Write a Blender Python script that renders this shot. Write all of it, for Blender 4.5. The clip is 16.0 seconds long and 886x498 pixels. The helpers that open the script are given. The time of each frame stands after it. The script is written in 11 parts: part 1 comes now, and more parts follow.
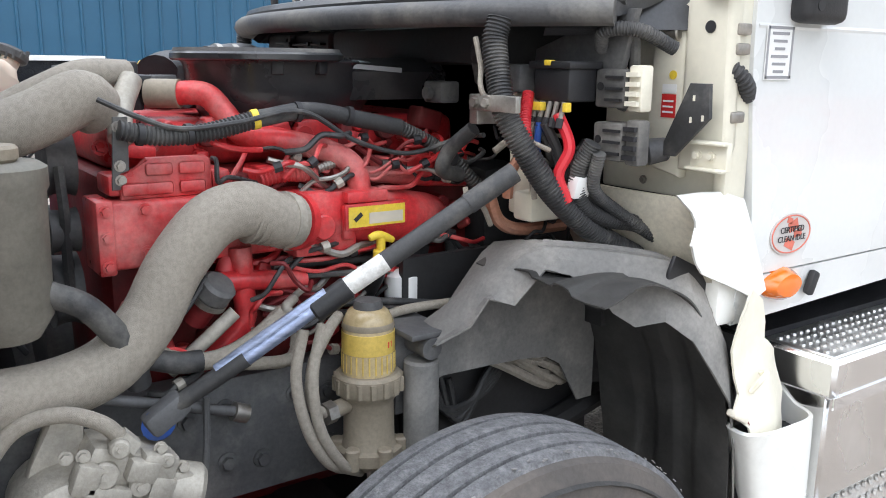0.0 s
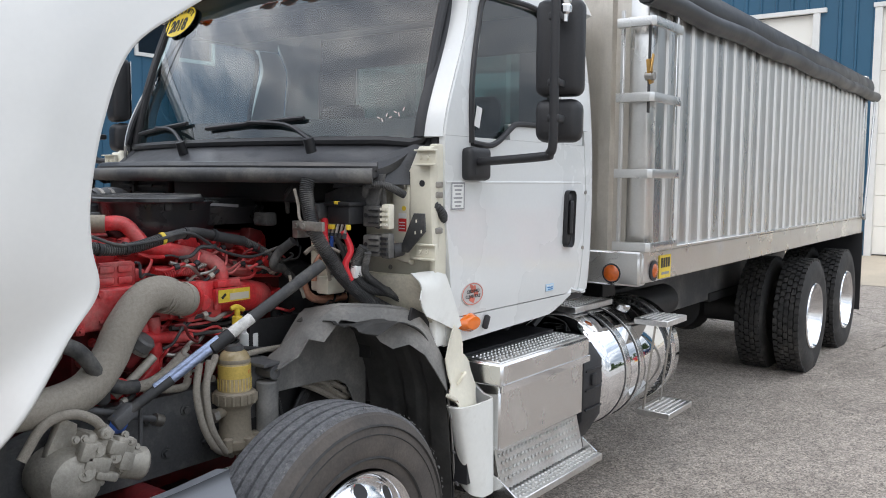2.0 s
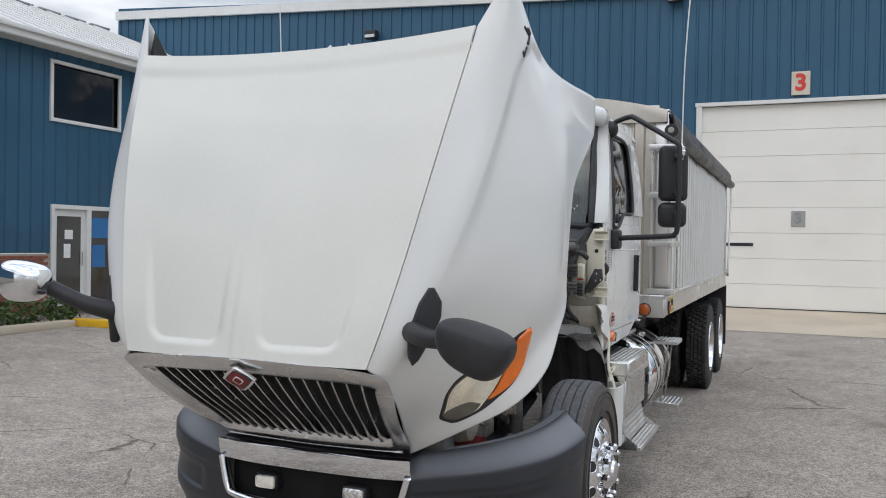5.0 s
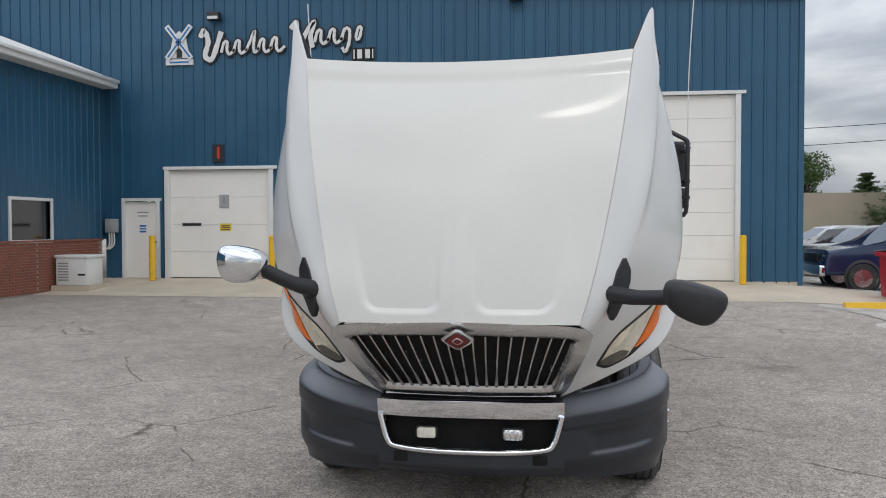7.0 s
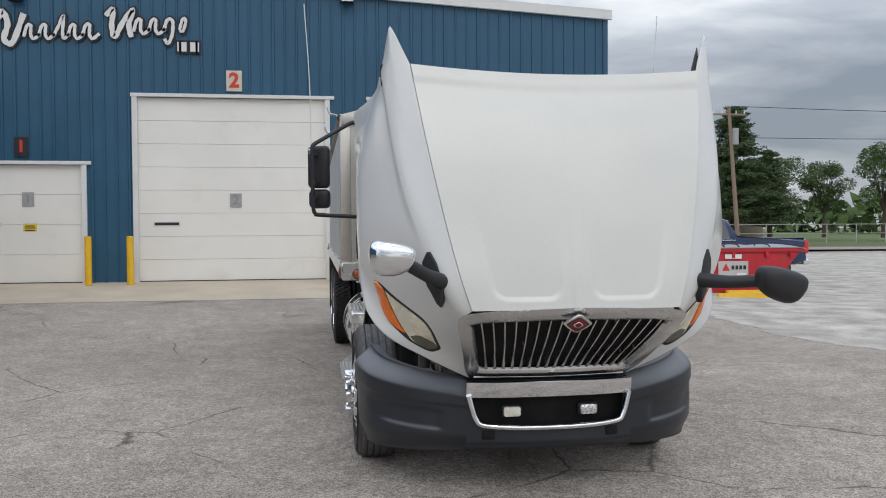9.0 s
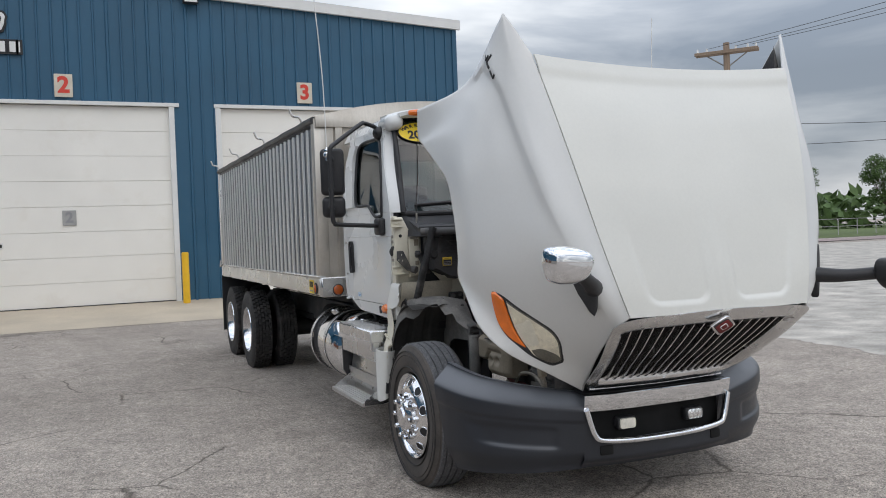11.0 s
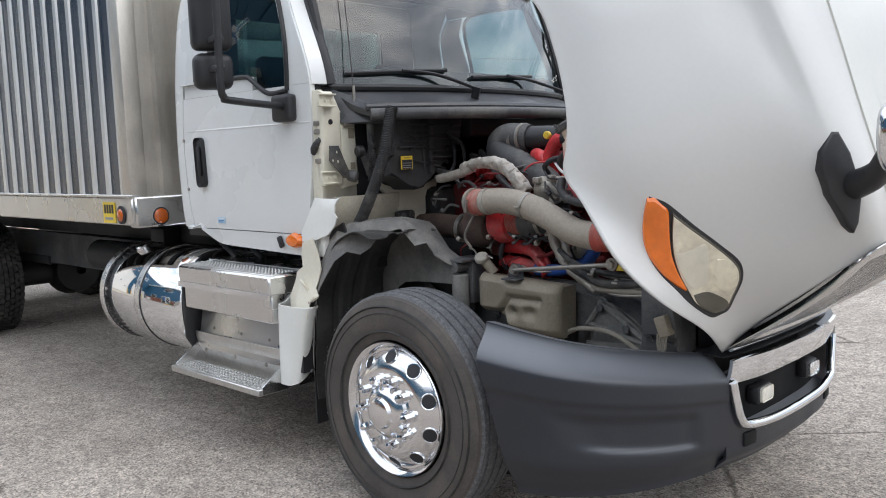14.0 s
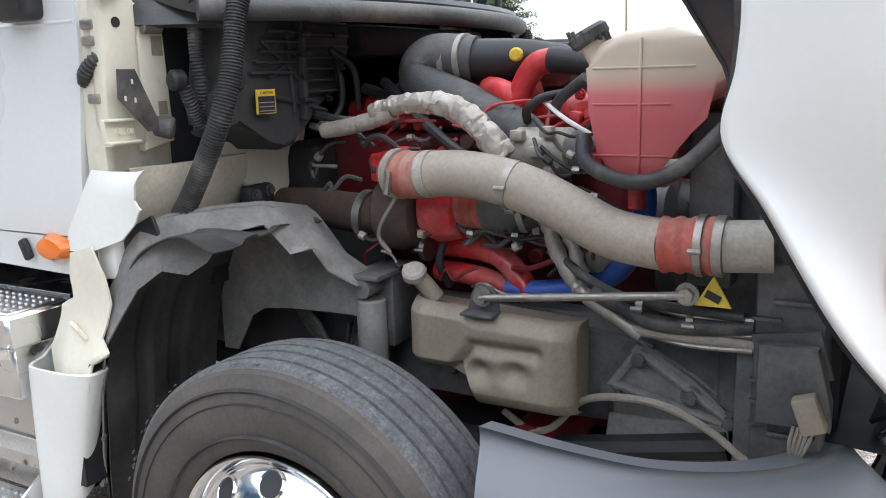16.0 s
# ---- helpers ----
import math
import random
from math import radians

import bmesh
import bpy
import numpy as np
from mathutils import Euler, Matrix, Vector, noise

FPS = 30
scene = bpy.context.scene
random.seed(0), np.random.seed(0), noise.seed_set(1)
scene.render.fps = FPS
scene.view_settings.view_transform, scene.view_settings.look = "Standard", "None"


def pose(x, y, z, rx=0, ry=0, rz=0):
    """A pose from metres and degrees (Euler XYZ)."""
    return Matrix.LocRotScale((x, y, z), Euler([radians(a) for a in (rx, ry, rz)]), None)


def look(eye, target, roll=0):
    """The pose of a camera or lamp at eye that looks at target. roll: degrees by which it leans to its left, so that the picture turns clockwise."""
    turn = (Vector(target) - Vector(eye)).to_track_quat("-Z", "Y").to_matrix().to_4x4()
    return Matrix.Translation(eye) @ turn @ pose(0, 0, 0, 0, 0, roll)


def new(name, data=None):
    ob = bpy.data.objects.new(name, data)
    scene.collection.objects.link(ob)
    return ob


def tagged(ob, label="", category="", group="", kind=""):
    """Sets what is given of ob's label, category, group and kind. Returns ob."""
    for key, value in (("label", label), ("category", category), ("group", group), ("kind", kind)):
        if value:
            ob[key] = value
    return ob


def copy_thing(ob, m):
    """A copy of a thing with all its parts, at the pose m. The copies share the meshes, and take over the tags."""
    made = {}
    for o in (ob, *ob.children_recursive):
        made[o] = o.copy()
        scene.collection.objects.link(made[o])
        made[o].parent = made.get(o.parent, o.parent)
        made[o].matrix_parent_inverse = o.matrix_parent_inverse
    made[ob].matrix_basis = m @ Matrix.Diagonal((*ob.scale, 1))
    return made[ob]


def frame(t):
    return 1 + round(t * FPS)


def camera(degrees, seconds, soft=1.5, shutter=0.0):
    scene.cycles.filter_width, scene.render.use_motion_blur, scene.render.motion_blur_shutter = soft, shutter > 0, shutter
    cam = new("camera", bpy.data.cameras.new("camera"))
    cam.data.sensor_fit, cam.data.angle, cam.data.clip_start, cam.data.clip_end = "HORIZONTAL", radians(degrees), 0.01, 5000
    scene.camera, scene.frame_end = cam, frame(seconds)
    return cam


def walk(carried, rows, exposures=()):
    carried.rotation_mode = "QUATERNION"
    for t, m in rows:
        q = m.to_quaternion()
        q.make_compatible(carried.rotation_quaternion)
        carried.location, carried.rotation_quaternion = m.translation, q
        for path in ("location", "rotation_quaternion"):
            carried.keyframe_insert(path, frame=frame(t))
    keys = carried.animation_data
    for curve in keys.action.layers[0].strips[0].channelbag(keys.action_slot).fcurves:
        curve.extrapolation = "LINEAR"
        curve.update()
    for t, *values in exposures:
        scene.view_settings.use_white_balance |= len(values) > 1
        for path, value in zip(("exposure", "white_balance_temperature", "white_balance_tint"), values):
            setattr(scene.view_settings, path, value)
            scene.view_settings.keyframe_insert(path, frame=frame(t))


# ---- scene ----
cam = camera(55.4, 16.0, 1.0)
PATH = [
    (0, (2.204, -0.882, 1.666), (0.604, 0.238, 1.234), 0.7),
    (0.5, (2.418, -1.049, 1.652), (0.925, 0.234, 1.297), 0.6),
    (1, (2.635, -1.3, 1.686), (1.259, 0.125, 1.408), 0.3),
    (1.5, (2.833, -1.638, 1.728), (1.573, -0.1, 1.511), 0.4),
    (2, (3.061, -2.002, 1.764), (1.88, -0.398, 1.598), 0.5),
    (2.5, (3.189, -2.448, 1.762), (2.067, -0.797, 1.643), 0.7),
    (3, (3.129, -2.919, 1.778), (2.058, -1.233, 1.695), 1.1),
    (3.5, (2.92, -3.352, 1.799), (1.908, -1.628, 1.751), 1.4),
    (4, (2.787, -3.89, 1.809), (1.847, -2.125, 1.788), 1.5),
    (4.5, (2.536, -4.323, 1.8), (1.675, -2.518, 1.79), 1.3),
    (5, (2.248, -4.825, 1.789), (1.47, -2.983, 1.772), 0.9),
    (5.2, (2.145, -5.04, 1.805), (1.402, -3.184, 1.783), 0.6),
    (7.3, (0.218, -6.246, 1.765), (0.033, -4.255, 1.716), -0.1),
    (7.5, (0.024, -6.333, 1.769), (-0.104, -4.337, 1.724), -0.1),
    (8, (-0.457, -6.46, 1.757), (-0.438, -4.46, 1.71), -0.2),
    (8.5, (-0.994, -6.483, 1.753), (-0.834, -4.49, 1.702), -0.3),
    (9, (-1.515, -6.506, 1.751), (-1.214, -4.53, 1.696), -0.3),
    (9.2, (-1.716, -6.442, 1.731), (-1.36, -4.475, 1.672), -0.5),
    (11.3, (-3.478, -5.337, 1.753), (-2.627, -3.527, 1.716), -2.1),
    (11.5, (-3.574, -5.198, 1.753), (-2.679, -3.41, 1.713), -2.0),
    (12, (-3.697, -4.683, 1.744), (-2.687, -2.958, 1.685), -2.2),
    (12.5, (-3.853, -4.186, 1.727), (-2.728, -2.535, 1.633), -2.3),
    (13, (-3.816, -3.626, 1.656), (-2.579, -2.061, 1.517), -2.3),
    (13.5, (-3.767, -3.1, 1.628), (-2.433, -1.622, 1.44), -2.3),
    (14, (-3.618, -2.604, 1.574), (-2.188, -1.224, 1.35), -2.0),
    (14.5, (-3.357, -2.147, 1.555), (-1.841, -0.87, 1.292), -1.8),
    (15, (-3.148, -1.713, 1.528), (-1.549, -0.549, 1.234), -1.4),
    (15.5, (-2.871, -1.387, 1.559), (-1.195, -0.354, 1.207), -1.3),
    (16, (-2.531, -1.136, 1.595), (-0.821, -0.18, 1.191), -1.6),
]
walk(cam, [(t, look(eye, target, roll)) for t, eye, target, roll in PATH],
     [(0, 0.89), (0.5, 0.74), (1, 0.53), (1.5, 0.33), (2, 0.12), (2.5, -0.06), (3.5, -0.27), (5, -0.40), (7.5, -0.45), (9, -0.45), (11.5, -0.40), (12.5, -0.25), (13, -0.11), (14, 0.19), (15, 0.45), (16, 0.72)])

# ---- world and light ----
world = bpy.data.worlds.new("sky")
scene.world = world
world.use_nodes = True
wt = world.node_tree
wt.nodes.clear()
w_out = wt.nodes.new("ShaderNodeOutputWorld")
w_bg = wt.nodes.new("ShaderNodeBackground")
w_sky = wt.nodes.new("ShaderNodeTexSky")
w_sky.sky_type = 'NISHITA'
w_sky.sun_disc = False
SUN_DIR = Vector((0.045, -0.64, 0.766)).normalized()
w_sky.sun_elevation = math.asin(SUN_DIR.z)
w_sky.sun_rotation = math.atan2(SUN_DIR.x, SUN_DIR.y)
w_sky.air_density, w_sky.dust_density, w_sky.ozone_density = 1.2, 2.5, 1.5
# a broken cloud deck over the clear sky
w_co = wt.nodes.new("ShaderNodeTexCoord")
w_map = wt.nodes.new("ShaderNodeMapping")
w_map.inputs["Scale"].default_value = (1.6, 1.6, 7.0)
w_n = wt.nodes.new("ShaderNodeTexNoise")
w_n.inputs["Scale"].default_value = 1.5
w_n.inputs["Detail"].default_value = 7
w_n.inputs["Roughness"].default_value = 0.52
w_n.inputs["Distortion"].default_value = 0.35
w_r = wt.nodes.new("ShaderNodeValToRGB")
w_r.color_ramp.elements[0].position, w_r.color_ramp.elements[0].color = 0.36, (2.15, 2.45, 2.95, 1)
w_r.color_ramp.elements[1].position, w_r.color_ramp.elements[1].color = 0.68, (7.6, 7.7, 7.75, 1)
e_ = w_r.color_ramp.elements.new(0.50)
e_.color = (3.85, 4.1, 4.5, 1)
w_mix = wt.nodes.new("ShaderNodeMixRGB")
w_mix.inputs[0].default_value = 0.86
wt.links.new(w_co.outputs["Generated"], w_map.inputs["Vector"])
wt.links.new(w_map.outputs[0], w_n.inputs["Vector"])
wt.links.new(w_n.outputs["Fac"], w_r.inputs["Fac"])
wt.links.new(w_sky.outputs[0], w_mix.inputs[1])
wt.links.new(w_r.outputs[0], w_mix.inputs[2])
w_sep = wt.nodes.new("ShaderNodeSeparateXYZ")
w_up = wt.nodes.new("ShaderNodeMapRange")
w_up.inputs["From Min"].default_value, w_up.inputs["From Max"].default_value = 0.16, 0.62
w_up.inputs["To Min"].default_value, w_up.inputs["To Max"].default_value = 0.168, 0.42
wt.links.new(w_co.outputs["Generated"], w_sep.inputs[0])
wt.links.new(w_sep.outputs["Z"], w_up.inputs["Value"])
wt.links.new(w_mix.outputs[0], w_bg.inputs["Color"])
wt.links.new(w_up.outputs[0], w_bg.inputs["Strength"])
wt.links.new(w_bg.outputs[0], w_out.inputs["Surface"])
sun = new("sun", bpy.data.lights.new("sun", 'SUN'))
sun.data.energy, sun.data.angle, sun.data.color = 0.08, radians(5), (1.0, 0.95, 0.88)
sun.matrix_world = look(SUN_DIR * 50, (0, 0, 0))


# ---- materials ----
def link(nt, a, b):
    nt.links.new(a, b)


def mat(name, col, rough=0.5, metal=0.0, var=0.12, scale=6.0, bump=0.0, bscale=60.0, dust=None, dust_amt=0.5, dust_scale=3.0,
        coat=0.0, rvar=0.08, spec=0.5, stretch=(1, 1, 1), grime=None, sky_sheen=None, crisp=0.10):
    """A painted, rubber or metal surface with variation at two scales, optional dust and fine relief."""
    m = bpy.data.materials.new(name)
    m.use_nodes = True
    nt = m.node_tree
    p = nt.nodes["Principled BSDF"]
    co = nt.nodes.new("ShaderNodeTexCoord")
    mp = nt.nodes.new("ShaderNodeMapping")
    mp.inputs["Scale"].default_value = stretch
    link(nt, co.outputs["Object"], mp.inputs["Vector"])
    n1, n2 = nt.nodes.new("ShaderNodeTexNoise"), nt.nodes.new("ShaderNodeTexNoise")
    for n, s, d in ((n1, scale, 4), (n2, bscale, 3)):
        n.inputs["Scale"].default_value, n.inputs["Detail"].default_value = s, d
        link(nt, mp.outputs[0], n.inputs["Vector"])
    add = nt.nodes.new("ShaderNodeMath")
    add.operation = 'MULTIPLY_ADD'
    link(nt, n2.outputs["Fac"], add.inputs[0])
    add.inputs[1].default_value = 0.45
    link(nt, n1.outputs["Fac"], add.inputs[2])
    ramp = nt.nodes.new("ShaderNodeValToRGB")
    c = Vector(col)
    lo, hi = c * (1 - var), c * (1 + var)
    ramp.color_ramp.elements[0].position, ramp.color_ramp.elements[0].color = 0.45, (*lo, 1)
    ramp.color_ramp.elements[1].position, ramp.color_ramp.elements[1].color = 1.0, (*hi, 1)
    link(nt, add.outputs[0], ramp.inputs["Fac"])
    colour = ramp.outputs[0]
    r = nt.nodes.new("ShaderNodeMapRange")
    r.inputs["From Min"].default_value, r.inputs["From Max"].default_value = 0.3, 0.7
    r.inputs["To Min"].default_value, r.inputs["To Max"].default_value = max(rough - rvar, 0.02), min(rough + rvar, 1)
    link(nt, n1.outputs["Fac"], r.inputs["Value"])
    rough_out = r.outputs[0]
    if dust:
        n3 = nt.nodes.new("ShaderNodeTexNoise")
        n3.inputs["Scale"].default_value, n3.inputs["Detail"].default_value, n3.inputs["Roughness"].default_value = dust_scale, 6, 0.65
        link(nt, co.outputs["Object"], n3.inputs["Vector"])
        dr = nt.nodes.new("ShaderNodeMapRange")
        dr.inputs["From Min"].default_value, dr.inputs["From Max"].default_value = 0.66 - 0.36 * dust_amt, 0.86 - 0.3 * dust_amt
        dr.inputs["To Max"].default_value = min(1.0, 0.35 + 0.6 * dust_amt)
        link(nt, n3.outputs["Fac"], dr.inputs["Value"])
        mx = nt.nodes.new("ShaderNodeMixRGB")
        link(nt, dr.outputs[0], mx.inputs[0])
        link(nt, colour, mx.inputs[1])
        mx.inputs[2].default_value = (*dust, 1)
        colour = mx.outputs[0]
        mr = nt.nodes.new("ShaderNodeMixRGB")
        link(nt, dr.outputs[0], mr.inputs[0])
        link(nt, rough_out, mr.inputs[1])
        mr.inputs[2].default_value = (0.85, 0.85, 0.85, 1)
        rough_out = mr.outputs[0]
        if metal:
            mm = nt.nodes.new("ShaderNodeMapRange")
            mm.inputs["To Min"].default_value, mm.inputs["To Max"].default_value = metal, 0.0
            link(nt, dr.outputs[0], mm.inputs["Value"])
            link(nt, mm.outputs[0], p.inputs["Metallic"])
    if sky_sheen:
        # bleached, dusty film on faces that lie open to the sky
        # pale tone painted on upward faces in place of the sky's reflection
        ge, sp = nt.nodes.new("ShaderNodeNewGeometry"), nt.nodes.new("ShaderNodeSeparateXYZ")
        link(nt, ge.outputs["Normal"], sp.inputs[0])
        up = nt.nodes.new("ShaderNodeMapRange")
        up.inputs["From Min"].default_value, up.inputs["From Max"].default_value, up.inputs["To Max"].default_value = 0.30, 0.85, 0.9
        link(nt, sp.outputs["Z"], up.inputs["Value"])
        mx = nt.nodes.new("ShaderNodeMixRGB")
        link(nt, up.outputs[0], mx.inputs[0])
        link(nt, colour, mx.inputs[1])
        mx.inputs[2].default_value = (*sky_sheen, 1)
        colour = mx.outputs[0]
    grime = (0.13 if dust and dust_amt >= 0.3 else 0.0) if grime is None else grime
    if grime:
        n4 = nt.nodes.new("ShaderNodeTexNoise")
        n4.inputs["Scale"].default_value, n4.inputs["Detail"].default_value, n4.inputs["Roughness"].default_value = 95, 6, 0.70
        link(nt, co.outputs["Object"], n4.inputs["Vector"])
        gr = nt.nodes.new("ShaderNodeMapRange")
        gr.inputs["From Min"].default_value, gr.inputs["From Max"].default_value = 0.36, 0.60
        gr.inputs["To Min"].default_value, gr.inputs["To Max"].default_value = 1 - grime, 1.0 + 0.35 * grime
        link(nt, n4.outputs["Fac"], gr.inputs["Value"])
        mx = nt.nodes.new("ShaderNodeMixRGB")
        mx.blend_type, mx.inputs[0].default_value = 'MULTIPLY', 1.0
        link(nt, colour, mx.inputs[1])
        link(nt, gr.outputs[0], mx.inputs[2])
        colour = mx.outputs[0]
    link(nt, colour, p.inputs["Base Color"])
    link(nt, rough_out, p.inputs["Roughness"])
    if not (dust and metal):
        p.inputs["Metallic"].default_value = metal
    p.inputs["Coat Weight"].default_value = coat
    p.inputs["Coat Roughness"].default_value = crisp
    p.inputs["Specular IOR Level"].default_value = spec
    if bump:
        b = nt.nodes.new("ShaderNodeBump")
        b.inputs["Strength"].default_value, b.inputs["Distance"].default_value = min(1.0, bump), 0.004
        link(nt, n2.outputs["Fac"], b.inputs["Height"])
        link(nt, b.outputs[0], p.inputs["Normal"])
    return m


DUST = (0.32, 0.28, 0.225)
M_HOODTOP = mat("aged_white_hood_paint", (0.685, 0.68, 0.632), 0.34, coat=0.75, var=0.04, scale=1.5, rvar=0.06, spec=0.25, crisp=0.08)
M_WHITE = mat("white_paint", (0.68, 0.68, 0.662), 0.34, coat=0.75, var=0.03, scale=1.5, rvar=0.05, spec=0.25, crisp=0.06)
M_WHITE_DOOR = mat("white_door_paint", (0.69, 0.70, 0.69), 0.28, coat=0.6, crisp=0.05, var=0.04, scale=2.0, dust=(0.55, 0.53, 0.48), dust_amt=0.15)
M_CREAM = mat("cream_primer", (0.70, 0.665, 0.55), 0.45, var=0.08, scale=5, dust=(0.36, 0.33, 0.27), dust_amt=0.28, dust_scale=5)
M_FAIRING = mat("yellowed_white_plastic", (0.76, 0.72, 0.60), 0.45, var=0.10, scale=4, bump=0.1, dust=(0.5, 0.38, 0.2), dust_amt=0.22, dust_scale=5)
M_FAIR_LOW = mat("white_plastic", (0.78, 0.78, 0.74), 0.4, var=0.05, scale=4, dust=DUST, dust_amt=0.15)
# the sky's reflection on the bumper's upper faces is painted in as a pale tone
M_BUMPER = mat("charcoal_plastic", (0.018, 0.0205, 0.027), 0.42, var=0.15, scale=3, bump=0.12, bscale=260, dust=(0.05, 0.052, 0.06), dust_amt=0.18, spec=0.55, coat=0.06, sky_sheen=(0.17, 0.178, 0.195))
M_BLACK = mat("black_plastic", (0.018, 0.018, 0.02), 0.5, var=0.25, scale=5, bump=0.15, bscale=200, dust=(0.06, 0.058, 0.055), dust_amt=0.3)
M_BLACKDUST = mat("dusty_black_plastic", (0.058, 0.058, 0.060), 0.55, var=0.25, scale=6, bump=0.2, bscale=120, dust=(0.21, 0.20, 0.18), dust_amt=0.6, dust_scale=5)
M_LINER = mat("dusty_grey_liner", (0.16, 0.156, 0.148), 0.7, var=0.2, scale=6, bump=0.2, bscale=90, dust=(0.36, 0.34, 0.31), dust_amt=0.62, dust_scale=4)
M_RUBBER = mat("hose_rubber", (0.036, 0.036, 0.037), 0.55, var=0.3, scale=10, bump=0.2, bscale=120, dust=(0.22, 0.21, 0.19), dust_amt=0.45, dust_scale=8)
M_TYRE = mat("tyre_rubber", (0.030, 0.029, 0.028), 0.75, var=0.25, scale=7, bump=0.4, bscale=130, dust=(0.12, 0.11, 0.10), dust_amt=0.45, dust_scale=5)
M_TREAD = mat("worn_tread_rubber", (0.125, 0.125, 0.130), 0.85, var=0.30, scale=40, bump=0.9, bscale=260, dust=(0.26, 0.258, 0.257), dust_amt=0.42, dust_scale=45, grime=0.3)
M_SIDEWALL = mat("dusty_sidewall_rubber", (0.072, 0.063, 0.057), 0.72, var=0.25, scale=7, bump=0.3, bscale=110, dust=(0.14, 0.118, 0.10), dust_amt=0.55, dust_scale=4)
M_CHIP = mat("torn_rubber_chips", (0.17, 0.165, 0.16), 0.85, var=0.4, scale=30)
M_RIM = mat("polished_wheel_metal", (0.80, 0.80, 0.81), 0.15, 1.0, var=0.05, scale=8, rvar=0.05, bump=0.03, bscale=60)
M_AMBERLAMP = mat("dark_amber_lens", (0.50, 0.10, 0.012), 0.2, var=0.2, scale=30, coat=0.6)
M_PALEBLUE = mat("pale_blue_sticker", (0.42, 0.58, 0.72), 0.45, var=0.08, scale=20)
M_CHROME = mat("chrome", (0.82, 0.83, 0.85), 0.05, 1.0, var=0.04, scale=8, rvar=0.03)
M_DULLCHROME = mat("hazed_chrome_plating", (0.70, 0.695, 0.69), 0.24, 1.0, var=0.08, scale=6, rvar=0.05, bump=0.04, bscale=60)
M_POLISHED = mat("polished_aluminium", (0.74, 0.735, 0.73), 0.25, 1.0, var=0.06, scale=5, rvar=0.07, bump=0.04, bscale=30)
M_ALU = mat("brushed_aluminium", (0.66, 0.65, 0.63), 0.30, 1.0, var=0.08, scale=3, rvar=0.1, bump=0.05, bscale=90, dust=(0.42, 0.40, 0.36), dust_amt=0.22)
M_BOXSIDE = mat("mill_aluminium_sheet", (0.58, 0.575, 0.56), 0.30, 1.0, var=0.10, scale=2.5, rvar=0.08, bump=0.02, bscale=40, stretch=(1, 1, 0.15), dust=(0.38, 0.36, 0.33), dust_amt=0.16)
# dark reflected surroundings put into the colour of the passenger-side sheet
M_BOXDARK = mat("dark_reflection_aluminium_sheet", (0.15, 0.16, 0.185), 0.26, 1.0, var=0.22, scale=3, rvar=0.06, bump=0.02, bscale=40, stretch=(1, 2.5, 0.10))
# paler metal that paints in the bright sky caught by the rib faces
M_BOXRIB = mat("sky_bright_aluminium_rib", (0.72, 0.715, 0.70), 0.36, 0.85, var=0.10, scale=4, stretch=(1, 1, 0.2))
M_BOXFRONT = mat("weathered_aluminium_sheet", (0.62, 0.58, 0.52), 0.42, 0.9, var=0.12, scale=2.5, stretch=(1, 1, 0.2), dust=(0.50, 0.45, 0.38), dust_amt=0.45, grime=0.05)
M_DIAMOND = mat("embossed_step_plate", (0.66, 0.65, 0.63), 0.40, 1.0, var=0.1, scale=6, dust=(0.42, 0.40, 0.37), dust_amt=0.35, dust_scale=8)
M_STEEL = mat("dull_steel", (0.36, 0.34, 0.31), 0.45, 0.9, var=0.2, scale=12, dust=DUST, dust_amt=0.5, dust_scale=12)
M_DUSTPIPE = mat("dusty_aluminium_pipe", (0.38, 0.33, 0.27), 0.62, 0.15, var=0.14, scale=4, bump=0.15, bscale=70, dust=(0.31, 0.262, 0.205), dust_amt=0.5, dust_scale=3)
M_GREYHOSE = mat("dusty_grey_hose", (0.335, 0.30, 0.25), 0.78, var=0.07, scale=3, bump=0.6, bscale=420, stretch=(1, 2.2, 1), dust=(0.40, 0.36, 0.30), dust_amt=0.25, dust_scale=2, grime=0.16)
M_RED = mat("red_engine_paint", (0.56, 0.036, 0.040), 0.34, var=0.40, scale=9, bump=0.25, bscale=50, dust=(0.58, 0.28, 0.25), dust_amt=0.46, dust_scale=6)
M_DARKRED = mat("grimy_red_paint", (0.17, 0.012, 0.014), 0.55, var=0.35, scale=9, bump=0.3, bscale=50, dust=(0.12, 0.07, 0.06), dust_amt=0.4, dust_scale=7)
M_RUST = mat("rusty_cast_iron", (0.085, 0.058, 0.048), 0.8, 0.2, var=0.35, scale=14, bump=0.4, bscale=70, dust=(0.15, 0.12, 0.10), dust_amt=0.4)
# near-black with the shade of deep openings put into its colour
M_VOID = mat("recess_shade_black", (0.004, 0.004, 0.004), 0.9, var=0.1)
M_CASTALU = mat("dirty_cast_aluminium", (0.42, 0.39, 0.335), 0.55, 0.35, var=0.2, scale=14, bump=0.35, bscale=70, dust=(0.35, 0.315, 0.265), dust_amt=0.5, dust_scale=9)
M_FRAME = mat("dusty_black_frame_steel", (0.10, 0.10, 0.102), 0.6, 0.3, var=0.25, scale=6, bump=0.2, bscale=40, dust=(0.27, 0.26, 0.24), dust_amt=0.52, dust_scale=4)
M_HEATER = mat("dusty_heater_plastic", (0.040, 0.040, 0.042), 0.55, var=0.25, scale=6, bump=0.2, bscale=90, dust=(0.13, 0.127, 0.12), dust_amt=0.5, dust_scale=4)
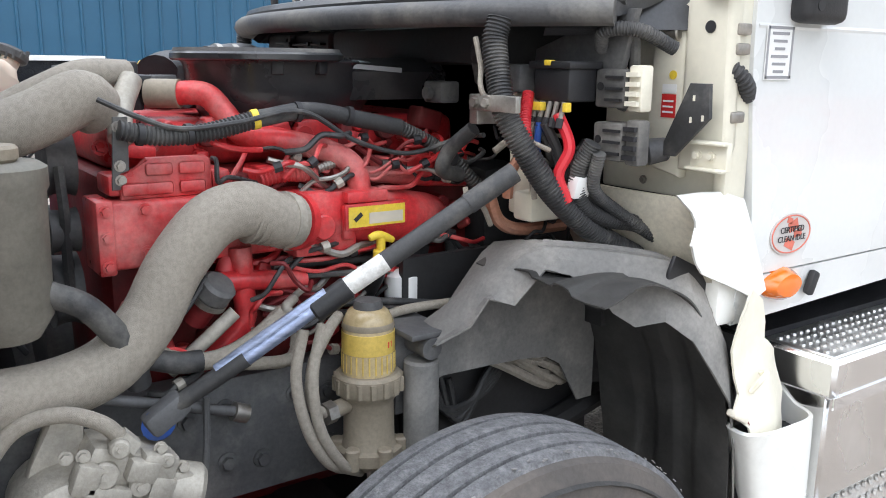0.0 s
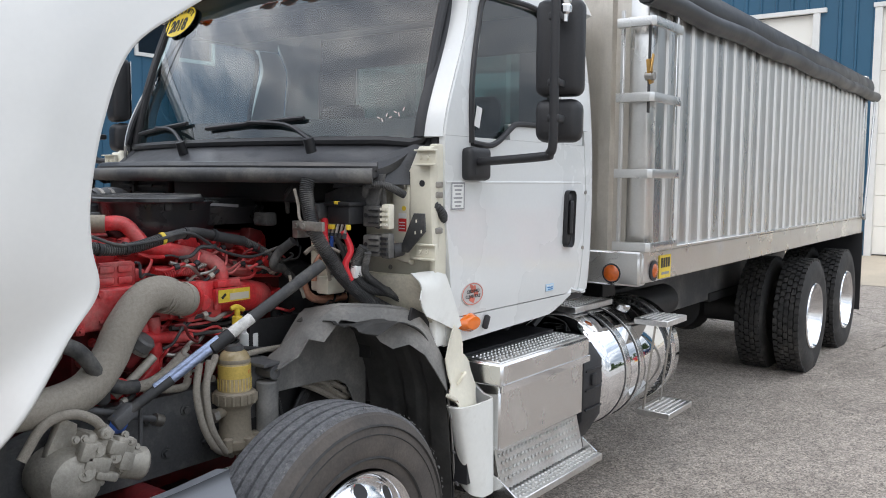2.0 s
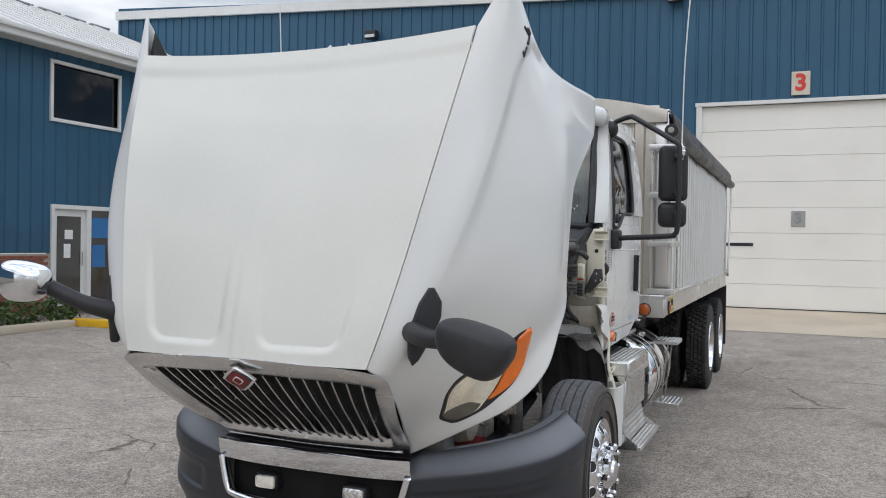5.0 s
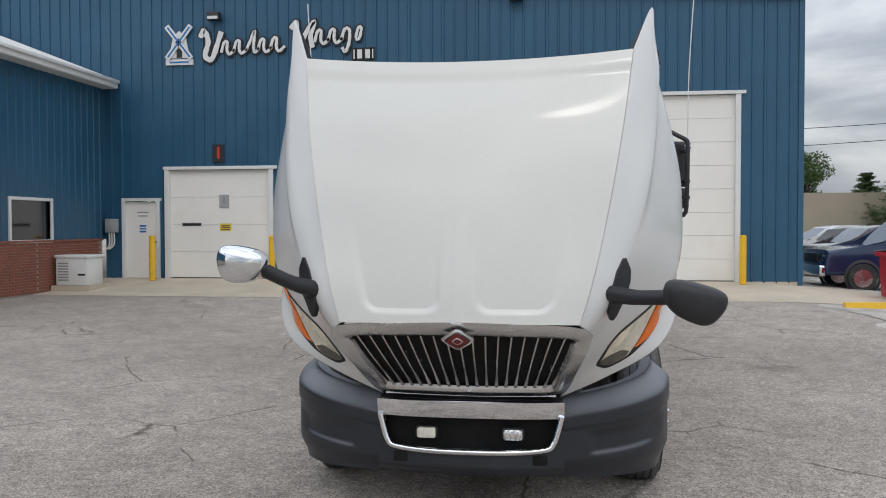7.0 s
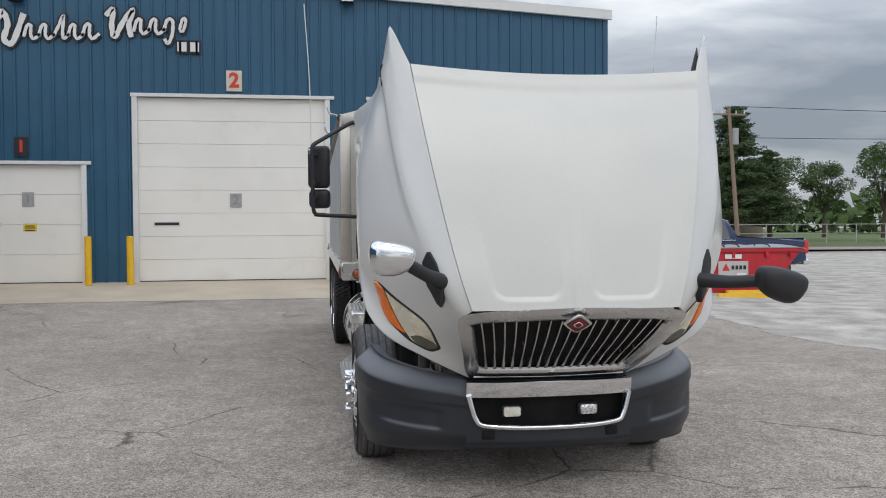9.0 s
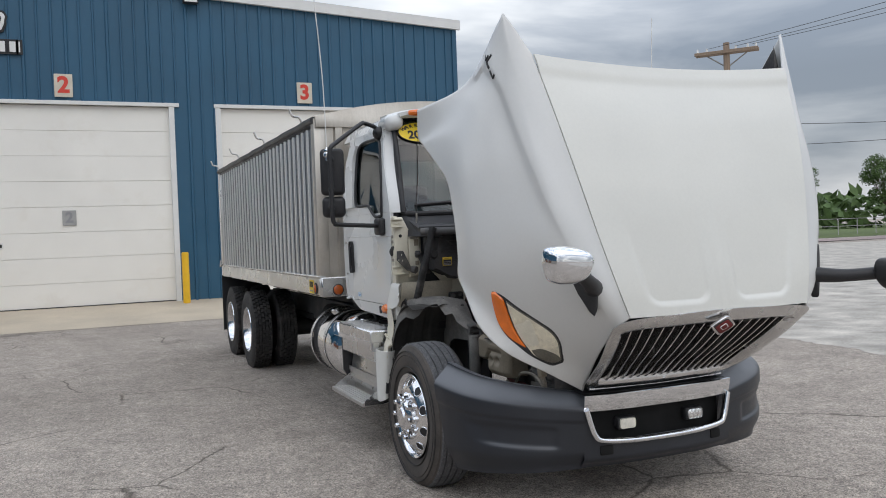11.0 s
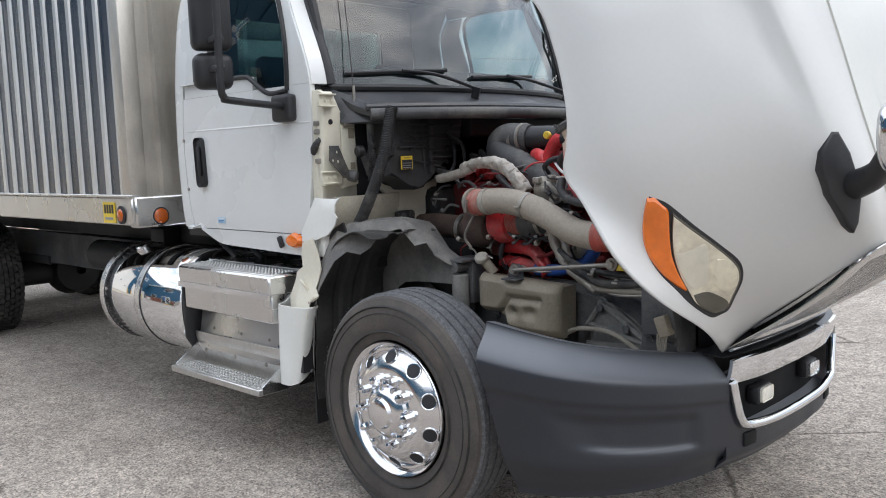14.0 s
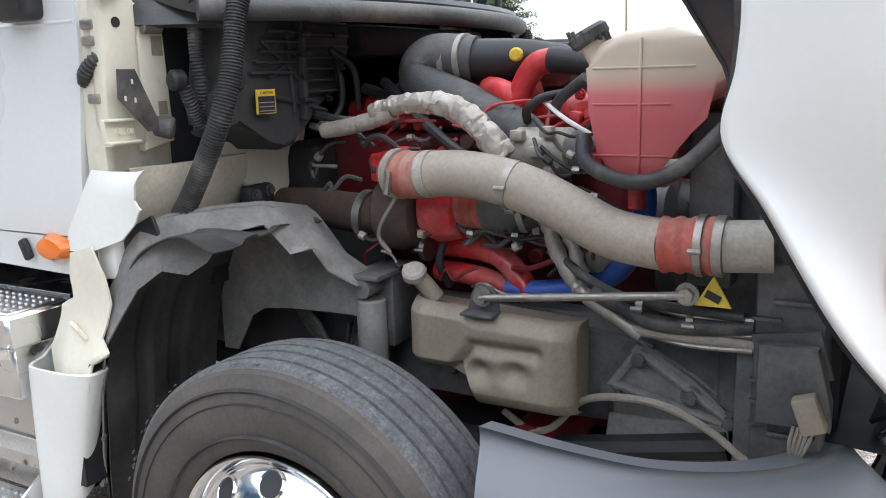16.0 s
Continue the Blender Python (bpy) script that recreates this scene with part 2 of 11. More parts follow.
M_GLOSSBLACK = mat("glossy_black_plastic", (0.026, 0.026, 0.028), 0.30, var=0.3, scale=5, bump=0.1, bscale=120, coat=0.4, dust=(0.11, 0.108, 0.105), dust_amt=0.32)
M_BLUESTEEL = mat("blued_steel_rod", (0.34, 0.40, 0.56), 0.38, 0.8, var=0.3, scale=14, stretch=(1, 1, 6), dust=(0.30, 0.29, 0.30), dust_amt=0.35, dust_scale=9)
M_STRUT = mat("dusty_strut_barrel", (0.050, 0.050, 0.051), 0.55, 0.2, var=0.25, scale=8, bump=0.15, bscale=90, dust=(0.24, 0.22, 0.19), dust_amt=0.42, dust_scale=6)
M_SHELL = mat("dusty_black_shell", (0.042, 0.041, 0.039), 0.6, var=0.35, scale=5, bump=0.4, bscale=40, dust=(0.11, 0.105, 0.095), dust_amt=0.45, dust_scale=3)
M_DARK = mat("black_chassis_steel", (0.022, 0.022, 0.023), 0.6, var=0.3, scale=6, bump=0.2, dust=(0.06, 0.057, 0.053), dust_amt=0.3)
M_CREAMDUST = mat("dust_covered_cream_paint", (0.56, 0.52, 0.42), 0.6, var=0.12, scale=6, dust=(0.33, 0.30, 0.25), dust_amt=0.42, dust_scale=4, grime=0.12)
M_STICKER = mat("clear_sticker_film", (0.52, 0.49, 0.47), 0.4, var=0.06, scale=20)
M_TAN = mat("dusty_tan_plastic", (0.28, 0.238, 0.178), 0.55, var=0.15, scale=5, bump=0.1, dust=(0.29, 0.25, 0.195), dust_amt=0.5, dust_scale=5)


def coolant():
    """Milky tank plastic with red coolant standing behind it up to its level."""
    m = mat("coolant_behind_milky_plastic", (0.58, 0.46, 0.34), 0.36, var=0.10, scale=7)
    nt = m.node_tree
    p = nt.nodes["Principled BSDF"]
    src = p.inputs["Base Color"].links[0].from_socket
    co, sp = nt.nodes.new("ShaderNodeTexCoord"), nt.nodes.new("ShaderNodeSeparateXYZ")
    link(nt, co.outputs["Object"], sp.inputs[0])
    ramp = nt.nodes.new("ShaderNodeValToRGB")
    mr = nt.nodes.new("ShaderNodeMapRange")
    mr.inputs["From Min"].default_value, mr.inputs["From Max"].default_value = 1.33, 1.68
    link(nt, sp.outputs["Z"], mr.inputs["Value"])
    els = ramp.color_ramp.elements
    els[0].position, els[0].color = 0.0, (0.40, 0.035, 0.055, 1)
    els[1].position, els[1].color = 0.74, (0.64, 0.53, 0.42, 1)
    for pos, c in ((0.42, (0.52, 0.065, 0.095, 1)), (0.60, (0.62, 0.14, 0.16, 1)), (0.64, (0.62, 0.27, 0.24, 1))):
        els.new(pos).color = c
    link(nt, mr.outputs[0], ramp.inputs["Fac"])
    mx = nt.nodes.new("ShaderNodeMixRGB")
    mx.inputs[0].default_value = 0.88
    link(nt, src, mx.inputs[1])
    link(nt, ramp.outputs[0], mx.inputs[2])
    link(nt, mx.outputs[0], p.inputs["Base Color"])
    p.inputs["Subsurface Weight"].default_value = 0.15
    p.inputs["Subsurface Radius"].default_value = (0.02, 0.008, 0.005)
    return m


M_COOLANT = coolant()
M_REDFADE = mat("faded_red_print", (0.62, 0.16, 0.11), 0.5, var=0.2, scale=20)
M_ORANGE = mat("amber_lens", (0.80, 0.17, 0.01), 0.18, var=0.1, scale=20, coat=0.7)
M_YELLOW = mat("yellow_paint", (0.80, 0.47, 0.02), 0.45, var=0.1, scale=6, dust=(0.4, 0.3, 0.12), dust_amt=0.2)
M_YELLOWST = mat("yellow_sticker", (0.78, 0.56, 0.05), 0.5, var=0.1, scale=10, dust=(0.50, 0.42, 0.24), dust_amt=0.34, dust_scale=16)
M_YELLOWOLD = mat("aged_yellow_print", (0.62, 0.44, 0.10), 0.5, var=0.12, scale=14, dust=(0.42, 0.35, 0.22), dust_amt=0.35, dust_scale=14)
M_YELLOWOVAL = mat("bright_yellow_sticker", (0.86, 0.62, 0.02), 0.45, var=0.05, scale=10)
M_AMBERBOWL = mat("fuel_filter_bowl", (0.46, 0.36, 0.20), 0.25, var=0.2, scale=7, coat=0.3, dust=(0.40, 0.34, 0.24), dust_amt=0.5)
M_REDHOSE = mat("red_cable_sleeve", (0.55, 0.02, 0.03), 0.4, var=0.15, scale=20, dust=(0.4, 0.25, 0.22), dust_amt=0.25, dust_scale=10)
M_REDBOOT = mat("red_silicone_boot", (0.40, 0.07, 0.05), 0.55, var=0.15, scale=14, dust=(0.38, 0.29, 0.24), dust_amt=0.62, dust_scale=6)
M_BLUEHOSE = mat("blue_silicone_hose", (0.03, 0.10, 0.40), 0.5, var=0.2, scale=14, dust=(0.2, 0.22, 0.28), dust_amt=0.3, dust_scale=8)
M_FOIL = mat("foil_heat_sleeve", (0.40, 0.365, 0.32), 0.42, 0.5, var=0.25, scale=25, bump=0.9, bscale=22, dust=(0.34, 0.295, 0.24), dust_amt=0.45, dust_scale=9)
M_BRASS = mat("tarnished_brass_plate", (0.46, 0.27, 0.08), 0.4, 0.6, var=0.3, scale=20)
M_COPPER = mat("dull_copper_pipe", (0.42, 0.20, 0.13), 0.5, 0.5, var=0.2, scale=14, dust=(0.4, 0.3, 0.25), dust_amt=0.4)
M_WORNWHITE = mat("worn_white_sleeve", (0.70, 0.69, 0.66), 0.5, var=0.1, scale=12, dust=(0.26, 0.24, 0.21), dust_amt=0.45, dust_scale=30)
M_WHITELBL = mat("white_label", (0.78, 0.78, 0.76), 0.55, var=0.05, scale=10)
M_INK = mat("black_ink", (0.02, 0.02, 0.022), 0.6, var=0.1)
M_GREYINK = mat("grey_ink", (0.28, 0.28, 0.29), 0.6, var=0.1)
M_REDLBL = mat("red_label", (0.62, 0.03, 0.03), 0.5, var=0.08)
M_BLUEINK = mat("blue_ink", (0.03, 0.17, 0.42), 0.5, var=0.08)
M_COWL = mat("faded_cowl_plastic", (0.040, 0.041, 0.045), 0.40, var=0.2, scale=5, bump=0.15, bscale=160, dust=(0.13, 0.128, 0.125), dust_amt=0.42, dust_scale=4, coat=0.25)
M_OLIVE = mat("dusty_olive_plastic", (0.15, 0.14, 0.115), 0.6, var=0.15, scale=5, dust=(0.26, 0.24, 0.20), dust_amt=0.5, dust_scale=5)
M_CLOTH = mat("grey_cab_trim", (0.12, 0.128, 0.13), 0.9, var=0.1, scale=3)
M_SEAT = mat("dark_cloth", (0.022, 0.023, 0.026), 0.85, var=0.2, scale=14, bump=0.2)
M_TARP = mat("black_vinyl_tarp", (0.022, 0.023, 0.026), 0.42, var=0.25, scale=4, bump=0.15, bscale=30, dust=(0.1, 0.1, 0.1), dust_amt=0.35)
# place
M_BLUEWALL = mat("blue_painted_siding", (0.022, 0.093, 0.165), 0.42, var=0.12, scale=0.8, bump=0.03, dust=(0.042, 0.118, 0.185), dust_amt=0.25, dust_scale=0.7)
M_TRIM = mat("white_trim_paint", (0.72, 0.72, 0.70), 0.45, var=0.06, scale=3, dust=(0.5, 0.47, 0.42), dust_amt=0.2)
M_BAYDOOR = mat("white_door_panel_paint", (0.84, 0.82, 0.765), 0.45, var=0.05, scale=0.7, dust=(0.70, 0.65, 0.56), dust_amt=0.26, dust_scale=0.8)
M_ROOF = mat("white_roof_metal", (0.70, 0.70, 0.69), 0.4, var=0.06, scale=1.5)
M_BRICK = mat("red_brick", (0.26, 0.095, 0.06), 0.85, var=0.3, scale=5, bump=0.4, bscale=40)
M_MORTAR = mat("mortar", (0.36, 0.33, 0.29), 0.9, var=0.1, scale=12, bump=0.3)
M_CONCRETE = mat("concrete", (0.54, 0.465, 0.36), 0.85, var=0.14, scale=0.9, bump=0.3, bscale=30, dust=(0.40, 0.345, 0.275), dust_amt=0.4, dust_scale=0.6)
M_GRAVEL = mat("pale_gravel", (0.45, 0.42, 0.375), 0.95, var=0.45, scale=1.6, bump=1.0, bscale=26, dust=(0.24, 0.225, 0.20), dust_amt=0.55, dust_scale=0.9)
M_GRASS = mat("grass", (0.085, 0.12, 0.03), 0.9, var=0.3, scale=1.5, bump=0.8, bscale=20)
M_ROAD = mat("far_road_asphalt", (0.30, 0.235, 0.225), 0.9, var=0.1, scale=2)
M_WOOD = mat("weathered_wood", (0.27, 0.20, 0.145), 0.85, var=0.25, scale=5, bump=0.4, stretch=(4, 4, 0.4))
M_NEEDLE = mat("pine_foliage", (0.070, 0.112, 0.042), 0.8, var=0.5, scale=0.6, bscale=3)
M_LEAF = mat("leaf_foliage", (0.075, 0.125, 0.036), 0.75, var=0.5, scale=0.5, bscale=3)
M_BARK = mat("bark", (0.09, 0.07, 0.05), 0.9, var=0.3, scale=4, bump=0.5)
M_DUMPSTER = mat("red_dumpster_paint", (0.50, 0.018, 0.03), 0.45, var=0.12, scale=2, dust=(0.3, 0.1, 0.09), dust_amt=0.2)
M_BLUECAR = mat("dark_blue_car_paint", (0.012, 0.032, 0.095), 0.16, 0.3, coat=0.9, var=0.08, scale=2)
M_GREYCAR = mat("dark_grey_car_paint", (0.035, 0.034, 0.036), 0.2, 0.3, coat=0.9, var=0.08, scale=2)
M_WHITECAR = mat("white_car_paint", (0.7, 0.7, 0.7), 0.25, coat=0.8, var=0.04)
M_TANWALL = mat("tan_wall", (0.40, 0.34, 0.27), 0.85, var=0.08, scale=0.5)


def glass(name, tint, alpha_mix=0.75, rough=0.02, gain=0.4):
    """Tinted pane: part clear, part gloss."""
    m = bpy.data.materials.new(name)
    m.use_nodes = True
    nt = m.node_tree
    nt.nodes.remove(nt.nodes["Principled BSDF"])
    out = nt.nodes["Material Output"]
    tr, gl, mx, fr = (nt.nodes.new("ShaderNode" + k) for k in ("BsdfTransparent", "BsdfGlossy", "MixShader", "Fresnel"))
    tr.inputs["Color"].default_value = (*tint, 1)
    gl.inputs["Roughness"].default_value = rough
    fr.inputs["IOR"].default_value = 1.45
    boost = nt.nodes.new("ShaderNodeMath")
    boost.operation = 'MULTIPLY_ADD'
    boost.inputs[1].default_value, boost.inputs[2].default_value = gain, 1 - alpha_mix
    link(nt, fr.outputs[0], boost.inputs[0])
    link(nt, boost.outputs[0], mx.inputs[0])
    link(nt, tr.outputs[0], mx.inputs[1])
    link(nt, gl.outputs[0], mx.inputs[2])
    link(nt, mx.outputs[0], out.inputs["Surface"])
    return m


M_GLASS = glass("windscreen_glass", (0.56, 0.75, 0.76), 0.965, 0.0, 1.6)
M_SIDEGLASS = glass("side_window_glass", (0.46, 0.60, 0.60), 0.97, 0.0, 1.2)
M_LAMPGLASS = glass("headlamp_lens", (0.97, 0.95, 0.90), 0.965, 0.06)
M_WINGLASS = mat("dark_window_glass", (0.008, 0.010, 0.013), 0.05, var=0.2, scale=2, coat=1.0)
M_CARGLASS = mat("parked_car_glass", (0.05, 0.055, 0.06), 0.03, 0.75, var=0.2, scale=2, coat=1.0, crisp=0.02)


def asphalt():
    m = bpy.data.materials.new("weathered_asphalt")
    m.use_nodes = True
    nt = m.node_tree
    p = nt.nodes["Principled BSDF"]
    co = nt.nodes.new("ShaderNodeTexCoord")

    def noise_node(s, d, r=0.6):
        n = nt.nodes.new("ShaderNodeTexNoise")
        n.inputs["Scale"].default_value, n.inputs["Detail"].default_value, n.inputs["Roughness"].default_value = s, d, r
        link(nt, co.outputs["Object"], n.inputs["Vector"])
        return n

    def ramp(src, a, ca, b, cb):
        r = nt.nodes.new("ShaderNodeValToRGB")
        r.color_ramp.elements[0].position, r.color_ramp.elements[0].color = a, (*ca, 1)
        r.color_ramp.elements[1].position, r.color_ramp.elements[1].color = b, (*cb, 1)
        link(nt, src, r.inputs["Fac"])
        return r.outputs[0]

    def mix(kind, fac, a, b):
        x = nt.nodes.new("ShaderNodeMixRGB")
        x.blend_type = kind
        x.inputs[0].default_value = fac
        link(nt, a, x.inputs[1])
        link(nt, b, x.inputs[2])
        return x.outputs[0]

    big, mid, fine = noise_node(0.28, 5), noise_node(2.2, 6, 0.7), noise_node(70, 2)
    vor = nt.nodes.new("ShaderNodeTexVoronoi")
    vor.inputs["Scale"].default_value = 110
    link(nt, co.outputs["Object"], vor.inputs["Vector"])
    base = ramp(big.outputs["Fac"], 0.3, (0.285, 0.255, 0.228), 0.72, (0.405, 0.368, 0.332))
    base = mix('MULTIPLY', 0.65, base, ramp(mid.outputs["Fac"], 0.30, (0.74, 0.74, 0.74), 0.6, (1.08, 1.08, 1.08)))
    base = mix('MULTIPLY', 0.90, base, ramp(vor.outputs["Color"], 0.1, (0.36, 0.35, 0.34), 0.9, (1.72, 1.68, 1.62)))
    peb = nt.nodes.new("ShaderNodeTexVoronoi")
    peb.inputs["Scale"].default_value = 34
    link(nt, co.outputs["Object"], peb.inputs["Vector"])
    base = mix('MULTIPLY', 0.45, base, ramp(peb.outputs["Color"], 0.15, (0.66, 0.65, 0.64), 0.95, (1.45, 1.42, 1.38)))
    patchy = noise_node(9, 4, 0.7)
    base = mix('MULTIPLY', 0.4, base, ramp(patchy.outputs["Fac"], 0.35, (0.72, 0.71, 0.70), 0.62, (1.14, 1.14, 1.14)))
    # oil and tyre stains
    st = noise_node(0.75, 4, 0.55)
    base = mix('MULTIPLY', 0.85, base, ramp(st.outputs["Fac"], 0.28, (0.62, 0.61, 0.60), 0.38, (1, 1, 1)))
    # long wandering cracks
    warp = nt.nodes.new("ShaderNodeMixRGB")
    warp.inputs[0].default_value = 0.22
    wn = noise_node(0.9, 5, 0.7)
    link(nt, co.outputs["Object"], warp.inputs[1])
    link(nt, wn.outputs["Color"], warp.inputs[2])
    cr = nt.nodes.new("ShaderNodeTexVoronoi")
    cr.feature = 'DISTANCE_TO_EDGE'
    cr.inputs["Scale"].default_value = 0.62
    link(nt, warp.outputs[0], cr.inputs["Vector"])
    brk = noise_node(0.55, 3)
    line = ramp(cr.outputs["Distance"], 0.0022, (0.30, 0.285, 0.27), 0.0065, (1, 1, 1))
    gap = nt.nodes.new("ShaderNodeMixRGB")
    link(nt, ramp(brk.outputs["Fac"], 0.49, (0, 0, 0), 0.55, (1, 1, 1)), gap.inputs[0])
    gap.inputs[1].default_value = (1, 1, 1, 1)
    link(nt, line, gap.inputs[2])
    base = mix('MULTIPLY', 1.0, base, gap.outputs[0])
    link(nt, base, p.inputs["Base Color"])
    p.inputs["Roughness"].default_value = 0.9
    b = nt.nodes.new("ShaderNodeBump")
    b.inputs["Strength"].default_value, b.inputs["Distance"].default_value = 0.7, 0.006
    link(nt, vor.outputs["Distance"], b.inputs["Height"])
    link(nt, b.outputs[0], p.inputs["Normal"])
    return m


M_ASPHALT = asphalt()


# ---- mesh helpers ----
def smooth(a, b, x):
    t = min(max((x - a) / (b - a), 0), 1)
    return t * t * (3 - 2 * t)


def finish(name, bm, material, sharp=38):
    bmesh.ops.recalc_face_normals(bm, faces=bm.faces[:])
    me = bpy.data.meshes.new(name)
    bm.to_mesh(me)
    bm.free()
    for m in (material if isinstance(material, (list, tuple)) else [material]):
        me.materials.append(m)
    me.polygons.foreach_set("use_smooth", [True] * len(me.polygons))
    me.set_sharp_from_angle(angle=radians(sharp))
    return me


def part(name, bm, material, parent, label="", sharp=38):
    ob = new(name, finish(name, bm, material, sharp))
    ob.parent = parent
    if label:
        tagged(ob, label)
    return ob


def face_out(ob, way):
    """Turn a pane's faces so that they look outwards."""
    me = ob.data
    if sum((p.normal.dot(way) * p.area for p in me.polygons), 0.0) < 0:
        me.flip_normals()
    ob.visible_shadow = False
    return ob


def thing(name, label, category, at=(0, 0, 0), rz=0, group="", kind=""):
    ob = new(name)
    ob.matrix_basis = pose(*at, 0, 0, rz)
    ob.empty_display_size = 0.2
    return tagged(ob, label, category, group, kind)


def solo(name, bm, material, label, category, kind="", group="", sharp=38):
    ob = new(name, finish(name, bm, material, sharp))
    return tagged(ob, label, category, group, kind)


def box(x0, x1, y0, y1, z0, z1, bevel=0.0, seg=2, bm=None):
    bm = bm or bmesh.new()
    vs = [bm.verts.new((x, y, z)) for x in (x0, x1) for y in (y0, y1) for z in (z0, z1)]
    fs = [bm.faces.new([vs[i] for i in q]) for q in ((0, 1, 3, 2), (4, 6, 7, 5), (0, 4, 5, 1), (2, 3, 7, 6), (0, 2, 6, 4), (1, 5, 7, 3))]
    if bevel:
        es = list({e for f in fs for e in f.edges})
        bmesh.ops.bevel(bm, geom=es, offset=bevel, segments=seg, profile=0.5, affect='EDGES')
    return bm


def obox(c, size, m, bevel=0.0, seg=2, bm=None):
    """A box of that size turned by the 3x3 or 4x4 matrix m about its centre c."""
    bm = bm or bmesh.new()
    b = box(-size[0] / 2, size[0] / 2, -size[1] / 2, size[1] / 2, -size[2] / 2, size[2] / 2, bevel, seg)
    b.transform(Matrix.Translation(c) @ m.to_4x4())
    return merge(bm, b)


def merge(bm, other):
    me = bpy.data.meshes.new("tmp")
    other.to_mesh(me)
    other.free()
    bm.from_mesh(me)
    bpy.data.meshes.remove(me)
    return bm


def spline(pts, n=8):
    """Catmull-Rom through the points."""
    p = [Vector(q) for q in pts]
    if len(p) < 3:
        return [p[0].lerp(p[-1], i / n) for i in range(n + 1)]
    q = [2 * p[0] - p[1], *p, 2 * p[-1] - p[-2]]
    out = []
    for i in range(1, len(q) - 2):
        a, b, c, d = q[i - 1:i + 3]
        for k in range(n):
            t = k / n
            out.append(0.5 * (2 * b + (c - a) * t + (2 * a - 5 * b + 4 * c - d) * t * t + (3 * b - a - 3 * c + d) * t ** 3))
    out.append(p[-1])
    return out


def sweep(path, radii, seg=10, bm=None, flat=1.0):
    """A tube along a list of points with a radius at each."""
    bm = bm or bmesh.new()
    rings, nrm = [], None
    for i, p in enumerate(path):
        t = (path[min(i + 1, len(path) - 1)] - path[max(i - 1, 0)]).normalized()
        if nrm is None:
            nrm = t.orthogonal().normalized()
        nrm = (nrm - t * nrm.dot(t)).normalized()
        bi = t.cross(nrm)
        r = radii[i] if isinstance(radii, (list, tuple)) else radii
        rings.append([bm.verts.new(p + (nrm * math.cos(a) * flat + bi * math.sin(a)) * r) for a in (2 * math.pi * k / seg for k in range(seg))])
    for a, b in zip(rings, rings[1:]):
        for k in range(seg):
            bm.faces.new((a[k], a[(k + 1) % seg], b[(k + 1) % seg], b[k]))
    bm.faces.new(rings[0][::-1])
    bm.faces.new(rings[-1])
    return bm


def tube(pts, r, seg=10, n=7, bm=None, straight=False):
    path = [Vector(p) for p in pts] if straight else spline(pts, n)
    return sweep(path, r, seg, bm)


def corrugated(pts, r, pitch=0.012, depth=0.12, seg=14, bm=None):
    """A convoluted hose: its radius waves along its length."""
    base = spline(pts, 24)
    out, d = [base[0]], 0.0
    length = sum((b - a).length for a, b in zip(base, base[1:]))
    step = pitch / 4
    nn = int(length / step)
    cum = [0.0]
    for a, b in zip(base, base[1:]):
        cum.append(cum[-1] + (b - a).length)
    path, radii, j = [], [], 0
    for i in range(nn + 1):
        s = min(i * step, length * 0.9999)
        while cum[j + 1] < s:
            j += 1
        f = (s - cum[j]) / max(cum[j + 1] - cum[j], 1e-9)
        path.append(base[j].lerp(base[j + 1], f))
        radii.append(r * (1 if i % 4 in (0, 1) else 1 - depth))
    return sweep(path, radii, seg, bm)


def cyl(p0, p1, r0, r1=None, seg=16, bm=None, bevel=0.0):
    a, b = Vector(p0), Vector(p1)
    r1 = r0 if r1 is None else r1
    if bevel:
        t = (b - a).normalized() * bevel
        return sweep([a, a + t, b - t, b], [r0 - bevel, r0, r1, r1 - bevel], seg, bm)
    return sweep([a, b], [r0, r1], seg, bm)


def lathe(profile, c=(0, 0, 0), axis='X', seg=48, bm=None, flip=1, ring=False):
    """Revolve (along, radius) pairs about an axis through c."""
    bm = bm or bmesh.new()
    c = Vector(c)
    rings = []
    for al, r in profile:
        al *= flip
        ring = []
        if r < 1e-4:
            rings.append([bm.verts.new(c + Vector({'X': (al, 0, 0), 'Y': (0, al, 0), 'Z': (0, 0, al)}[axis]))] * seg)
            continue
        for k in range(seg):
            a = 2 * math.pi * k / seg
            u, v = r * math.cos(a), r * math.sin(a)
            ring.append(bm.verts.new(c + Vector({'X': (al, u, v), 'Y': (u, al, v), 'Z': (u, v, al)}[axis])))
        rings.append(ring)
    for a, b in zip(rings, rings[1:]):
        for k in range(seg):
            q = list(dict.fromkeys((a[k], a[(k + 1) % seg], b[(k + 1) % seg], b[k])))
            if len(q) > 2:
                bm.faces.new(q)
    if ring:
        for k in range(seg):
            bm.faces.new((rings[-1][k], rings[-1][(k + 1) % seg], rings[0][(k + 1) % seg], rings[0][k]))
    else:
        if profile[0][1] > 1e-4:
            bm.faces.new(rings[0])
        if profile[-1][1] > 1e-4:
            bm.faces.new(rings[-1][::-1])
    bmesh.ops.remove_doubles(bm, verts=bm.verts[:], dist=1e-5)
    return bm


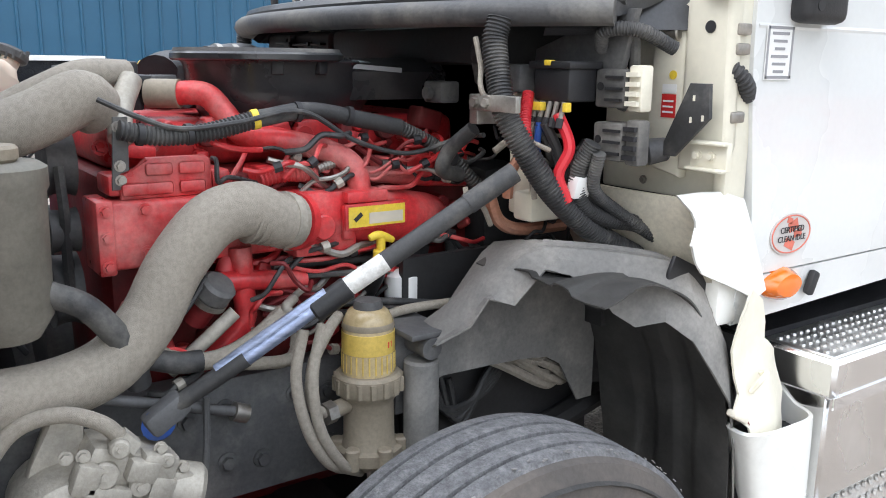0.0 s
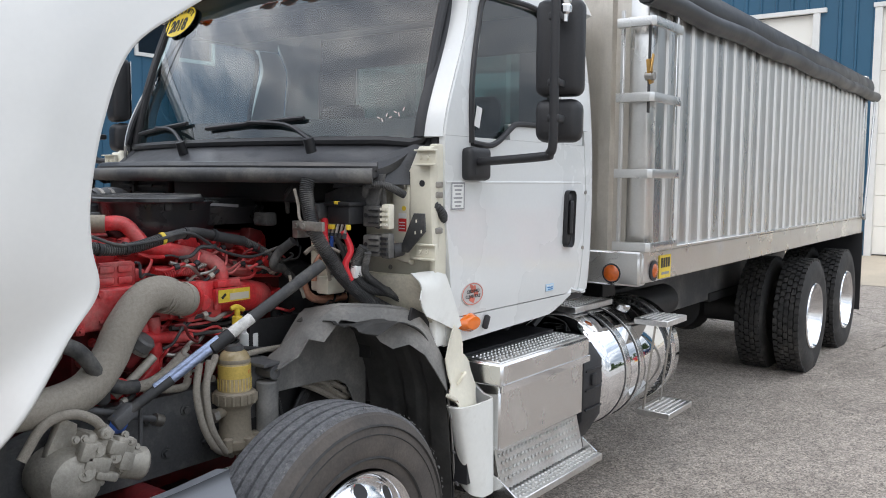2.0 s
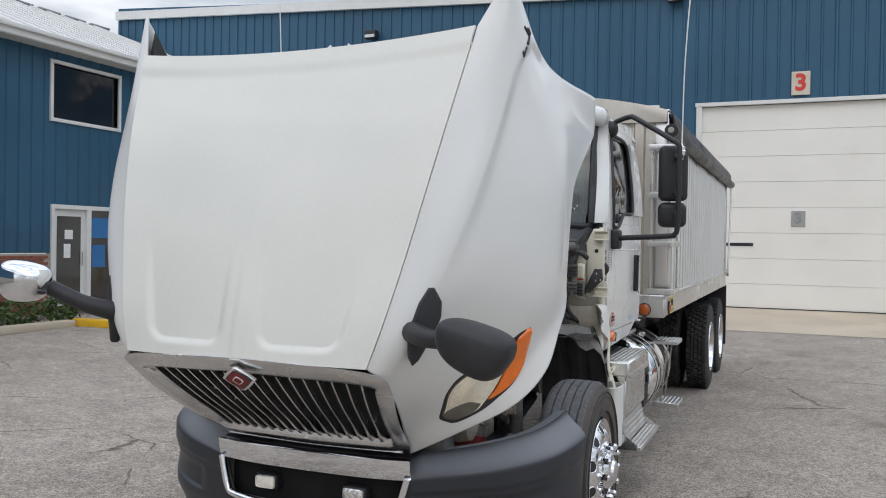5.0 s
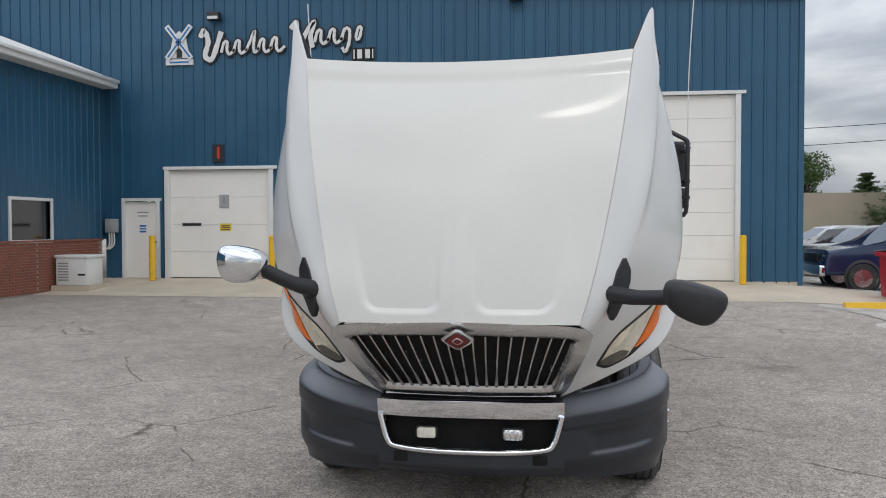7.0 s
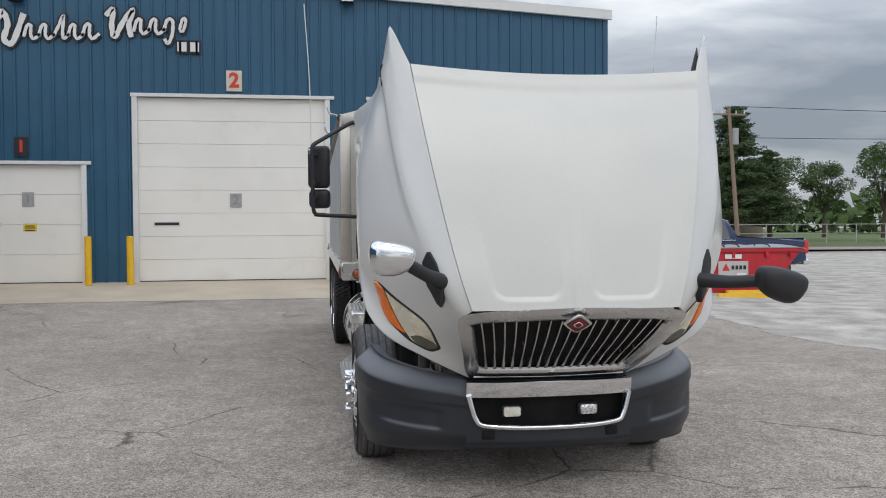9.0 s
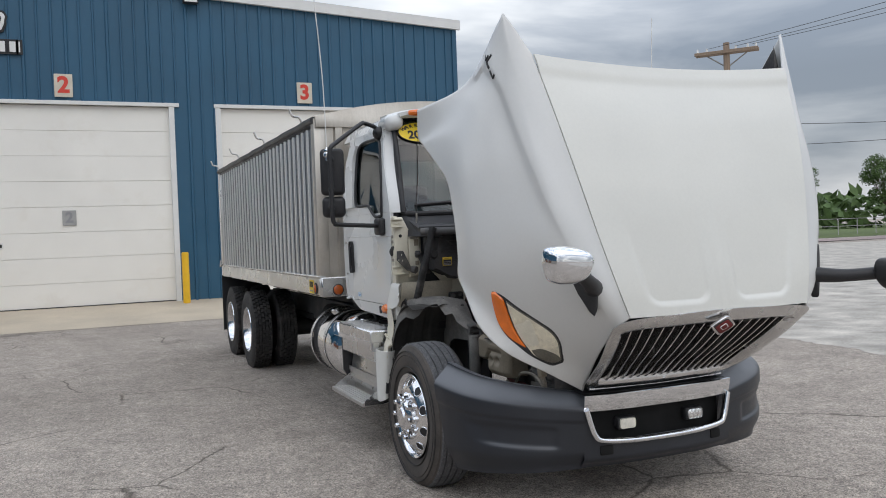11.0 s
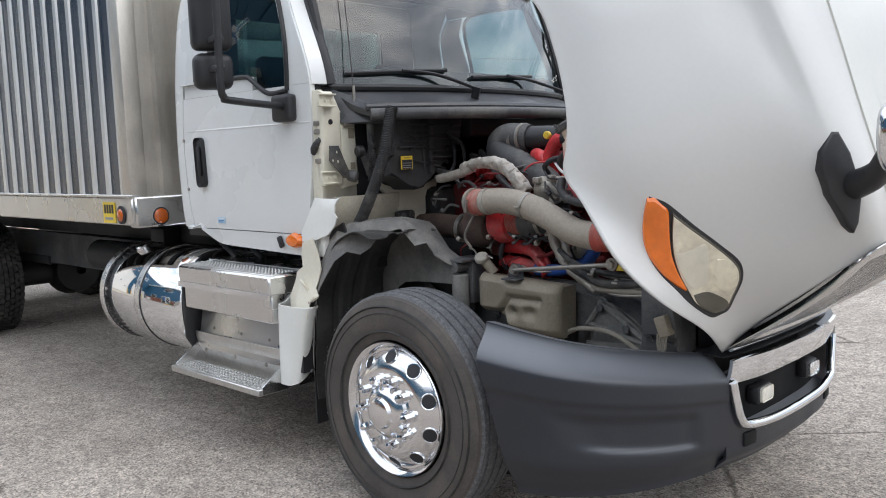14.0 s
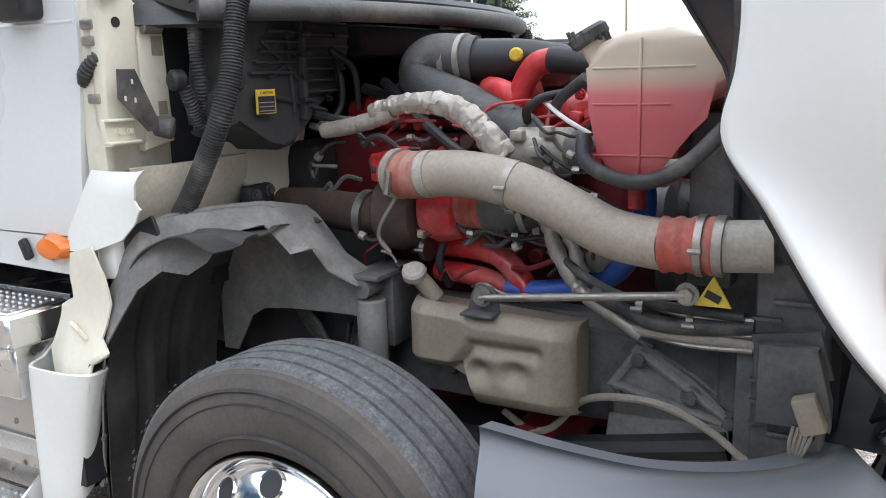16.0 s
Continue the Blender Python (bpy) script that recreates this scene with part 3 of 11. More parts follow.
def prism(poly, axis, a, b, bevel=0.0, bm=None, seg=1):
    """A polygon of 2D points extruded along an axis from a to b."""
    bm2 = bmesh.new()
    put = {'X': lambda u, v, w: (w, u, v), 'Y': lambda u, v, w: (u, w, v), 'Z': lambda u, v, w: (u, v, w)}[axis]
    lo = [bm2.verts.new(put(u, v, a)) for u, v in poly]
    hi = [bm2.verts.new(put(u, v, b)) for u, v in poly]
    n = len(poly)
    caps = [bm2.faces.new(lo), bm2.faces.new(hi[::-1])]
    for i in range(n):
        bm2.faces.new((lo[i], lo[(i + 1) % n], hi[(i + 1) % n], hi[i]))
    if bevel:
        bmesh.ops.bevel(bm2, geom=list({e for f in caps for e in f.edges}), offset=bevel, segments=seg + 1, profile=0.5, affect='EDGES')
    return merge(bm, bm2) if bm else bm2


def grid(fn, nu, nv, bm=None, thick=0.0):
    """A sheet from fn(u, v), with u and v from 0 to 1; thick gives it a back."""
    bm = bm or bmesh.new()
    vs = [[bm.verts.new(fn(i / nu, j / nv)) for j in range(nv + 1)] for i in range(nu + 1)]
    fs = []
    for i in range(nu):
        for j in range(nv):
            fs.append(bm.faces.new((vs[i][j], vs[i + 1][j], vs[i + 1][j + 1], vs[i][j + 1])))
    if thick:
        thicken(bm, fs, thick)
    return bm


def thicken(bm, faces, thick):
    """Give a sheet a back, offset along its own normals."""
    bm.normal_update()
    old = list({v for f in faces for v in f.verts})
    twin = {v: bm.verts.new(v.co - v.normal * thick) for v in old}
    rim = [e for e in bm.edges if len(e.link_faces) == 1]
    for f in list(faces):
        bm.faces.new([twin[v] for v in reversed(f.verts)])
    for e in rim:
        a, b = e.verts
        bm.faces.new((a, b, twin[b], twin[a]))


def mirror_x(bm):
    bmesh.ops.scale(bm, vec=(-1, 1, 1), verts=bm.verts[:])
    return bm


def bolt(p, d, r=0.012, h=0.012, bm=None):
    """A hex head with a washer at p, standing out along d."""
    d = Vector(d).normalized()
    p = Vector(p)
    bm = cyl(p, p + d * h * 0.25, r * 1.5, seg=12, bm=bm)
    return cyl(p + d * h * 0.25, p + d * h, r, seg=6, bm=bm)


def words(text, size, m, material, parent, name="lettering", align='CENTER', depth=0.002, bold=0.0):
    cu = bpy.data.curves.new(name, 'FONT')
    cu.body, cu.size, cu.align_x, cu.align_y, cu.extrude = text, size, align, 'CENTER', depth
    cu.offset = bold
    tmp = bpy.data.objects.new(name, cu)
    scene.collection.objects.link(tmp)
    me = bpy.data.meshes.new_from_object(tmp.evaluated_get(bpy.context.evaluated_depsgraph_get()))
    bpy.data.objects.remove(tmp)
    me.transform(m)
    me.materials.clear()
    me.materials.append(material)
    ob = new(name, me)
    ob.parent = parent
    return ob


def facing(x, y, z, right, up):
    """A frame at (x, y, z) with local x along right and local y along up."""
    r, u = Vector(right).normalized(), Vector(up).normalized()
    n = r.cross(u)
    return Matrix(((r.x, u.x, n.x, x), (r.y, u.y, n.y, y), (r.z, u.z, n.z, z), (0, 0, 0, 1)))


# ---- ground ----
WALL_Y = 16.27


def ground_z(y, x=0.0):
    """The lot lies flat round the truck and on the yard side, and climbs gently to the building."""
    f = min(max((9.5 - x) / 4.0, 0.0), 1.0)
    if y < 6:
        return 0.0
    if y < 12.8:
        return f * 0.12 * (y - 6) / 6.8
    return f * min(0.12 + 0.20 * (y - 12.8) / 3.4, 0.32)


def strip(xs, ys, lift=0.0, bm=None):
    bm = bm or bmesh.new()
    rows = [[bm.verts.new((x, y, ground_z(y, x) + lift)) for x in xs] for y in ys]
    for a, b in zip(rows, rows[1:]):
        for i in range(len(xs) - 1):
            bm.faces.new((a[i], a[i + 1], b[i + 1], b[i]))
    return bm


solo("ground", strip([-900, -60, -12, 0, 5.5, 9.5, 12, 60, 900], [-900, -60, 0, 6, 9, 12.8, 14, 16.2, 18, 60, 900]), M_ASPHALT,
     "weathered grey asphalt lot with cracks and stains", "ground", "structure")
solo("concrete_apron", strip([-12.19, -6.5, -1, 3, 5.5, 8.2], [12.8, 14, 15, 16.2, 16.27], 0.006), M_CONCRETE,
     "tan concrete apron along the blue building", "pavement", "structure")


def gravel_edge(y):
    return 5.95 + 0.22 * math.sin(y * 0.7) + 0.16 * math.sin(y * 1.9 + 1) + 0.22 * noise.noise((y * 1.3, 0.5, 0)) + 0.10 * noise.noise((y * 4.1, 2.5, 0)) + 0.04 * noise.noise((y * 11.0, 4.5, 0))


def sheet_z(y, x):
    """Height of the asphalt sheet itself, which runs straight between its rows and columns."""
    def span(v, stops):
        i = max(k for k in range(len(stops) - 1) if stops[k] <= v)
        return stops[i], stops[i + 1], (v - stops[i]) / (stops[i + 1] - stops[i])
    x0, x1, fx = span(x, [-900, -60, -12, 0, 5.5, 9.5, 12, 60, 900])
    y0, y1, fy = span(y, [-900, -60, 0, 6, 9, 12.8, 14, 16.2, 18, 60, 900])
    a = ground_z(y0, x0) * (1 - fx) + ground_z(y0, x1) * fx
    b = ground_z(y1, x0) * (1 - fx) + ground_z(y1, x1) * fx
    return a * (1 - fy) + b * fy


bm = bmesh.new()
gy = [-40 + i * 1.0 for i in range(26)] + [-14 + i * 0.06 for i in range(440)] + [12.45, 14, 16.2, 18, 25, 33, 39]
cols = [[bm.verts.new((x, y, sheet_z(y, x) + (0.003 if x0 is None else 0.008))) for y in gy for x in [gravel_edge(y) if x0 is None and y < 12.5 else (8.2 if x0 is None else x0)]] for x0 in (None, 9.5, 120)]
for a, b in zip(cols, cols[1:]):
    for i in range(len(gy) - 1):
        bm.faces.new((a[i], b[i], b[i + 1], a[i + 1]))
solo("gravel_lot", bm, M_GRAVEL, "pale gravel yard beside the asphalt", "ground", "structure")
solo("grass_field", strip([14, 60, 200], [52, 70, 300], 0.02), M_GRASS, "mown green grass beyond the road", "grass", "structure")
solo("far_road", strip([-20, 60, 300], [42.5, 49], 0.015), M_ROAD, "grey two-lane road past the yard", "road", "structure")

# ---- blue building ----
BX0, BX1 = -12.19, 6.6


def roof_z(x):
    return 7.48 + (6.6 - x) * 0.068


OPEN = [(-11.62, -10.58, 2.50), (-10.30, -7.28, 3.36), (-6.02, -1.10, 5.12), (0.02, 5.08, 5.12)]  # man door, bays 1, 2, 3
wall = thing("wall_north", "blue ribbed metal siding wall with white trim", "wall", kind="structure")
bm = bmesh.new()
edges = [BX0] + [v for o in OPEN for v in o[:2]] + [BX1]
for i in range(0, len(edges), 2):
    a, b = edges[i], edges[i + 1]
    prism([(a, 0.1), (b, 0.1), (b, roof_z(b)), (a, roof_z(a))], 'Y', WALL_Y, WALL_Y + 0.2, bm=bm)
for a, b, t in OPEN:
    prism([(a, t), (b, t), (b, roof_z(b)), (a, roof_z(a))], 'Y', WALL_Y, WALL_Y + 0.2, bm=bm)
prism([(-18.2, 5.0), (BX0, 5.0), (BX0, roof_z(BX0)), (-18.2, roof_z(-18.2))], 'Y', WALL_Y, WALL_Y + 0.2, bm=bm)
part("backing", bm, M_BLUEWALL, wall)
bm = bmesh.new()
x = -18.1
k = 0
while x < BX1 - 0.05:
    z0 = 0.3 if x > BX0 else 5.2
    for a, b, t in OPEN:
        if a - 0.1 < x < b + 0.1:
            z0 = t + 0.1
    w, d = (0.030, 0.030) if k % 3 else (0.042, 0.036)
    prism([(x - w, WALL_Y), (x - w * 0.55, WALL_Y - d), (x + w * 0.55, WALL_Y - d), (x + w, WALL_Y)], 'Z', z0, roof_z(x) - 0.05, bm=bm)
    x += 0.305
    k += 1
tagged(part("siding_rib", bm, M_BLUEWALL, wall), kind="stuff")
part("sill", box(BX0, BX1, WALL_Y - 0.03, WALL_Y, 0.2, 0.34), M_CONCRETE, wall)
part("corner_trim", box(BX1 - 0.10, BX1 + 0.03, WALL_Y - 0.045, WALL_Y + 0.22, 0.25, roof_z(BX1)), M_BLUEWALL, wall)
bm = bmesh.new()
prism([(BX0 - 6, roof_z(BX0) + 0.02), (BX1 + 0.12, roof_z(BX1) - 0.02), (BX1 + 0.12, roof_z(BX1) + 0.16), (BX0 - 6, roof_z(BX0) + 0.2)], 'Y', WALL_Y - 0.14, WALL_Y - 0.04, bm=bm)
part("rake_trim", bm, M_TRIM, wall, "white metal rake trim")
east = solo("wall_east", box(BX1 - 0.2, BX1, WALL_Y + 0.22, 44, 0.1, 7.45), M_BLUEWALL, "blue metal side wall", "wall", "structure")
solo("roof_main", prism([(BX0 - 6, roof_z(BX0) + 0.2), (BX1 + 0.12, roof_z(BX1) + 0.16), (BX1 + 0.12, roof_z(BX1) + 0.24), (BX0 - 6, roof_z(BX0) + 0.28)], 'Y', WALL_Y - 0.14, 44), M_ROOF,
     "white metal roof of the blue building", "roof", "structure")


def bay_door(name, a, b, top, panels, label):
    ob = thing(name, label, "garage door", kind="structure")
    y = WALL_Y + 0.06
    h = (top - 0.31) / panels
    for i in range(panels):
        part("door_panel", box(a + 0.02, b - 0.02, y, y + 0.05, 0.31 + i * h + 0.003, 0.31 + (i + 1) * h - 0.003, 0.003, 1), M_BAYDOOR, ob)
    part("backing", box(a, b, y + 0.052, y + 0.1, 0.3, top), M_BAYDOOR, ob)
    for s, q in ((a, 1), (b, -1)):
        part("jamb", box(s - 0.11, s + 0.02, WALL_Y - 0.06, WALL_Y + 0.12, 0.3, top + 0.0, 0.006, 1), M_TRIM, ob)
    part("head_trim", box(a - 0.14, b + 0.14, WALL_Y - 0.07, WALL_Y + 0.12, top, top + 0.09, 0.006, 1), M_TRIM, ob)
    part("bottom_seal", box(a + 0.02, b - 0.02, y - 0.012, y, 0.31, 0.36), M_BLACK, ob)
    return ob, y


def slot(ob, x, z, y, w=0.62):
    part("view_slot", box(x, x + w, y - 0.012, y - 0.001, z, z + 0.075), M_BLACK, ob)
    part("slot_frame", box(x - 0.03, x + w + 0.03, y - 0.008, y - 0.0005, z - 0.03, z + 0.105), M_TRIM, ob)


def number_plate(parent, x, z, s, text, ink, back, y, w=0.40, h=0.53):
    part("panel", box(x - w / 2, x + w / 2, y - 0.03, y - 0.001, z - h / 2, z + h / 2, 0.006, 1), back, parent)
    words(text, s, facing(x, y - 0.034, z, (1, 0, 0), (0, 0, 1)), ink, parent, "numeral", depth=0.004, bold=s * 0.035)


M_SIGNRED = mat("sign_red", (0.62, 0.05, 0.03), 0.5, var=0.06)
M_SIGNTAN = mat("sign_tan", (0.62, 0.56, 0.46), 0.6, var=0.1)
M_SIGNGREY = mat("sign_grey", (0.36, 0.36, 0.35), 0.6, var=0.12)
M_SIGNPALE = mat("pale_sign_grey", (0.52, 0.52, 0.52), 0.5, var=0.08)
d1, yd = bay_door("garage_door_1", *OPEN[1], 4, "white sectional overhead door in the blue wall")
slot(d1, -9.93, 1.80, yd, 0.55)
number_plate(d1, -8.70, 2.48, 0.30, "1", M_GREYINK, M_SIGNGREY, yd, 0.28, 0.36)
part("notice", box(-8.83, -8.50, yd - 0.01, yd - 0.001, 1.66, 1.86), M_YELLOWST, d1)
bm = bmesh.new()
for z_, w_ in ((1.80, 0.22), (1.75, 0.26), (1.69, 0.24)):
    box(-8.665 - w_ / 2, -8.665 + w_ / 2, yd - 0.014, yd - 0.0105, z_ - 0.012, z_ + 0.012, bm=bm)
part("notice_text", bm, M_INK, d1)
d2, yd = bay_door("garage_door_2", *OPEN[2], 8, "tall white sectional overhead door, closed")
slot(d2, -5.62, 1.80, yd)
number_plate(d2, -3.55, 2.45, 0.34, "2", M_GREYINK, M_SIGNGREY, yd, 0.30, 0.36)
d3, yd = bay_door("garage_door_3", *OPEN[3], 8, "tall white sectional overhead door behind the truck box")
slot(d3, 0.62, 1.80, yd)
number_plate(d3, 2.21, 2.45, 0.34, "3", M_GREYINK, M_SIGNGREY, yd, 0.30, 0.36)
for x_, z_, s_, w_, h_, t_, back_ in ((-8.81, 3.80, 0.42, 0.34, 0.50, "1", M_INK), (-3.55, 5.56, 0.52, 0.40, 0.54, "2", M_SIGNTAN), (2.21, 5.56, 0.52, 0.40, 0.54, "3", M_SIGNTAN)):
    sg = thing("bay_number_sign", f"bay sign with a red number {t_} on a {'black' if back_ is M_INK else 'tan'} panel", "sign", group="bay signs")
    number_plate(sg, x_, z_, s_, t_, M_SIGNRED, back_, WALL_Y - 0.036, w_, h_)
# man door
md = thing("door_1", "white steel service door with notices", "door", kind="structure")
a, b, t = OPEN[0]
part("leaf", box(a + 0.02, b - 0.02, WALL_Y + 0.04, WALL_Y + 0.09, 0.32, t - 0.02, 0.004, 1), M_BAYDOOR, md)
for s_ in (a, b):
    part("jamb", box(s_ - 0.07, s_ + 0.02, WALL_Y - 0.05, WALL_Y + 0.12, 0.3, t), M_TRIM, md)
part("head", box(a - 0.07, b + 0.07, WALL_Y - 0.05, WALL_Y + 0.12, t, t + 0.08), M_TRIM, md)
part("knob", lathe([(0, 0.03), (-0.03, 0.035), (-0.07, 0.03), (-0.075, 0.0)], (b - 0.10, WALL_Y + 0.04, 1.35), 'Y', 12), M_STEEL, md)
for z_, w_, h_, m_ in ((2.18, 0.34, 0.03, M_GREYINK), (2.08, 0.28, 0.03, M_GREYINK), (1.80, 0.2, 0.05, M_BLUEINK), (1.72, 0.2, 0.04, M_BLUEINK), (1.64, 0.2, 0.05, M_BLUEINK)):
    part("notice", box(-11.1 - w_ / 2, -11.1 + w_ / 2, WALL_Y + 0.034, WALL_Y + 0.0395, z_ - h_ / 2, z_ + h_ / 2), m_, md)
# bollards
for x_, y_ in ((-10.55, 15.75), (-7.13, 15.75), (-6.12, 15.75), (-1.02, 15.75), (5.07, 15.75)):
    bo = thing("bollard", "yellow painted steel bollard beside a bay door", "bollard", (x_, y_, ground_z(y_)), group="bollards")
    part("post", cyl((0, 0, 0), (0, 0, 1.24), 0.085, seg=20, bevel=0.02), M_YELLOW, bo)
# floodlight
for fx, fz in ((-8.85, 7.52), (-0.6, 7.75)):
    fl = thing("floodlight", "black wall floodlight under the roof edge", "light", group="floodlights")
    part("housing", box(fx - 0.18, fx + 0.18, WALL_Y - 0.30, WALL_Y - 0.09, fz - 0.1, fz + 0.12, 0.02), M_BLACK, fl)
    part("bracket", box(fx - 0.05, fx + 0.05, WALL_Y - 0.10, WALL_Y - 0.034, fz - 0.05, fz + 0.08, 0.005), M_BLACK, fl)
    part("lens", box(fx - 0.15, fx + 0.15, WALL_Y - 0.304, WALL_Y - 0.30, fz - 0.08, fz + 0.0), M_ALU, fl)


# company sign: script-like strokes and an emblem as plain shapes
def stroke_sign():
    sg = thing("wall_sign", "white script sign with black outlines on the blue wall", "sign")
    y = WALL_Y - 0.05

    def blob(pts, w, name, m, yy, dep=0.03):
        path = spline([(p[0], yy, p[1]) for p in pts], 6)
        bm = bmesh.new()
        prev = []
        for i, p in enumerate(path):
            tn = path[min(i + 1, len(path) - 1)] - path[max(i - 1, 0)]
            nn = Vector((-tn.z, 0, tn.x)).normalized() * w * (0.75 + 0.25 * abs(math.sin(i * 0.9)))
            ring = [bm.verts.new(p + nn), bm.verts.new(p - nn), bm.verts.new(p - nn + Vector((0, dep, 0))), bm.verts.new(p + nn + Vector((0, dep, 0)))]
            if prev:
                for k in range(4):
                    bm.faces.new((prev[k], prev[(k + 1) % 4], ring[(k + 1) % 4], ring[k]))
            prev = ring
        return part(name, bm, m, sg)

    def glyph(x, z, s, shape):
        pts = [(x + px * s, z + pz * s) for px, pz in shape]
        blob(pts, 0.100 * s + 0.055, "outline", M_INK, y - 0.004)
        blob(pts, 0.100 * s, "stroke", M_TRIM, y - 0.026)

    # flowing strokes in place of lettering
    sweep_a = [(0.0, 0.75), (0.14, 1.0), (0.30, 0.6), (0.18, 0.1), (0.45, 0.0), (0.80, 0.95)]
    sweep_b = [(0.0, 0.75), (0.25, 1.0), (0.20, 0.4), (0.30, 0.0), (0.60, 0.55), (0.95, 1.0), (0.80, 0.45), (0.88, 0.0)]
    hump = [(0.0, 0.1), (0.20, 0.75), (0.42, 0.78), (0.40, 0.25), (0.58, 0.0), (0.95, 0.30)]
    riser = [(0.0, 0.1), (0.30, 0.70), (0.62, 1.40), (0.55, 0.45), (0.62, 0.02), (0.95, 0.30)]
    drop = [(0.0, 0.1), (0.22, 0.75), (0.50, 0.70), (0.48, 0.0), (0.25, -0.55), (0.05, -0.30)]
    glyph(-9.30, 6.42, 0.76, sweep_a)
    x = -8.70
    for g, s in ((hump, 0.42), (hump, 0.42), (riser, 0.42), (hump, 0.42), (hump, 0.44)):
        glyph(x, 6.50 + (x + 9.3) * 0.03, s, g)
        x += 0.35
    glyph(-6.72, 6.62, 0.70, sweep_b)
    x = -6.05
    for g, s in ((hump, 0.44), (hump, 0.44), (drop, 0.46)):
        glyph(x, 6.70 + (x + 6.7) * 0.03, s, g)
        x += 0.37
    glyph(-4.93, 6.80, 0.40, [(0.05, 0.1), (0.25, 0.8), (0.45, 0.75), (0.30, 0.1), (0.05, 0.0)])
    for i, (xx, ww) in enumerate(((-4.95, 0.035), (-4.80, 0.13), (-4.58, 0.13), (-4.44, 0.03))):
        part("small_bar", box(xx - ww / 2 - 0.05, xx + ww / 2 + 0.05, y - 0.02, y + 0.02, 6.24, 6.58), M_INK, sg)
        part("small_bar", box(xx - ww / 2, xx + ww / 2, y - 0.03, y - 0.0205, 6.29, 6.53), M_TRIM, sg)
    # windmill emblem
    part("emblem_body", prism([(-10.22, 6.45), (-9.62, 6.45), (-9.74, 7.05), (-9.92, 7.2), (-10.1, 7.05)], 'Y', y - 0.01, y + 0.03), M_TRIM, sg)
    part("emblem_base", box(-10.32, -9.52, y - 0.014, y + 0.03, 6.26, 6.42), M_TRIM, sg)
    part("emblem_band", box(-10.20, -9.64, y - 0.016, y - 0.0145, 6.31, 6.36), M_BLUEINK, sg)
    part("emblem_gap", prism([(-10.0, 6.46), (-9.84, 6.46), (-9.84, 6.66), (-9.92, 6.72), (-10.0, 6.66)], 'Y', y - 0.014, y - 0.0105), M_INK, sg)
    for s_ in (1, -1):
        m = Matrix.Rotation(radians(s_ * 38), 4, 'Y')
        part("emblem_sail", obox((-9.92, y - 0.035, 6.88), (0.15, 0.03, 1.15), m), M_TRIM, sg)
        part("emblem_sail_inset", obox((-9.92, y - 0.052, 6.88), (0.05, 0.003, 1.05), m), M_BLUEINK, sg)


stroke_sign()

# ---- side wing ----
WX = -12.19
wing = thing("wall_west", "blue ribbed wing wall over a brick base", "wall", kind="structure")
WIN = [(8.25, 10.08, 4.26, 5.40), (12.05, 13.62, 1.46, 2.42)]
DOOR = (8.30, 10.15, 2.36)
bm = bmesh.new()
ys = [-14, DOOR[0], DOOR[1], 12.05, 13.62, WALL_Y]
box(WX - 0.2, WX, -14, 8.25, 1.43, 5.75, bm=bm)
box(WX - 0.2, WX, 10.08, WALL_Y, 2.42, 5.75, bm=bm)
box(WX - 0.2, WX, 10.15, 12.05, 1.43, 2.42, bm=bm)
box(WX - 0.2, WX, 13.62, WALL_Y, 1.43, 2.42, bm=bm)
box(WX - 0.2, WX, 8.25, 10.08, 2.36, 4.26, bm=bm)
box(WX - 0.2, WX, 8.25, 10.08, 5.40, 5.75, bm=bm)
part("backing", bm, M_BLUEWALL, wing)
bm = bmesh.new()
y = -13.9
while y < WALL_Y - 0.1:
    spans = [(1.45, 5.7)]
    if 8.15 < y < 10.2:
        spans = [(2.48, 4.18), (5.5, 5.7)]
    elif 11.95 < y < 13.7:
        spans = [(2.52, 5.7)]
    for z0, z1 in spans:
        prism([(WX, y - 0.03), (WX + 0.028, y - 0.016), (WX + 0.028, y + 0.016), (WX, y + 0.03)], 'Z', z0, z1, bm=bm)
    y += 0.305
tagged(part("siding_rib", bm, M_BLUEWALL, wing), kind="stuff")
for a, b in ((-14, DOOR[0] - 0.08), (DOOR[1] + 0.08, WALL_Y - 0.25)):
    part("brick_backing", box(WX - 0.2, WX + 0.02, a, b, 0.1, 1.40), M_MORTAR, wing)
part("brick_cap", box(WX - 0.02, WX + 0.07, DOOR[1] + 0.08, WALL_Y - 0.25, 1.40, 1.45), M_BRICK, wing)


def framed_window(name, y0, y1, z0, z1, label):
    w = thing(name, label, "window", kind="structure")
    part("pane", box(WX - 0.08, WX - 0.06, y0, y1, z0, z1), M_WINGLASS, w)
    t = 0.075
    for a, b, c, d in ((y0 - t, y0, z0 - t, z1 + t), (y1, y1 + t, z0 - t, z1 + t), (y0, y1, z0 - t, z0), (y0, y1, z1, z1 + t)):
        part("frame", box(WX - 0.09, WX + 0.045, a, b, c, d, 0.004, 1), M_TRIM, w)
    return w


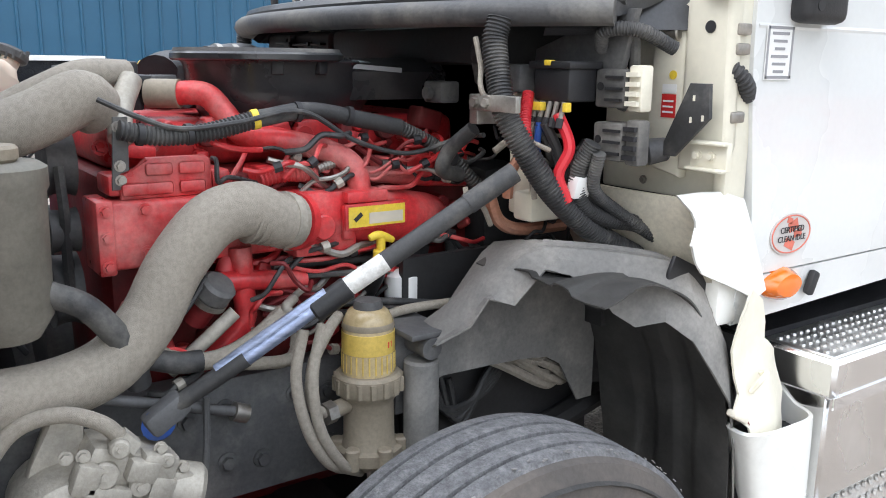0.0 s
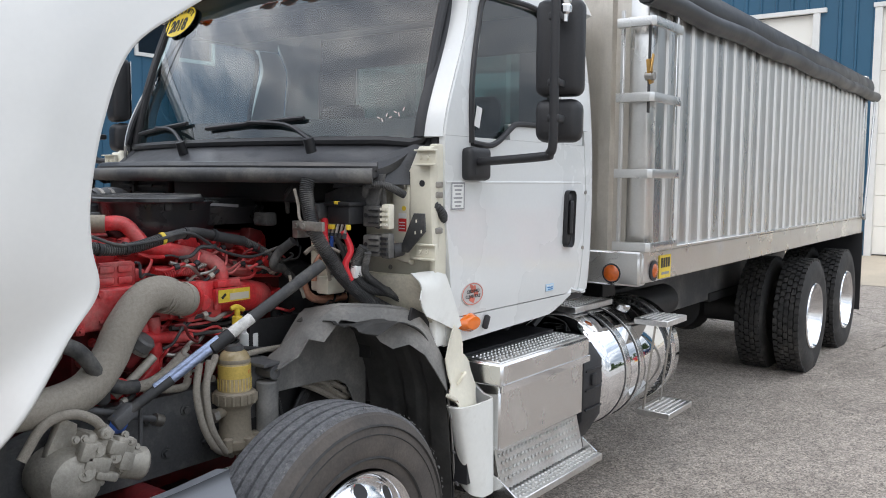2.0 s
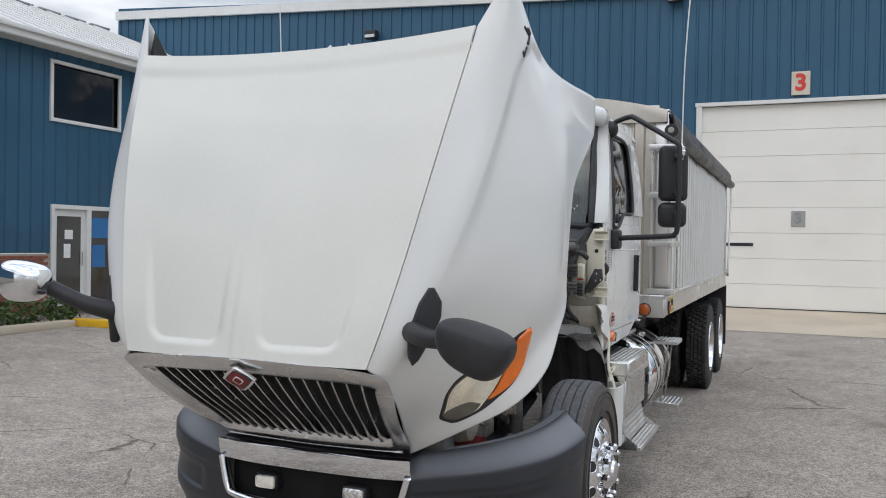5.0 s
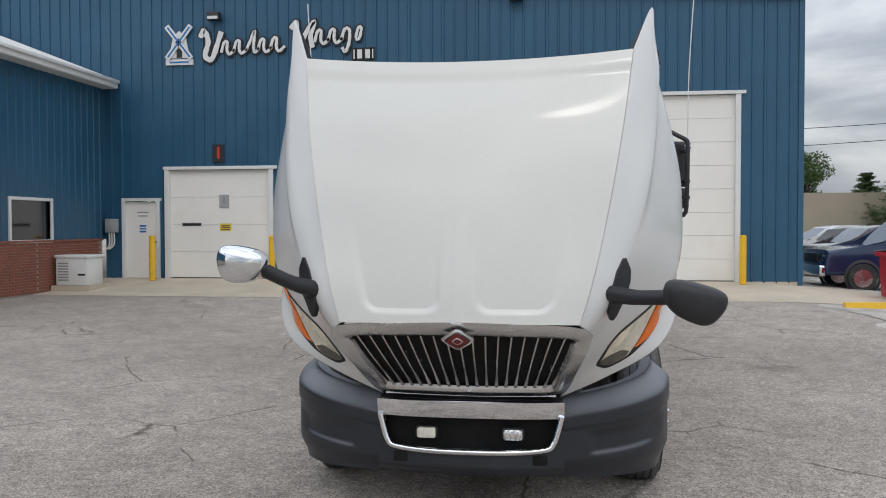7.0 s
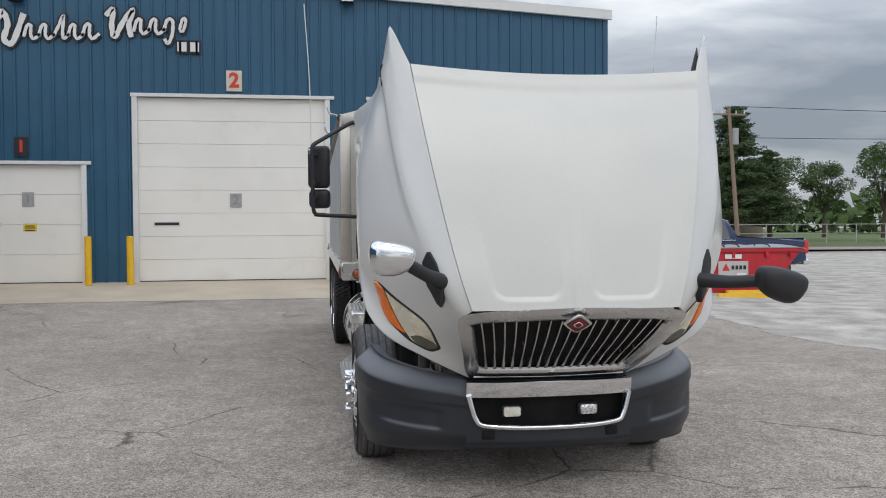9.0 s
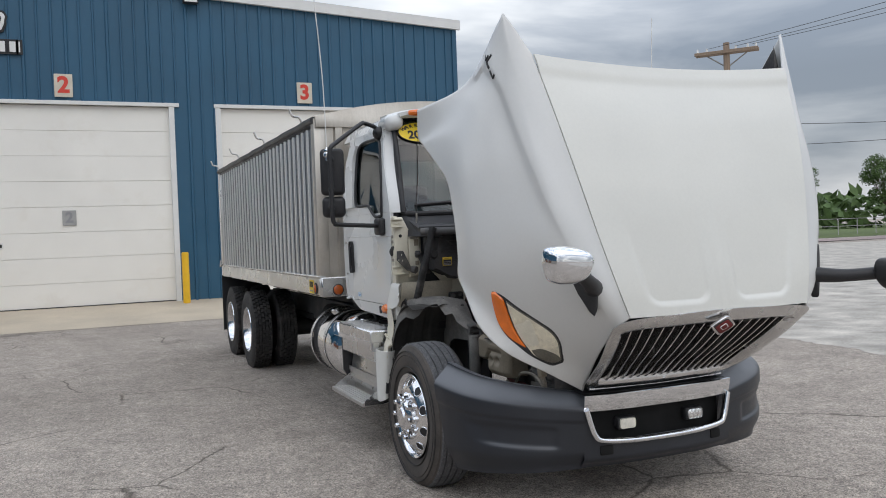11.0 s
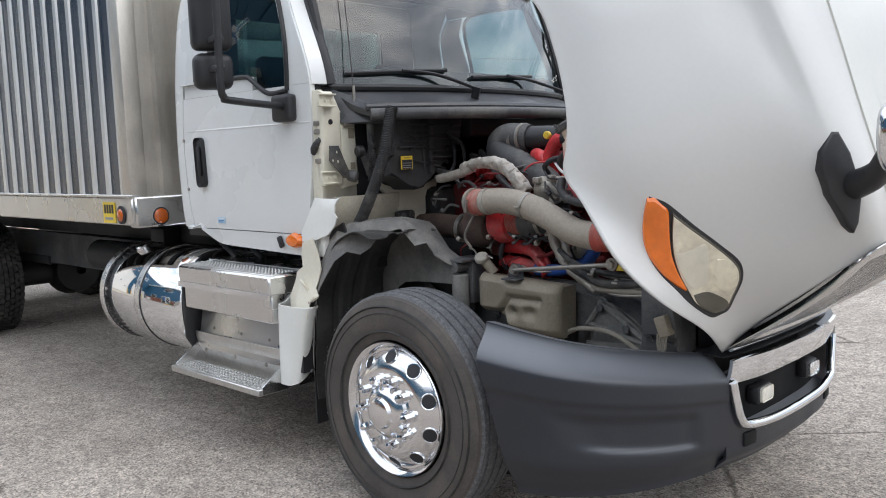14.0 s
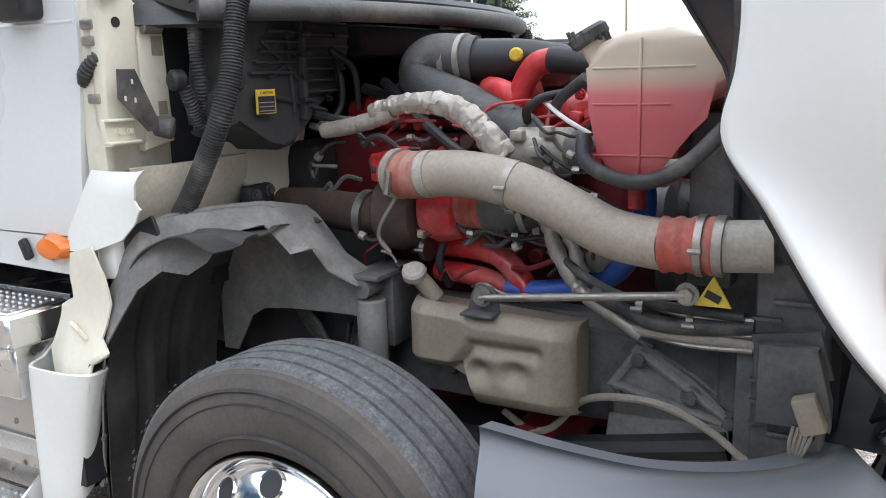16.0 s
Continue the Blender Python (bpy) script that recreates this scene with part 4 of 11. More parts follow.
framed_window("window_1", *WIN[0], "white-framed dark upper window in the blue wing")
framed_window("window_2", *WIN[1], "white-framed dark window over the brick base")
w3 = thing("window_3", "white-framed dark window low in the wing", "window", kind="structure")
part("pane", box(WX + 0.022, WX + 0.040, 0.95, 2.48, 0.66, 1.62), M_WINGLASS, w3)
for a, b, c, d in ((0.87, 0.95, 0.58, 1.70), (2.48, 2.56, 0.58, 1.70), (0.95, 2.48, 0.58, 0.66), (0.95, 2.48, 1.62, 1.70)):
    part("frame", box(WX + 0.021, WX + 0.085, a, b, c, d, 0.004, 1), M_TRIM, w3)
ed = thing("door_2", "white-framed glass entrance door with notices", "door", kind="structure")
y0, y1, zt = DOOR
for a, b in ((y0 - 0.07, y0), (y1, y1 + 0.07), (9.18, 9.30)):
    part("jamb", box(WX - 0.1, WX + 0.05, a, b, 0.3, zt), M_TRIM, ed)
part("head", box(WX - 0.1, WX + 0.05, y0 - 0.07, y1 + 0.07, zt, zt + 0.09), M_TRIM, ed)
part("leaf", box(WX - 0.07, WX - 0.02, y0, 9.18, 0.3, zt), M_TRIM, ed)
part("pane", box(WX - 0.018, WX - 0.012, y0 + 0.12, 9.06, 0.55, zt - 0.15), M_WINGLASS, ed)
part("side_pane", box(WX - 0.07, WX - 0.05, 9.30, y1, 0.3, zt), M_WINGLASS, ed)
for a, b, c, d, m_ in ((8.62, 8.84, 1.72, 1.92, M_WHITELBL), (8.60, 8.78, 1.32, 1.62, M_WHITELBL), (9.4, 9.9, 1.75, 2.2, M_BLUEINK), (9.42, 9.8, 1.1, 1.6, M_BLUEINK)):
    part("notice", box(WX - 0.048 if a > 9.2 else WX - 0.011, WX - 0.044 if a > 9.2 else WX - 0.008, a, b, c, d), m_, ed)
part("handle", cyl((WX + 0.02, 9.08, 1.15), (WX + 0.02, 9.08, 1.45), 0.012, seg=8), M_STEEL, ed)
bm = prism([(WX + 0.42, 5.68), (WX + 0.42, 5.87), (-18.43, 8.44), (-25.0, 5.94), (-25.0, 5.75), (-18.43, 8.24)], 'Y', -14.2, 16.2)
wr = solo("roof_wing", bm, M_ROOF, "white ribbed metal roof of the wing", "roof", "structure")
bm = bmesh.new()
for i in range(50):
    yy = -14 + i * 0.6
    prism([(WX + 0.43, 5.872), (WX + 0.43, 5.905), (-18.43, 8.478), (-18.43, 8.442)], 'Y', yy, yy + 0.04, bm=bm)
tagged(part("roof_rib", bm, M_ROOF, wr), kind="stuff")
part("fascia", box(WX + 0.421, WX + 0.45, -14.2, 16.2, 5.66, 5.80), M_TRIM, wr)
part("gutter", box(WX + 0.4505, WX + 0.52, -14.2, 16.2, 5.78, 5.875, 0.02, 2), M_TRIM, wr)
for i in range(31):
    part("ridge_cap", box(-18.50, -18.36, -14.1 + i * 0.98, -13.3 + i * 0.98, 8.44, 8.50, 0.02, 1), M_GREYINK, wr)
part("soffit", box(WX + 0.001, WX + 0.42, -14.2, 16.2, 5.645, 5.679), M_TRIM, wr)
# brick courses of the wing's base, each brick proud of the joints
brick_me = None
kinds = []
for L in (0.2, 0.095):
    b = box(0, 0.018, 0, L, 0, 0.058, 0.003, 1)
    kinds.append(finish("brick", b, M_BRICK))
count = 0
for r in range(19):
    y = 10.25 + (0.105 if r % 2 else 0)
    while y < 15.75 and count < 300:
        if y > 12.9:
            o = new("brick", kinds[0])
            o.location = (WX + 0.0205, y, 0.16 + r * 0.068 - 0.0)
            o.parent = wing
            count += 1
        y += 0.21
bm = bmesh.new()
for r in range(18):
    y = 2.6 + (0.105 if r % 2 else 0)
    while y < 12.9:
        if not DOOR[0] - 0.3 < y < DOOR[1] + 0.08:
            box(WX + 0.0205, WX + 0.0385, y, y + 0.2, 0.16 + r * 0.068, 0.218 + r * 0.068, bm=bm)
        y += 0.21
tagged(part("brick_course", bm, M_BRICK, wing), kind="stuff")
# standby generator and meter box
gen = thing("standby_generator", "cream metal standby generator on the apron", "generator")
part("housing", box(-12.05, -11.2, 13.6, 14.35, 0.30, 1.0, 0.03), M_TRIM, gen)
part("lid", box(-12.08, -11.17, 13.57, 14.38, 0.985, 1.07, 0.03), M_TRIM, gen)
bm = bmesh.new()
for i in range(7):
    box(-11.98, -11.70, 13.594, 13.602, 0.42 + i * 0.07, 0.455 + i * 0.07, bm=bm)
tagged(part("louvre", bm, M_GREYINK, gen), kind="stuff")
part("badge", box(-11.45, -11.25, 13.594, 13.599, 0.55, 0.60), M_INK, gen)
part("pad", box(-12.12, -11.1, 13.5, 14.5, 0.15, 0.30), M_CONCRETE, gen)
mb = thing("meter_box", "grey electrical box with conduits on the blue wall", "electrical box")
part("housing", box(-12.1, -11.78, WALL_Y - 0.22, WALL_Y - 0.04, 1.62, 2.0, 0.01), M_SIGNGREY, mb)
for i in range(3):
    part("conduit", tube([(-12.02 + i * 0.07, WALL_Y - 0.13, 1.62), (-12.02 + i * 0.07, WALL_Y - 0.13, 1.3), (-12.1 + i * 0.04, WALL_Y - 0.13, 1.15)], 0.022, 8), M_TRIM, mb)

# ---- planting by the entrance ----
rng = random.Random(4)


def leaf_cloud(bm, c, rad, n, size, rg, squash=1.0, slim=0.45):
    for _ in range(n):
        v = Vector((rg.gauss(0, 1), rg.gauss(0, 1), rg.gauss(0, 1))).normalized() * rad * (0.55 + 0.5 * rg.random())
        v.z *= squash
        p = Vector(c) + v
        a = Vector((rg.gauss(0, 1), rg.gauss(0, 1), rg.gauss(0, 0.7))).normalized()
        b = a.orthogonal().normalized()
        b = Matrix.Rotation(rg.random() * 6.28, 3, a) @ b
        s = size * (0.6 + 0.8 * rg.random())
        bm.faces.new([bm.verts.new(p + a * s), bm.verts.new(p + b * s * slim), bm.verts.new(p - a * s), bm.verts.new(p - b * s * slim)])


for x_, y_, r_ in ((-11.45, 6.9, 0.42), (-11.35, 7.75, 0.38), (-11.4, 6.0, 0.4), (-11.4, 5.1, 0.36)):
    sh = thing("shrub", "low green shrub by the brick base", "shrub", (x_, y_, ground_z(y_)), group="shrubs")
    part("stem", cyl((0, 0, 0), (0, 0, r_ * 0.8), 0.03, 0.015, 6), M_BARK, sh)
    bm = bmesh.new()
    leaf_cloud(bm, (0, 0, r_ * 0.75), r_, 420, 0.06, rng, 0.75)
    part("crown", bm, M_LEAF, sh)
kb = thing("kerb", "yellow painted concrete kerb at the entrance", "kerb")
part("block", box(-10.9, -9.6, 7.6, 7.85, 0.0, 0.17, 0.03), M_YELLOW, kb)
part("block", box(-11.0, -10.75, 2.0, 7.59, 0.0, 0.15, 0.03), M_CONCRETE, kb)

# ---- yard ----
ws = thing("wheel_stop", "yellow concrete wheel stop on the gravel", "wheel stop", (8.45, 12.0, 0.008), 84, group="wheel stops")
part("block", prism([(-0.10, 0), (0.10, 0), (0.07, 0.13), (-0.07, 0.13)], 'Y', -0.62, 0.62, 0.01), M_YELLOW, ws)
copy_thing(ws, pose(6.95, 12.15, 0.06, 0, 0, 92))
copy_thing(ws, pose(9.05, 12.75, 0.008, 0, 0, 88))
dp = thing("dumpster", "red steel dumpster with a grey notice plate", "dumpster", (9.05, 14.2, 0.008))
part("bin", prism([(-1.02, 1.08), (-0.95, 0.04), (0.80, 0.04), (1.66, 1.08)], 'Y', -0.9, 0.9, 0.02), M_DUMPSTER, dp)
part("rim", box(-1.10, 1.72, -0.96, 0.96, 1.04, 1.15, 0.02), M_DUMPSTER, dp)
part("lid", grid(lambda u, v: Vector((-1.10 + 2.88 * u, -0.98 + 1.94 * v, 1.16 + 0.06 * math.sin(math.pi * v) * (0.8 + 0.3 * math.sin(u * 17)) - 0.05 * smooth(0.93, 1.0, u))), 40, 10, thick=0.02), M_GREYINK, dp, "sagging grey lid")
part("plate", box(-0.60, 0.20, -0.935, -0.915, 0.38, 0.82, 0.004, 1), M_SIGNPALE, dp, "pale grey notice plate")
part("plate_mark", prism([(-0.50, 0.58), (-0.30, 0.58), (-0.40, 0.77)], 'Y', -0.94, -0.9355), M_REDLBL, dp)
for i in range(4):
    part("plate_bar", box(-0.25 + i * 0.105, -0.18 + i * 0.105, -0.94, -0.9355, 0.61, 0.71), M_INK, dp)
part("plate_bar", box(-0.10, 0.14, -0.94, -0.9355, 0.45, 0.52), M_WHITELBL, dp)
part("sticker", box(-0.42, 0.02, -0.935, -0.915, 0.88, 0.99), M_WHITELBL, dp)
for x_ in (-0.85, -0.2, 0.7):
    part("stiffener", box(x_ - 0.04, x_ + 0.04, -0.96, -0.90, 0.90, 1.05, 0.008), M_DUMPSTER, dp)


for x_ in (-0.80, -0.40, 0.42):
    part("lid_handle", tube([(x_, -0.80, 1.20), (x_ + 0.05, -0.82, 1.25), (x_ + 0.30, -0.86, 1.24), (x_ + 0.38, -0.90, 1.17)], 0.016, 6), M_INK, dp)
for x_ in (-0.90, 1.35):
    part("lift_lug", box(x_ - 0.05, x_ + 0.05, -1.0, -0.93, 0.93, 1.01, 0.008), M_DUMPSTER, dp)


def wheel_small(parent, x, y, r=0.38):
    part("wheel", lathe([(-0.13, r * 0.6), (-0.13, r * 0.93), (-0.10, r), (0.10, r), (0.13, r * 0.93), (0.13, r * 0.6)], (x, y, r), 'Y', 28, ring=True), M_TYRE, parent)
    part("rim", lathe([(-0.135, r * 0.62), (-0.12, r * 0.55), (-0.10, r * 0.2), (-0.12, 0.0)], (x, y, r), 'Y', 20), M_POLISHED, parent)


def pickup(name, at, rz, paint, label, cab_only=False):
    """A crew-cab pickup, front toward -x."""
    t = thing(name, label, "pickup truck" if not cab_only else "car", at, rz)
    prof = [(-2.95, 0.45), (-2.98, 0.80), (-2.90, 1.12), (-1.45, 1.24), (-0.82, 1.84), (-0.55, 1.92), (0.30, 1.92), (0.50, 1.86), (0.62, 1.30), (2.96, 1.30), (2.98, 0.62), (2.6, 0.5)] if not cab_only else \
        [(-2.4, 0.4), (-2.42, 0.85), (-2.3, 1.05), (-1.2, 1.15), (-0.5, 1.68), (0.0, 1.76), (1.9, 1.74), (2.25, 1.2), (2.3, 0.5)]
    bm = prism(prof, 'Y', -0.98, 0.98, 0.10, seg=3)
    for v in bm.verts:
        if v.co.z > 1.22:
            v.co.y *= 1 - 0.22 * (v.co.z - 1.22) / 0.64
    part("body", bm, paint, t)
    wins = [[(-1.10, 1.29), (-0.72, 1.78), (-0.30, 1.82), (-0.30, 1.29)], [(-0.20, 1.29), (-0.20, 1.82), (0.36, 1.80), (0.44, 1.29)]] if not cab_only else \
        [[(-1.0, 1.20), (-0.52, 1.60), (0.30, 1.66), (0.30, 1.20)], [(0.40, 1.20), (0.40, 1.66), (1.70, 1.62), (1.98, 1.20)]]
    for w in wins:
        for s in (1, -1):
            bm = prism(w, 'Y', 0, 0.01)
            for v in bm.verts:
                f = 0.985 * (1 - 0.22 * (v.co.z - 1.22) / 0.64)
                v.co.y = s * (f + v.co.y)
            part("window", bm, M_CARGLASS, t)
    bm = grid(lambda u, v: Vector((-1.40 + 0.56 * u, (-0.80 + 1.6 * v) * (1 - 0.12 * u), 1.27 + 0.535 * u) if not cab_only else (-1.15 + 0.62 * u, (-0.80 + 1.6 * v) * (1 - 0.12 * u), 1.17 + 0.47 * u)), 2, 4, thick=-0.015)
    part("windscreen", bm, M_CARGLASS, t)
    for x in (-2.0, 1.95) if not cab_only else (-1.5, 1.45):
        for s in (1, -1):
            wheel_small(t, x, s * 0.88)
            part("arch", lathe([(-0.02, 0.40), (0.0, 0.47), (0.02, 0.40)], (x, s * 0.985, 0.40), 'Y', 24, ring=True), M_BLACK, t)
    if not cab_only:
        part("bumper", box(-3.08, -2.92, -0.95, 0.95, 0.42, 0.72, 0.04), M_CHROME, t)
        part("grille", box(-3.01, -2.95, -0.55, 0.55, 0.75, 1.02, 0.02), M_BLACK, t)
        for s in (1, -1):
            part("headlight", box(-3.0, -2.90, s * 0.76 - 0.18, s * 0.76 + 0.18, 0.80, 1.02, 0.03), M_LAMPGLASS, t)
            part("tail_light", box(2.86, 3.0, s * 0.93 - 0.07, s * 0.93 + 0.07, 0.85, 1.22, 0.02), M_REDLBL, t)
            part("mirror", box(-1.12, -0.94, s * 1.1 - 0.12, s * 1.1 + 0.12, 1.25, 1.47, 0.04), M_BLACK, t)
        part("bed_cover", box(0.66, 2.92, -0.90, 0.90, 1.295, 1.325, 0.02), M_BLACK, t)
        part("belt_trim", box(-1.25, 0.60, -1.0, -0.975, 1.255, 1.275, 0.006), M_CHROME, t)
        for x in (-0.25, 0.56):
            part("door_seam", box(x - 0.006, x + 0.006, -0.983, -0.978, 0.5, 1.24), M_INK, t)
        part("rear_bumper", box(2.88, 3.08, -0.92, 0.92, 0.5, 0.68, 0.03), M_CHROME, t)
    for s in (1, -1):
        part("sill", box(-1.4, 1.2, s * 0.97 - 0.05, s * 0.97 + 0.05, 0.36, 0.46, 0.02), M_CHROME if not cab_only else M_BLACK, t)
        for x in (-0.40, 0.42):
            part("door_handle", box(x - 0.1, x + 0.08, s * 0.985 - 0.02, s * 0.985 + 0.02, 1.12, 1.16, 0.008), M_BLACK, t)
    return t


pickup("pickup_truck", (10.32, 18.1, 0.01), 1.5, M_BLUECAR, "dark blue crew-cab pickup parked on the gravel")
pickup("suv", (11.2, 24.6, 0.01), 6, M_GREYCAR, "dark grey sport utility car parked on the yard", True)
pickup("white_suv", (11.4, 29.5, 0.01), 3, M_WHITECAR, "white car parked behind the others", True)
bm = box(9, 36, 60, 70, 0.2, 4.2)
solo("warehouse", bm, M_TANWALL, "long low tan building far behind the yard", "building")


def pole(x, y, h, label):
    t = thing("utility_pole", label, "utility pole", (x, y, ground_z(y, x)))
    part("post", cyl((0, 0, 0), (-0.75, 0, h), 0.16, 0.10, 10), M_WOOD, t)
    part("cross_arm", obox((-0.72, 0, h - 0.45), (2.4, 0.10, 0.12), Matrix.Identity(3)), M_WOOD, t)
    part("transformer", cyl((-0.32, -0.1, h - 2.5), (-0.32, -0.1, h - 1.4), 0.22, seg=14, bevel=0.03), M_SIGNGREY, t)
    for i in (-1.1, -0.5, 0.5, 1.1):
        part("insulator", cyl((i - 0.72, 0, h - 0.40), (i - 0.72, 0, h - 0.2), 0.05, 0.03, 8), M_TRIM, t)
    return t


pole(26.9, 47.0, 9.6, "wooden utility pole with a grey transformer")
pole(110.0, 33.0, 15.0, "distant wooden utility pole with cross arms")
near = thing("utility_pole", "wooden utility pole with double braced cross arms", "utility pole", (20.39, 20.74, ground_z(20.74, 20.39)), -50)
part("post", cyl((0, 0, 0), (0, 0, 8.85), 0.17, 0.12, 12), M_WOOD, near)
for e in (-1, 1):
    part("cross_arm", box(-1.2, 1.2, e * 0.15 - 0.05, e * 0.15 + 0.05, 8.42, 8.55, 0.01, 1), M_WOOD, near)
    part("brace", cyl((e * 0.75, 0.15, 8.42), (e * 0.08, 0.12, 7.95), 0.025, seg=6), M_STEEL, near)
for x_ in (-1.1, -0.75, 0.35, 0.8, 1.1):
    part("insulator", cyl((x_, 0, 8.55), (x_, 0, 8.72), 0.05, 0.03, 8), M_TRIM, near)
wires = thing("overhead_wires", "sagging black overhead wires between the poles", "wires")
for (ax, ay, az), (bx, by, bz), sag in (((26.5, 47, 8.2), (-30, 60, 10.2), 1.2), ((26.5, 47, 7.3), (-30, 60, 8.4), 1.2), ((26.5, 47, 7.6), (109.3, 33, 14.6), 2.4), ((26.5, 47, 9.7), (109.3, 33, 14.7), 2.4), ((21.0, 20.0, 8.68), (13.4, -18.8, 6.6), 0.5), ((20.6, 20.5, 8.68), (13.0, -18.5, 6.9), 0.5), ((19.9, 21.3, 8.68), (12.3, -18.0, 6.9), 0.5)):
    pts = [(ax + (bx - ax) * i / 8, ay + (by - ay) * i / 8, az + (bz - az) * i / 8 - sag * 4 * (i / 8) * (1 - i / 8)) for i in range(9)]
    part("wire", tube(pts, 0.022 if ay > 30 else 0.009, 5, 3), M_INK, wires)


def tree(name, h, kind, seed):
    rg = random.Random(seed)
    t = thing(name, "tall dark green pine with a ragged crown" if kind == "pine" else "broad green leafy tree beyond the road", "tree")
    bm = cyl((0, 0, 0), (0.1, 0, h * (0.92 if kind == "pine" else 0.5)), 0.03 * h, 0.006 * h, 8)
    cb = bmesh.new()
    if kind == "pine":
        for i in range(34):
            f = 0.17 + 0.82 * i / 34
            for k in range(5):
                a = rg.random() * 6.28
                L = h * 0.36 * (1.04 - f) ** 0.78 * (0.60 + 0.5 * rg.random()) + 0.2
                tip = Vector((math.cos(a) * L, math.sin(a) * L, h * f + L * 0.12))
                bm = cyl((0, 0, h * f), tip * 0.95 + Vector((0, 0, h * f * 0.05)), 0.05, 0.02, 4, bm)
                for q in range(5):
                    g = 0.28 + 0.19 * q
                    leaf_cloud(cb, Vector((0, 0, h * f)).lerp(tip, g), 0.32 + L * 0.13, 36, 0.17, rg, 0.34, 0.24)
    else:
        for i in range(20):
            a, r_ = rg.random() * 6.28, h * (0.06 + 0.25 * rg.random())
            z = h * (0.38 + 0.55 * rg.random())
            c = Vector((math.cos(a) * r_, math.sin(a) * r_, z))
            bm = cyl((0, 0, h * 0.3), c, 0.07, 0.03, 5, bm)
            leaf_cloud(cb, c, h * 0.125, 420, 0.125, rg, 0.8)
    part("trunk", bm, M_BARK, t)
    part("crown", cb, M_NEEDLE if kind == "pine" else M_LEAF, t)
    return t


pines = [tree("pine_tree", 12.5, "pine", s) for s in (1, 2, 3)]
broad = [tree("broad_tree", 9.0, "broad", s) for s in (11, 12)]
spots = [(0, 25.6, 56, 0.70), (1, 28.6, 57, 0.78), (2, 31.8, 57, 0.88), (0, 34.6, 56.5, 0.60), (1, 23.4, 61, 0.44), (2, 30.0, 61, 0.84), (0, 27.2, 60, 0.76),
         (1, 76.0, 47.0, 0.98), (2, 70.0, 40.0, 0.93), (0, 64.0, 37.0, 0.90), (1, 71, 35.0, 1.02), (2, 64.0, 31, 0.98), (0, 74, 45, 0.9)]
for i, (k, x_, y_, s_) in enumerate(spots):
    m = pose(x_, y_, 0.3, 0, 0, i * 67) @ Matrix.Scale(s_, 4)
    if i < 3:
        pines[i].matrix_basis = m
        pines[i]["group"] = "pines"
    else:
        o = copy_thing(pines[k], pose(x_, y_, 0.3, 0, 0, i * 67))
        o.scale = (s_, s_, s_)
spots = [(0, 42, 76, 0.92), (1, 47, 78, 0.95), (0, 52, 76, 0.9), (0, 20.5, 78, 0.9), (1, 15.5, 84, 0.95), (0, 26, 88, 1.05), (1, 56, 72, 1.05), (0, 63, 70, 0.9), (1, 70, 66, 0.8), (0, 80, 62, 0.95), (1, 88, 58, 0.85), (0, 96, 52, 0.9), (1, 66, 62, 0.55), (0, 93, 66, 1.0), (1, 12, 90, 0.9)]
for i, (k, x_, y_, s_) in enumerate(spots):
    if i < 2:
        broad[i].matrix_basis = pose(x_, y_, 0.3, 0, 0, i * 50) @ Matrix.Scale(s_, 4)
        broad[i]["group"] = "far trees"
    else:
        o = copy_thing(broad[k], pose(x_, y_, 0.3, 0, 0, i * 50))
        o.scale = (s_, s_, s_)
# a far belt of woods closes the horizon
bm = bmesh.new()
rg = random.Random(8)
for i in range(260):
    a = radians(-75 + 165 * i / 260)
    R = 150 + 40 * rg.random()
    c = Vector((math.sin(a) * R, math.cos(a) * R, 2 + 3.0 * rg.random()))
    leaf_cloud(bm, c, 3.6, 46, 1.3, rg, 0.9)
solo("far_woods", bm, M_LEAF, "distant belt of green woods on the horizon", "woods", "stuff")
fence = thing("chain_link_fence", "grey chain-link fence along the far field", "fence", kind="stuff")
bm = bmesh.new()
for i in range(40):
    cyl((24 + i * 2.4, 51.0, 0.3), (24 + i * 2.4, 51.0, 1.75), 0.04, seg=6, bm=bm)
for z_ in (1.72, 1.05):
    cyl((24, 51.0, z_), (118, 51.0, z_), 0.025, seg=5, bm=bm)
part("post", bm, M_SIGNGREY, fence)
# ---- truck ----
truck = thing("dump_truck", "white conventional dump truck with its hood tilted open", "truck")


def both(fn):
    for s in (1, -1):
        fn(s)


def sx(bm, s):
    return bm if s > 0 else mirror_x(bm)


# wheels
WY, WZ = 0.065, 0.472
WC = (0, WY, WZ)


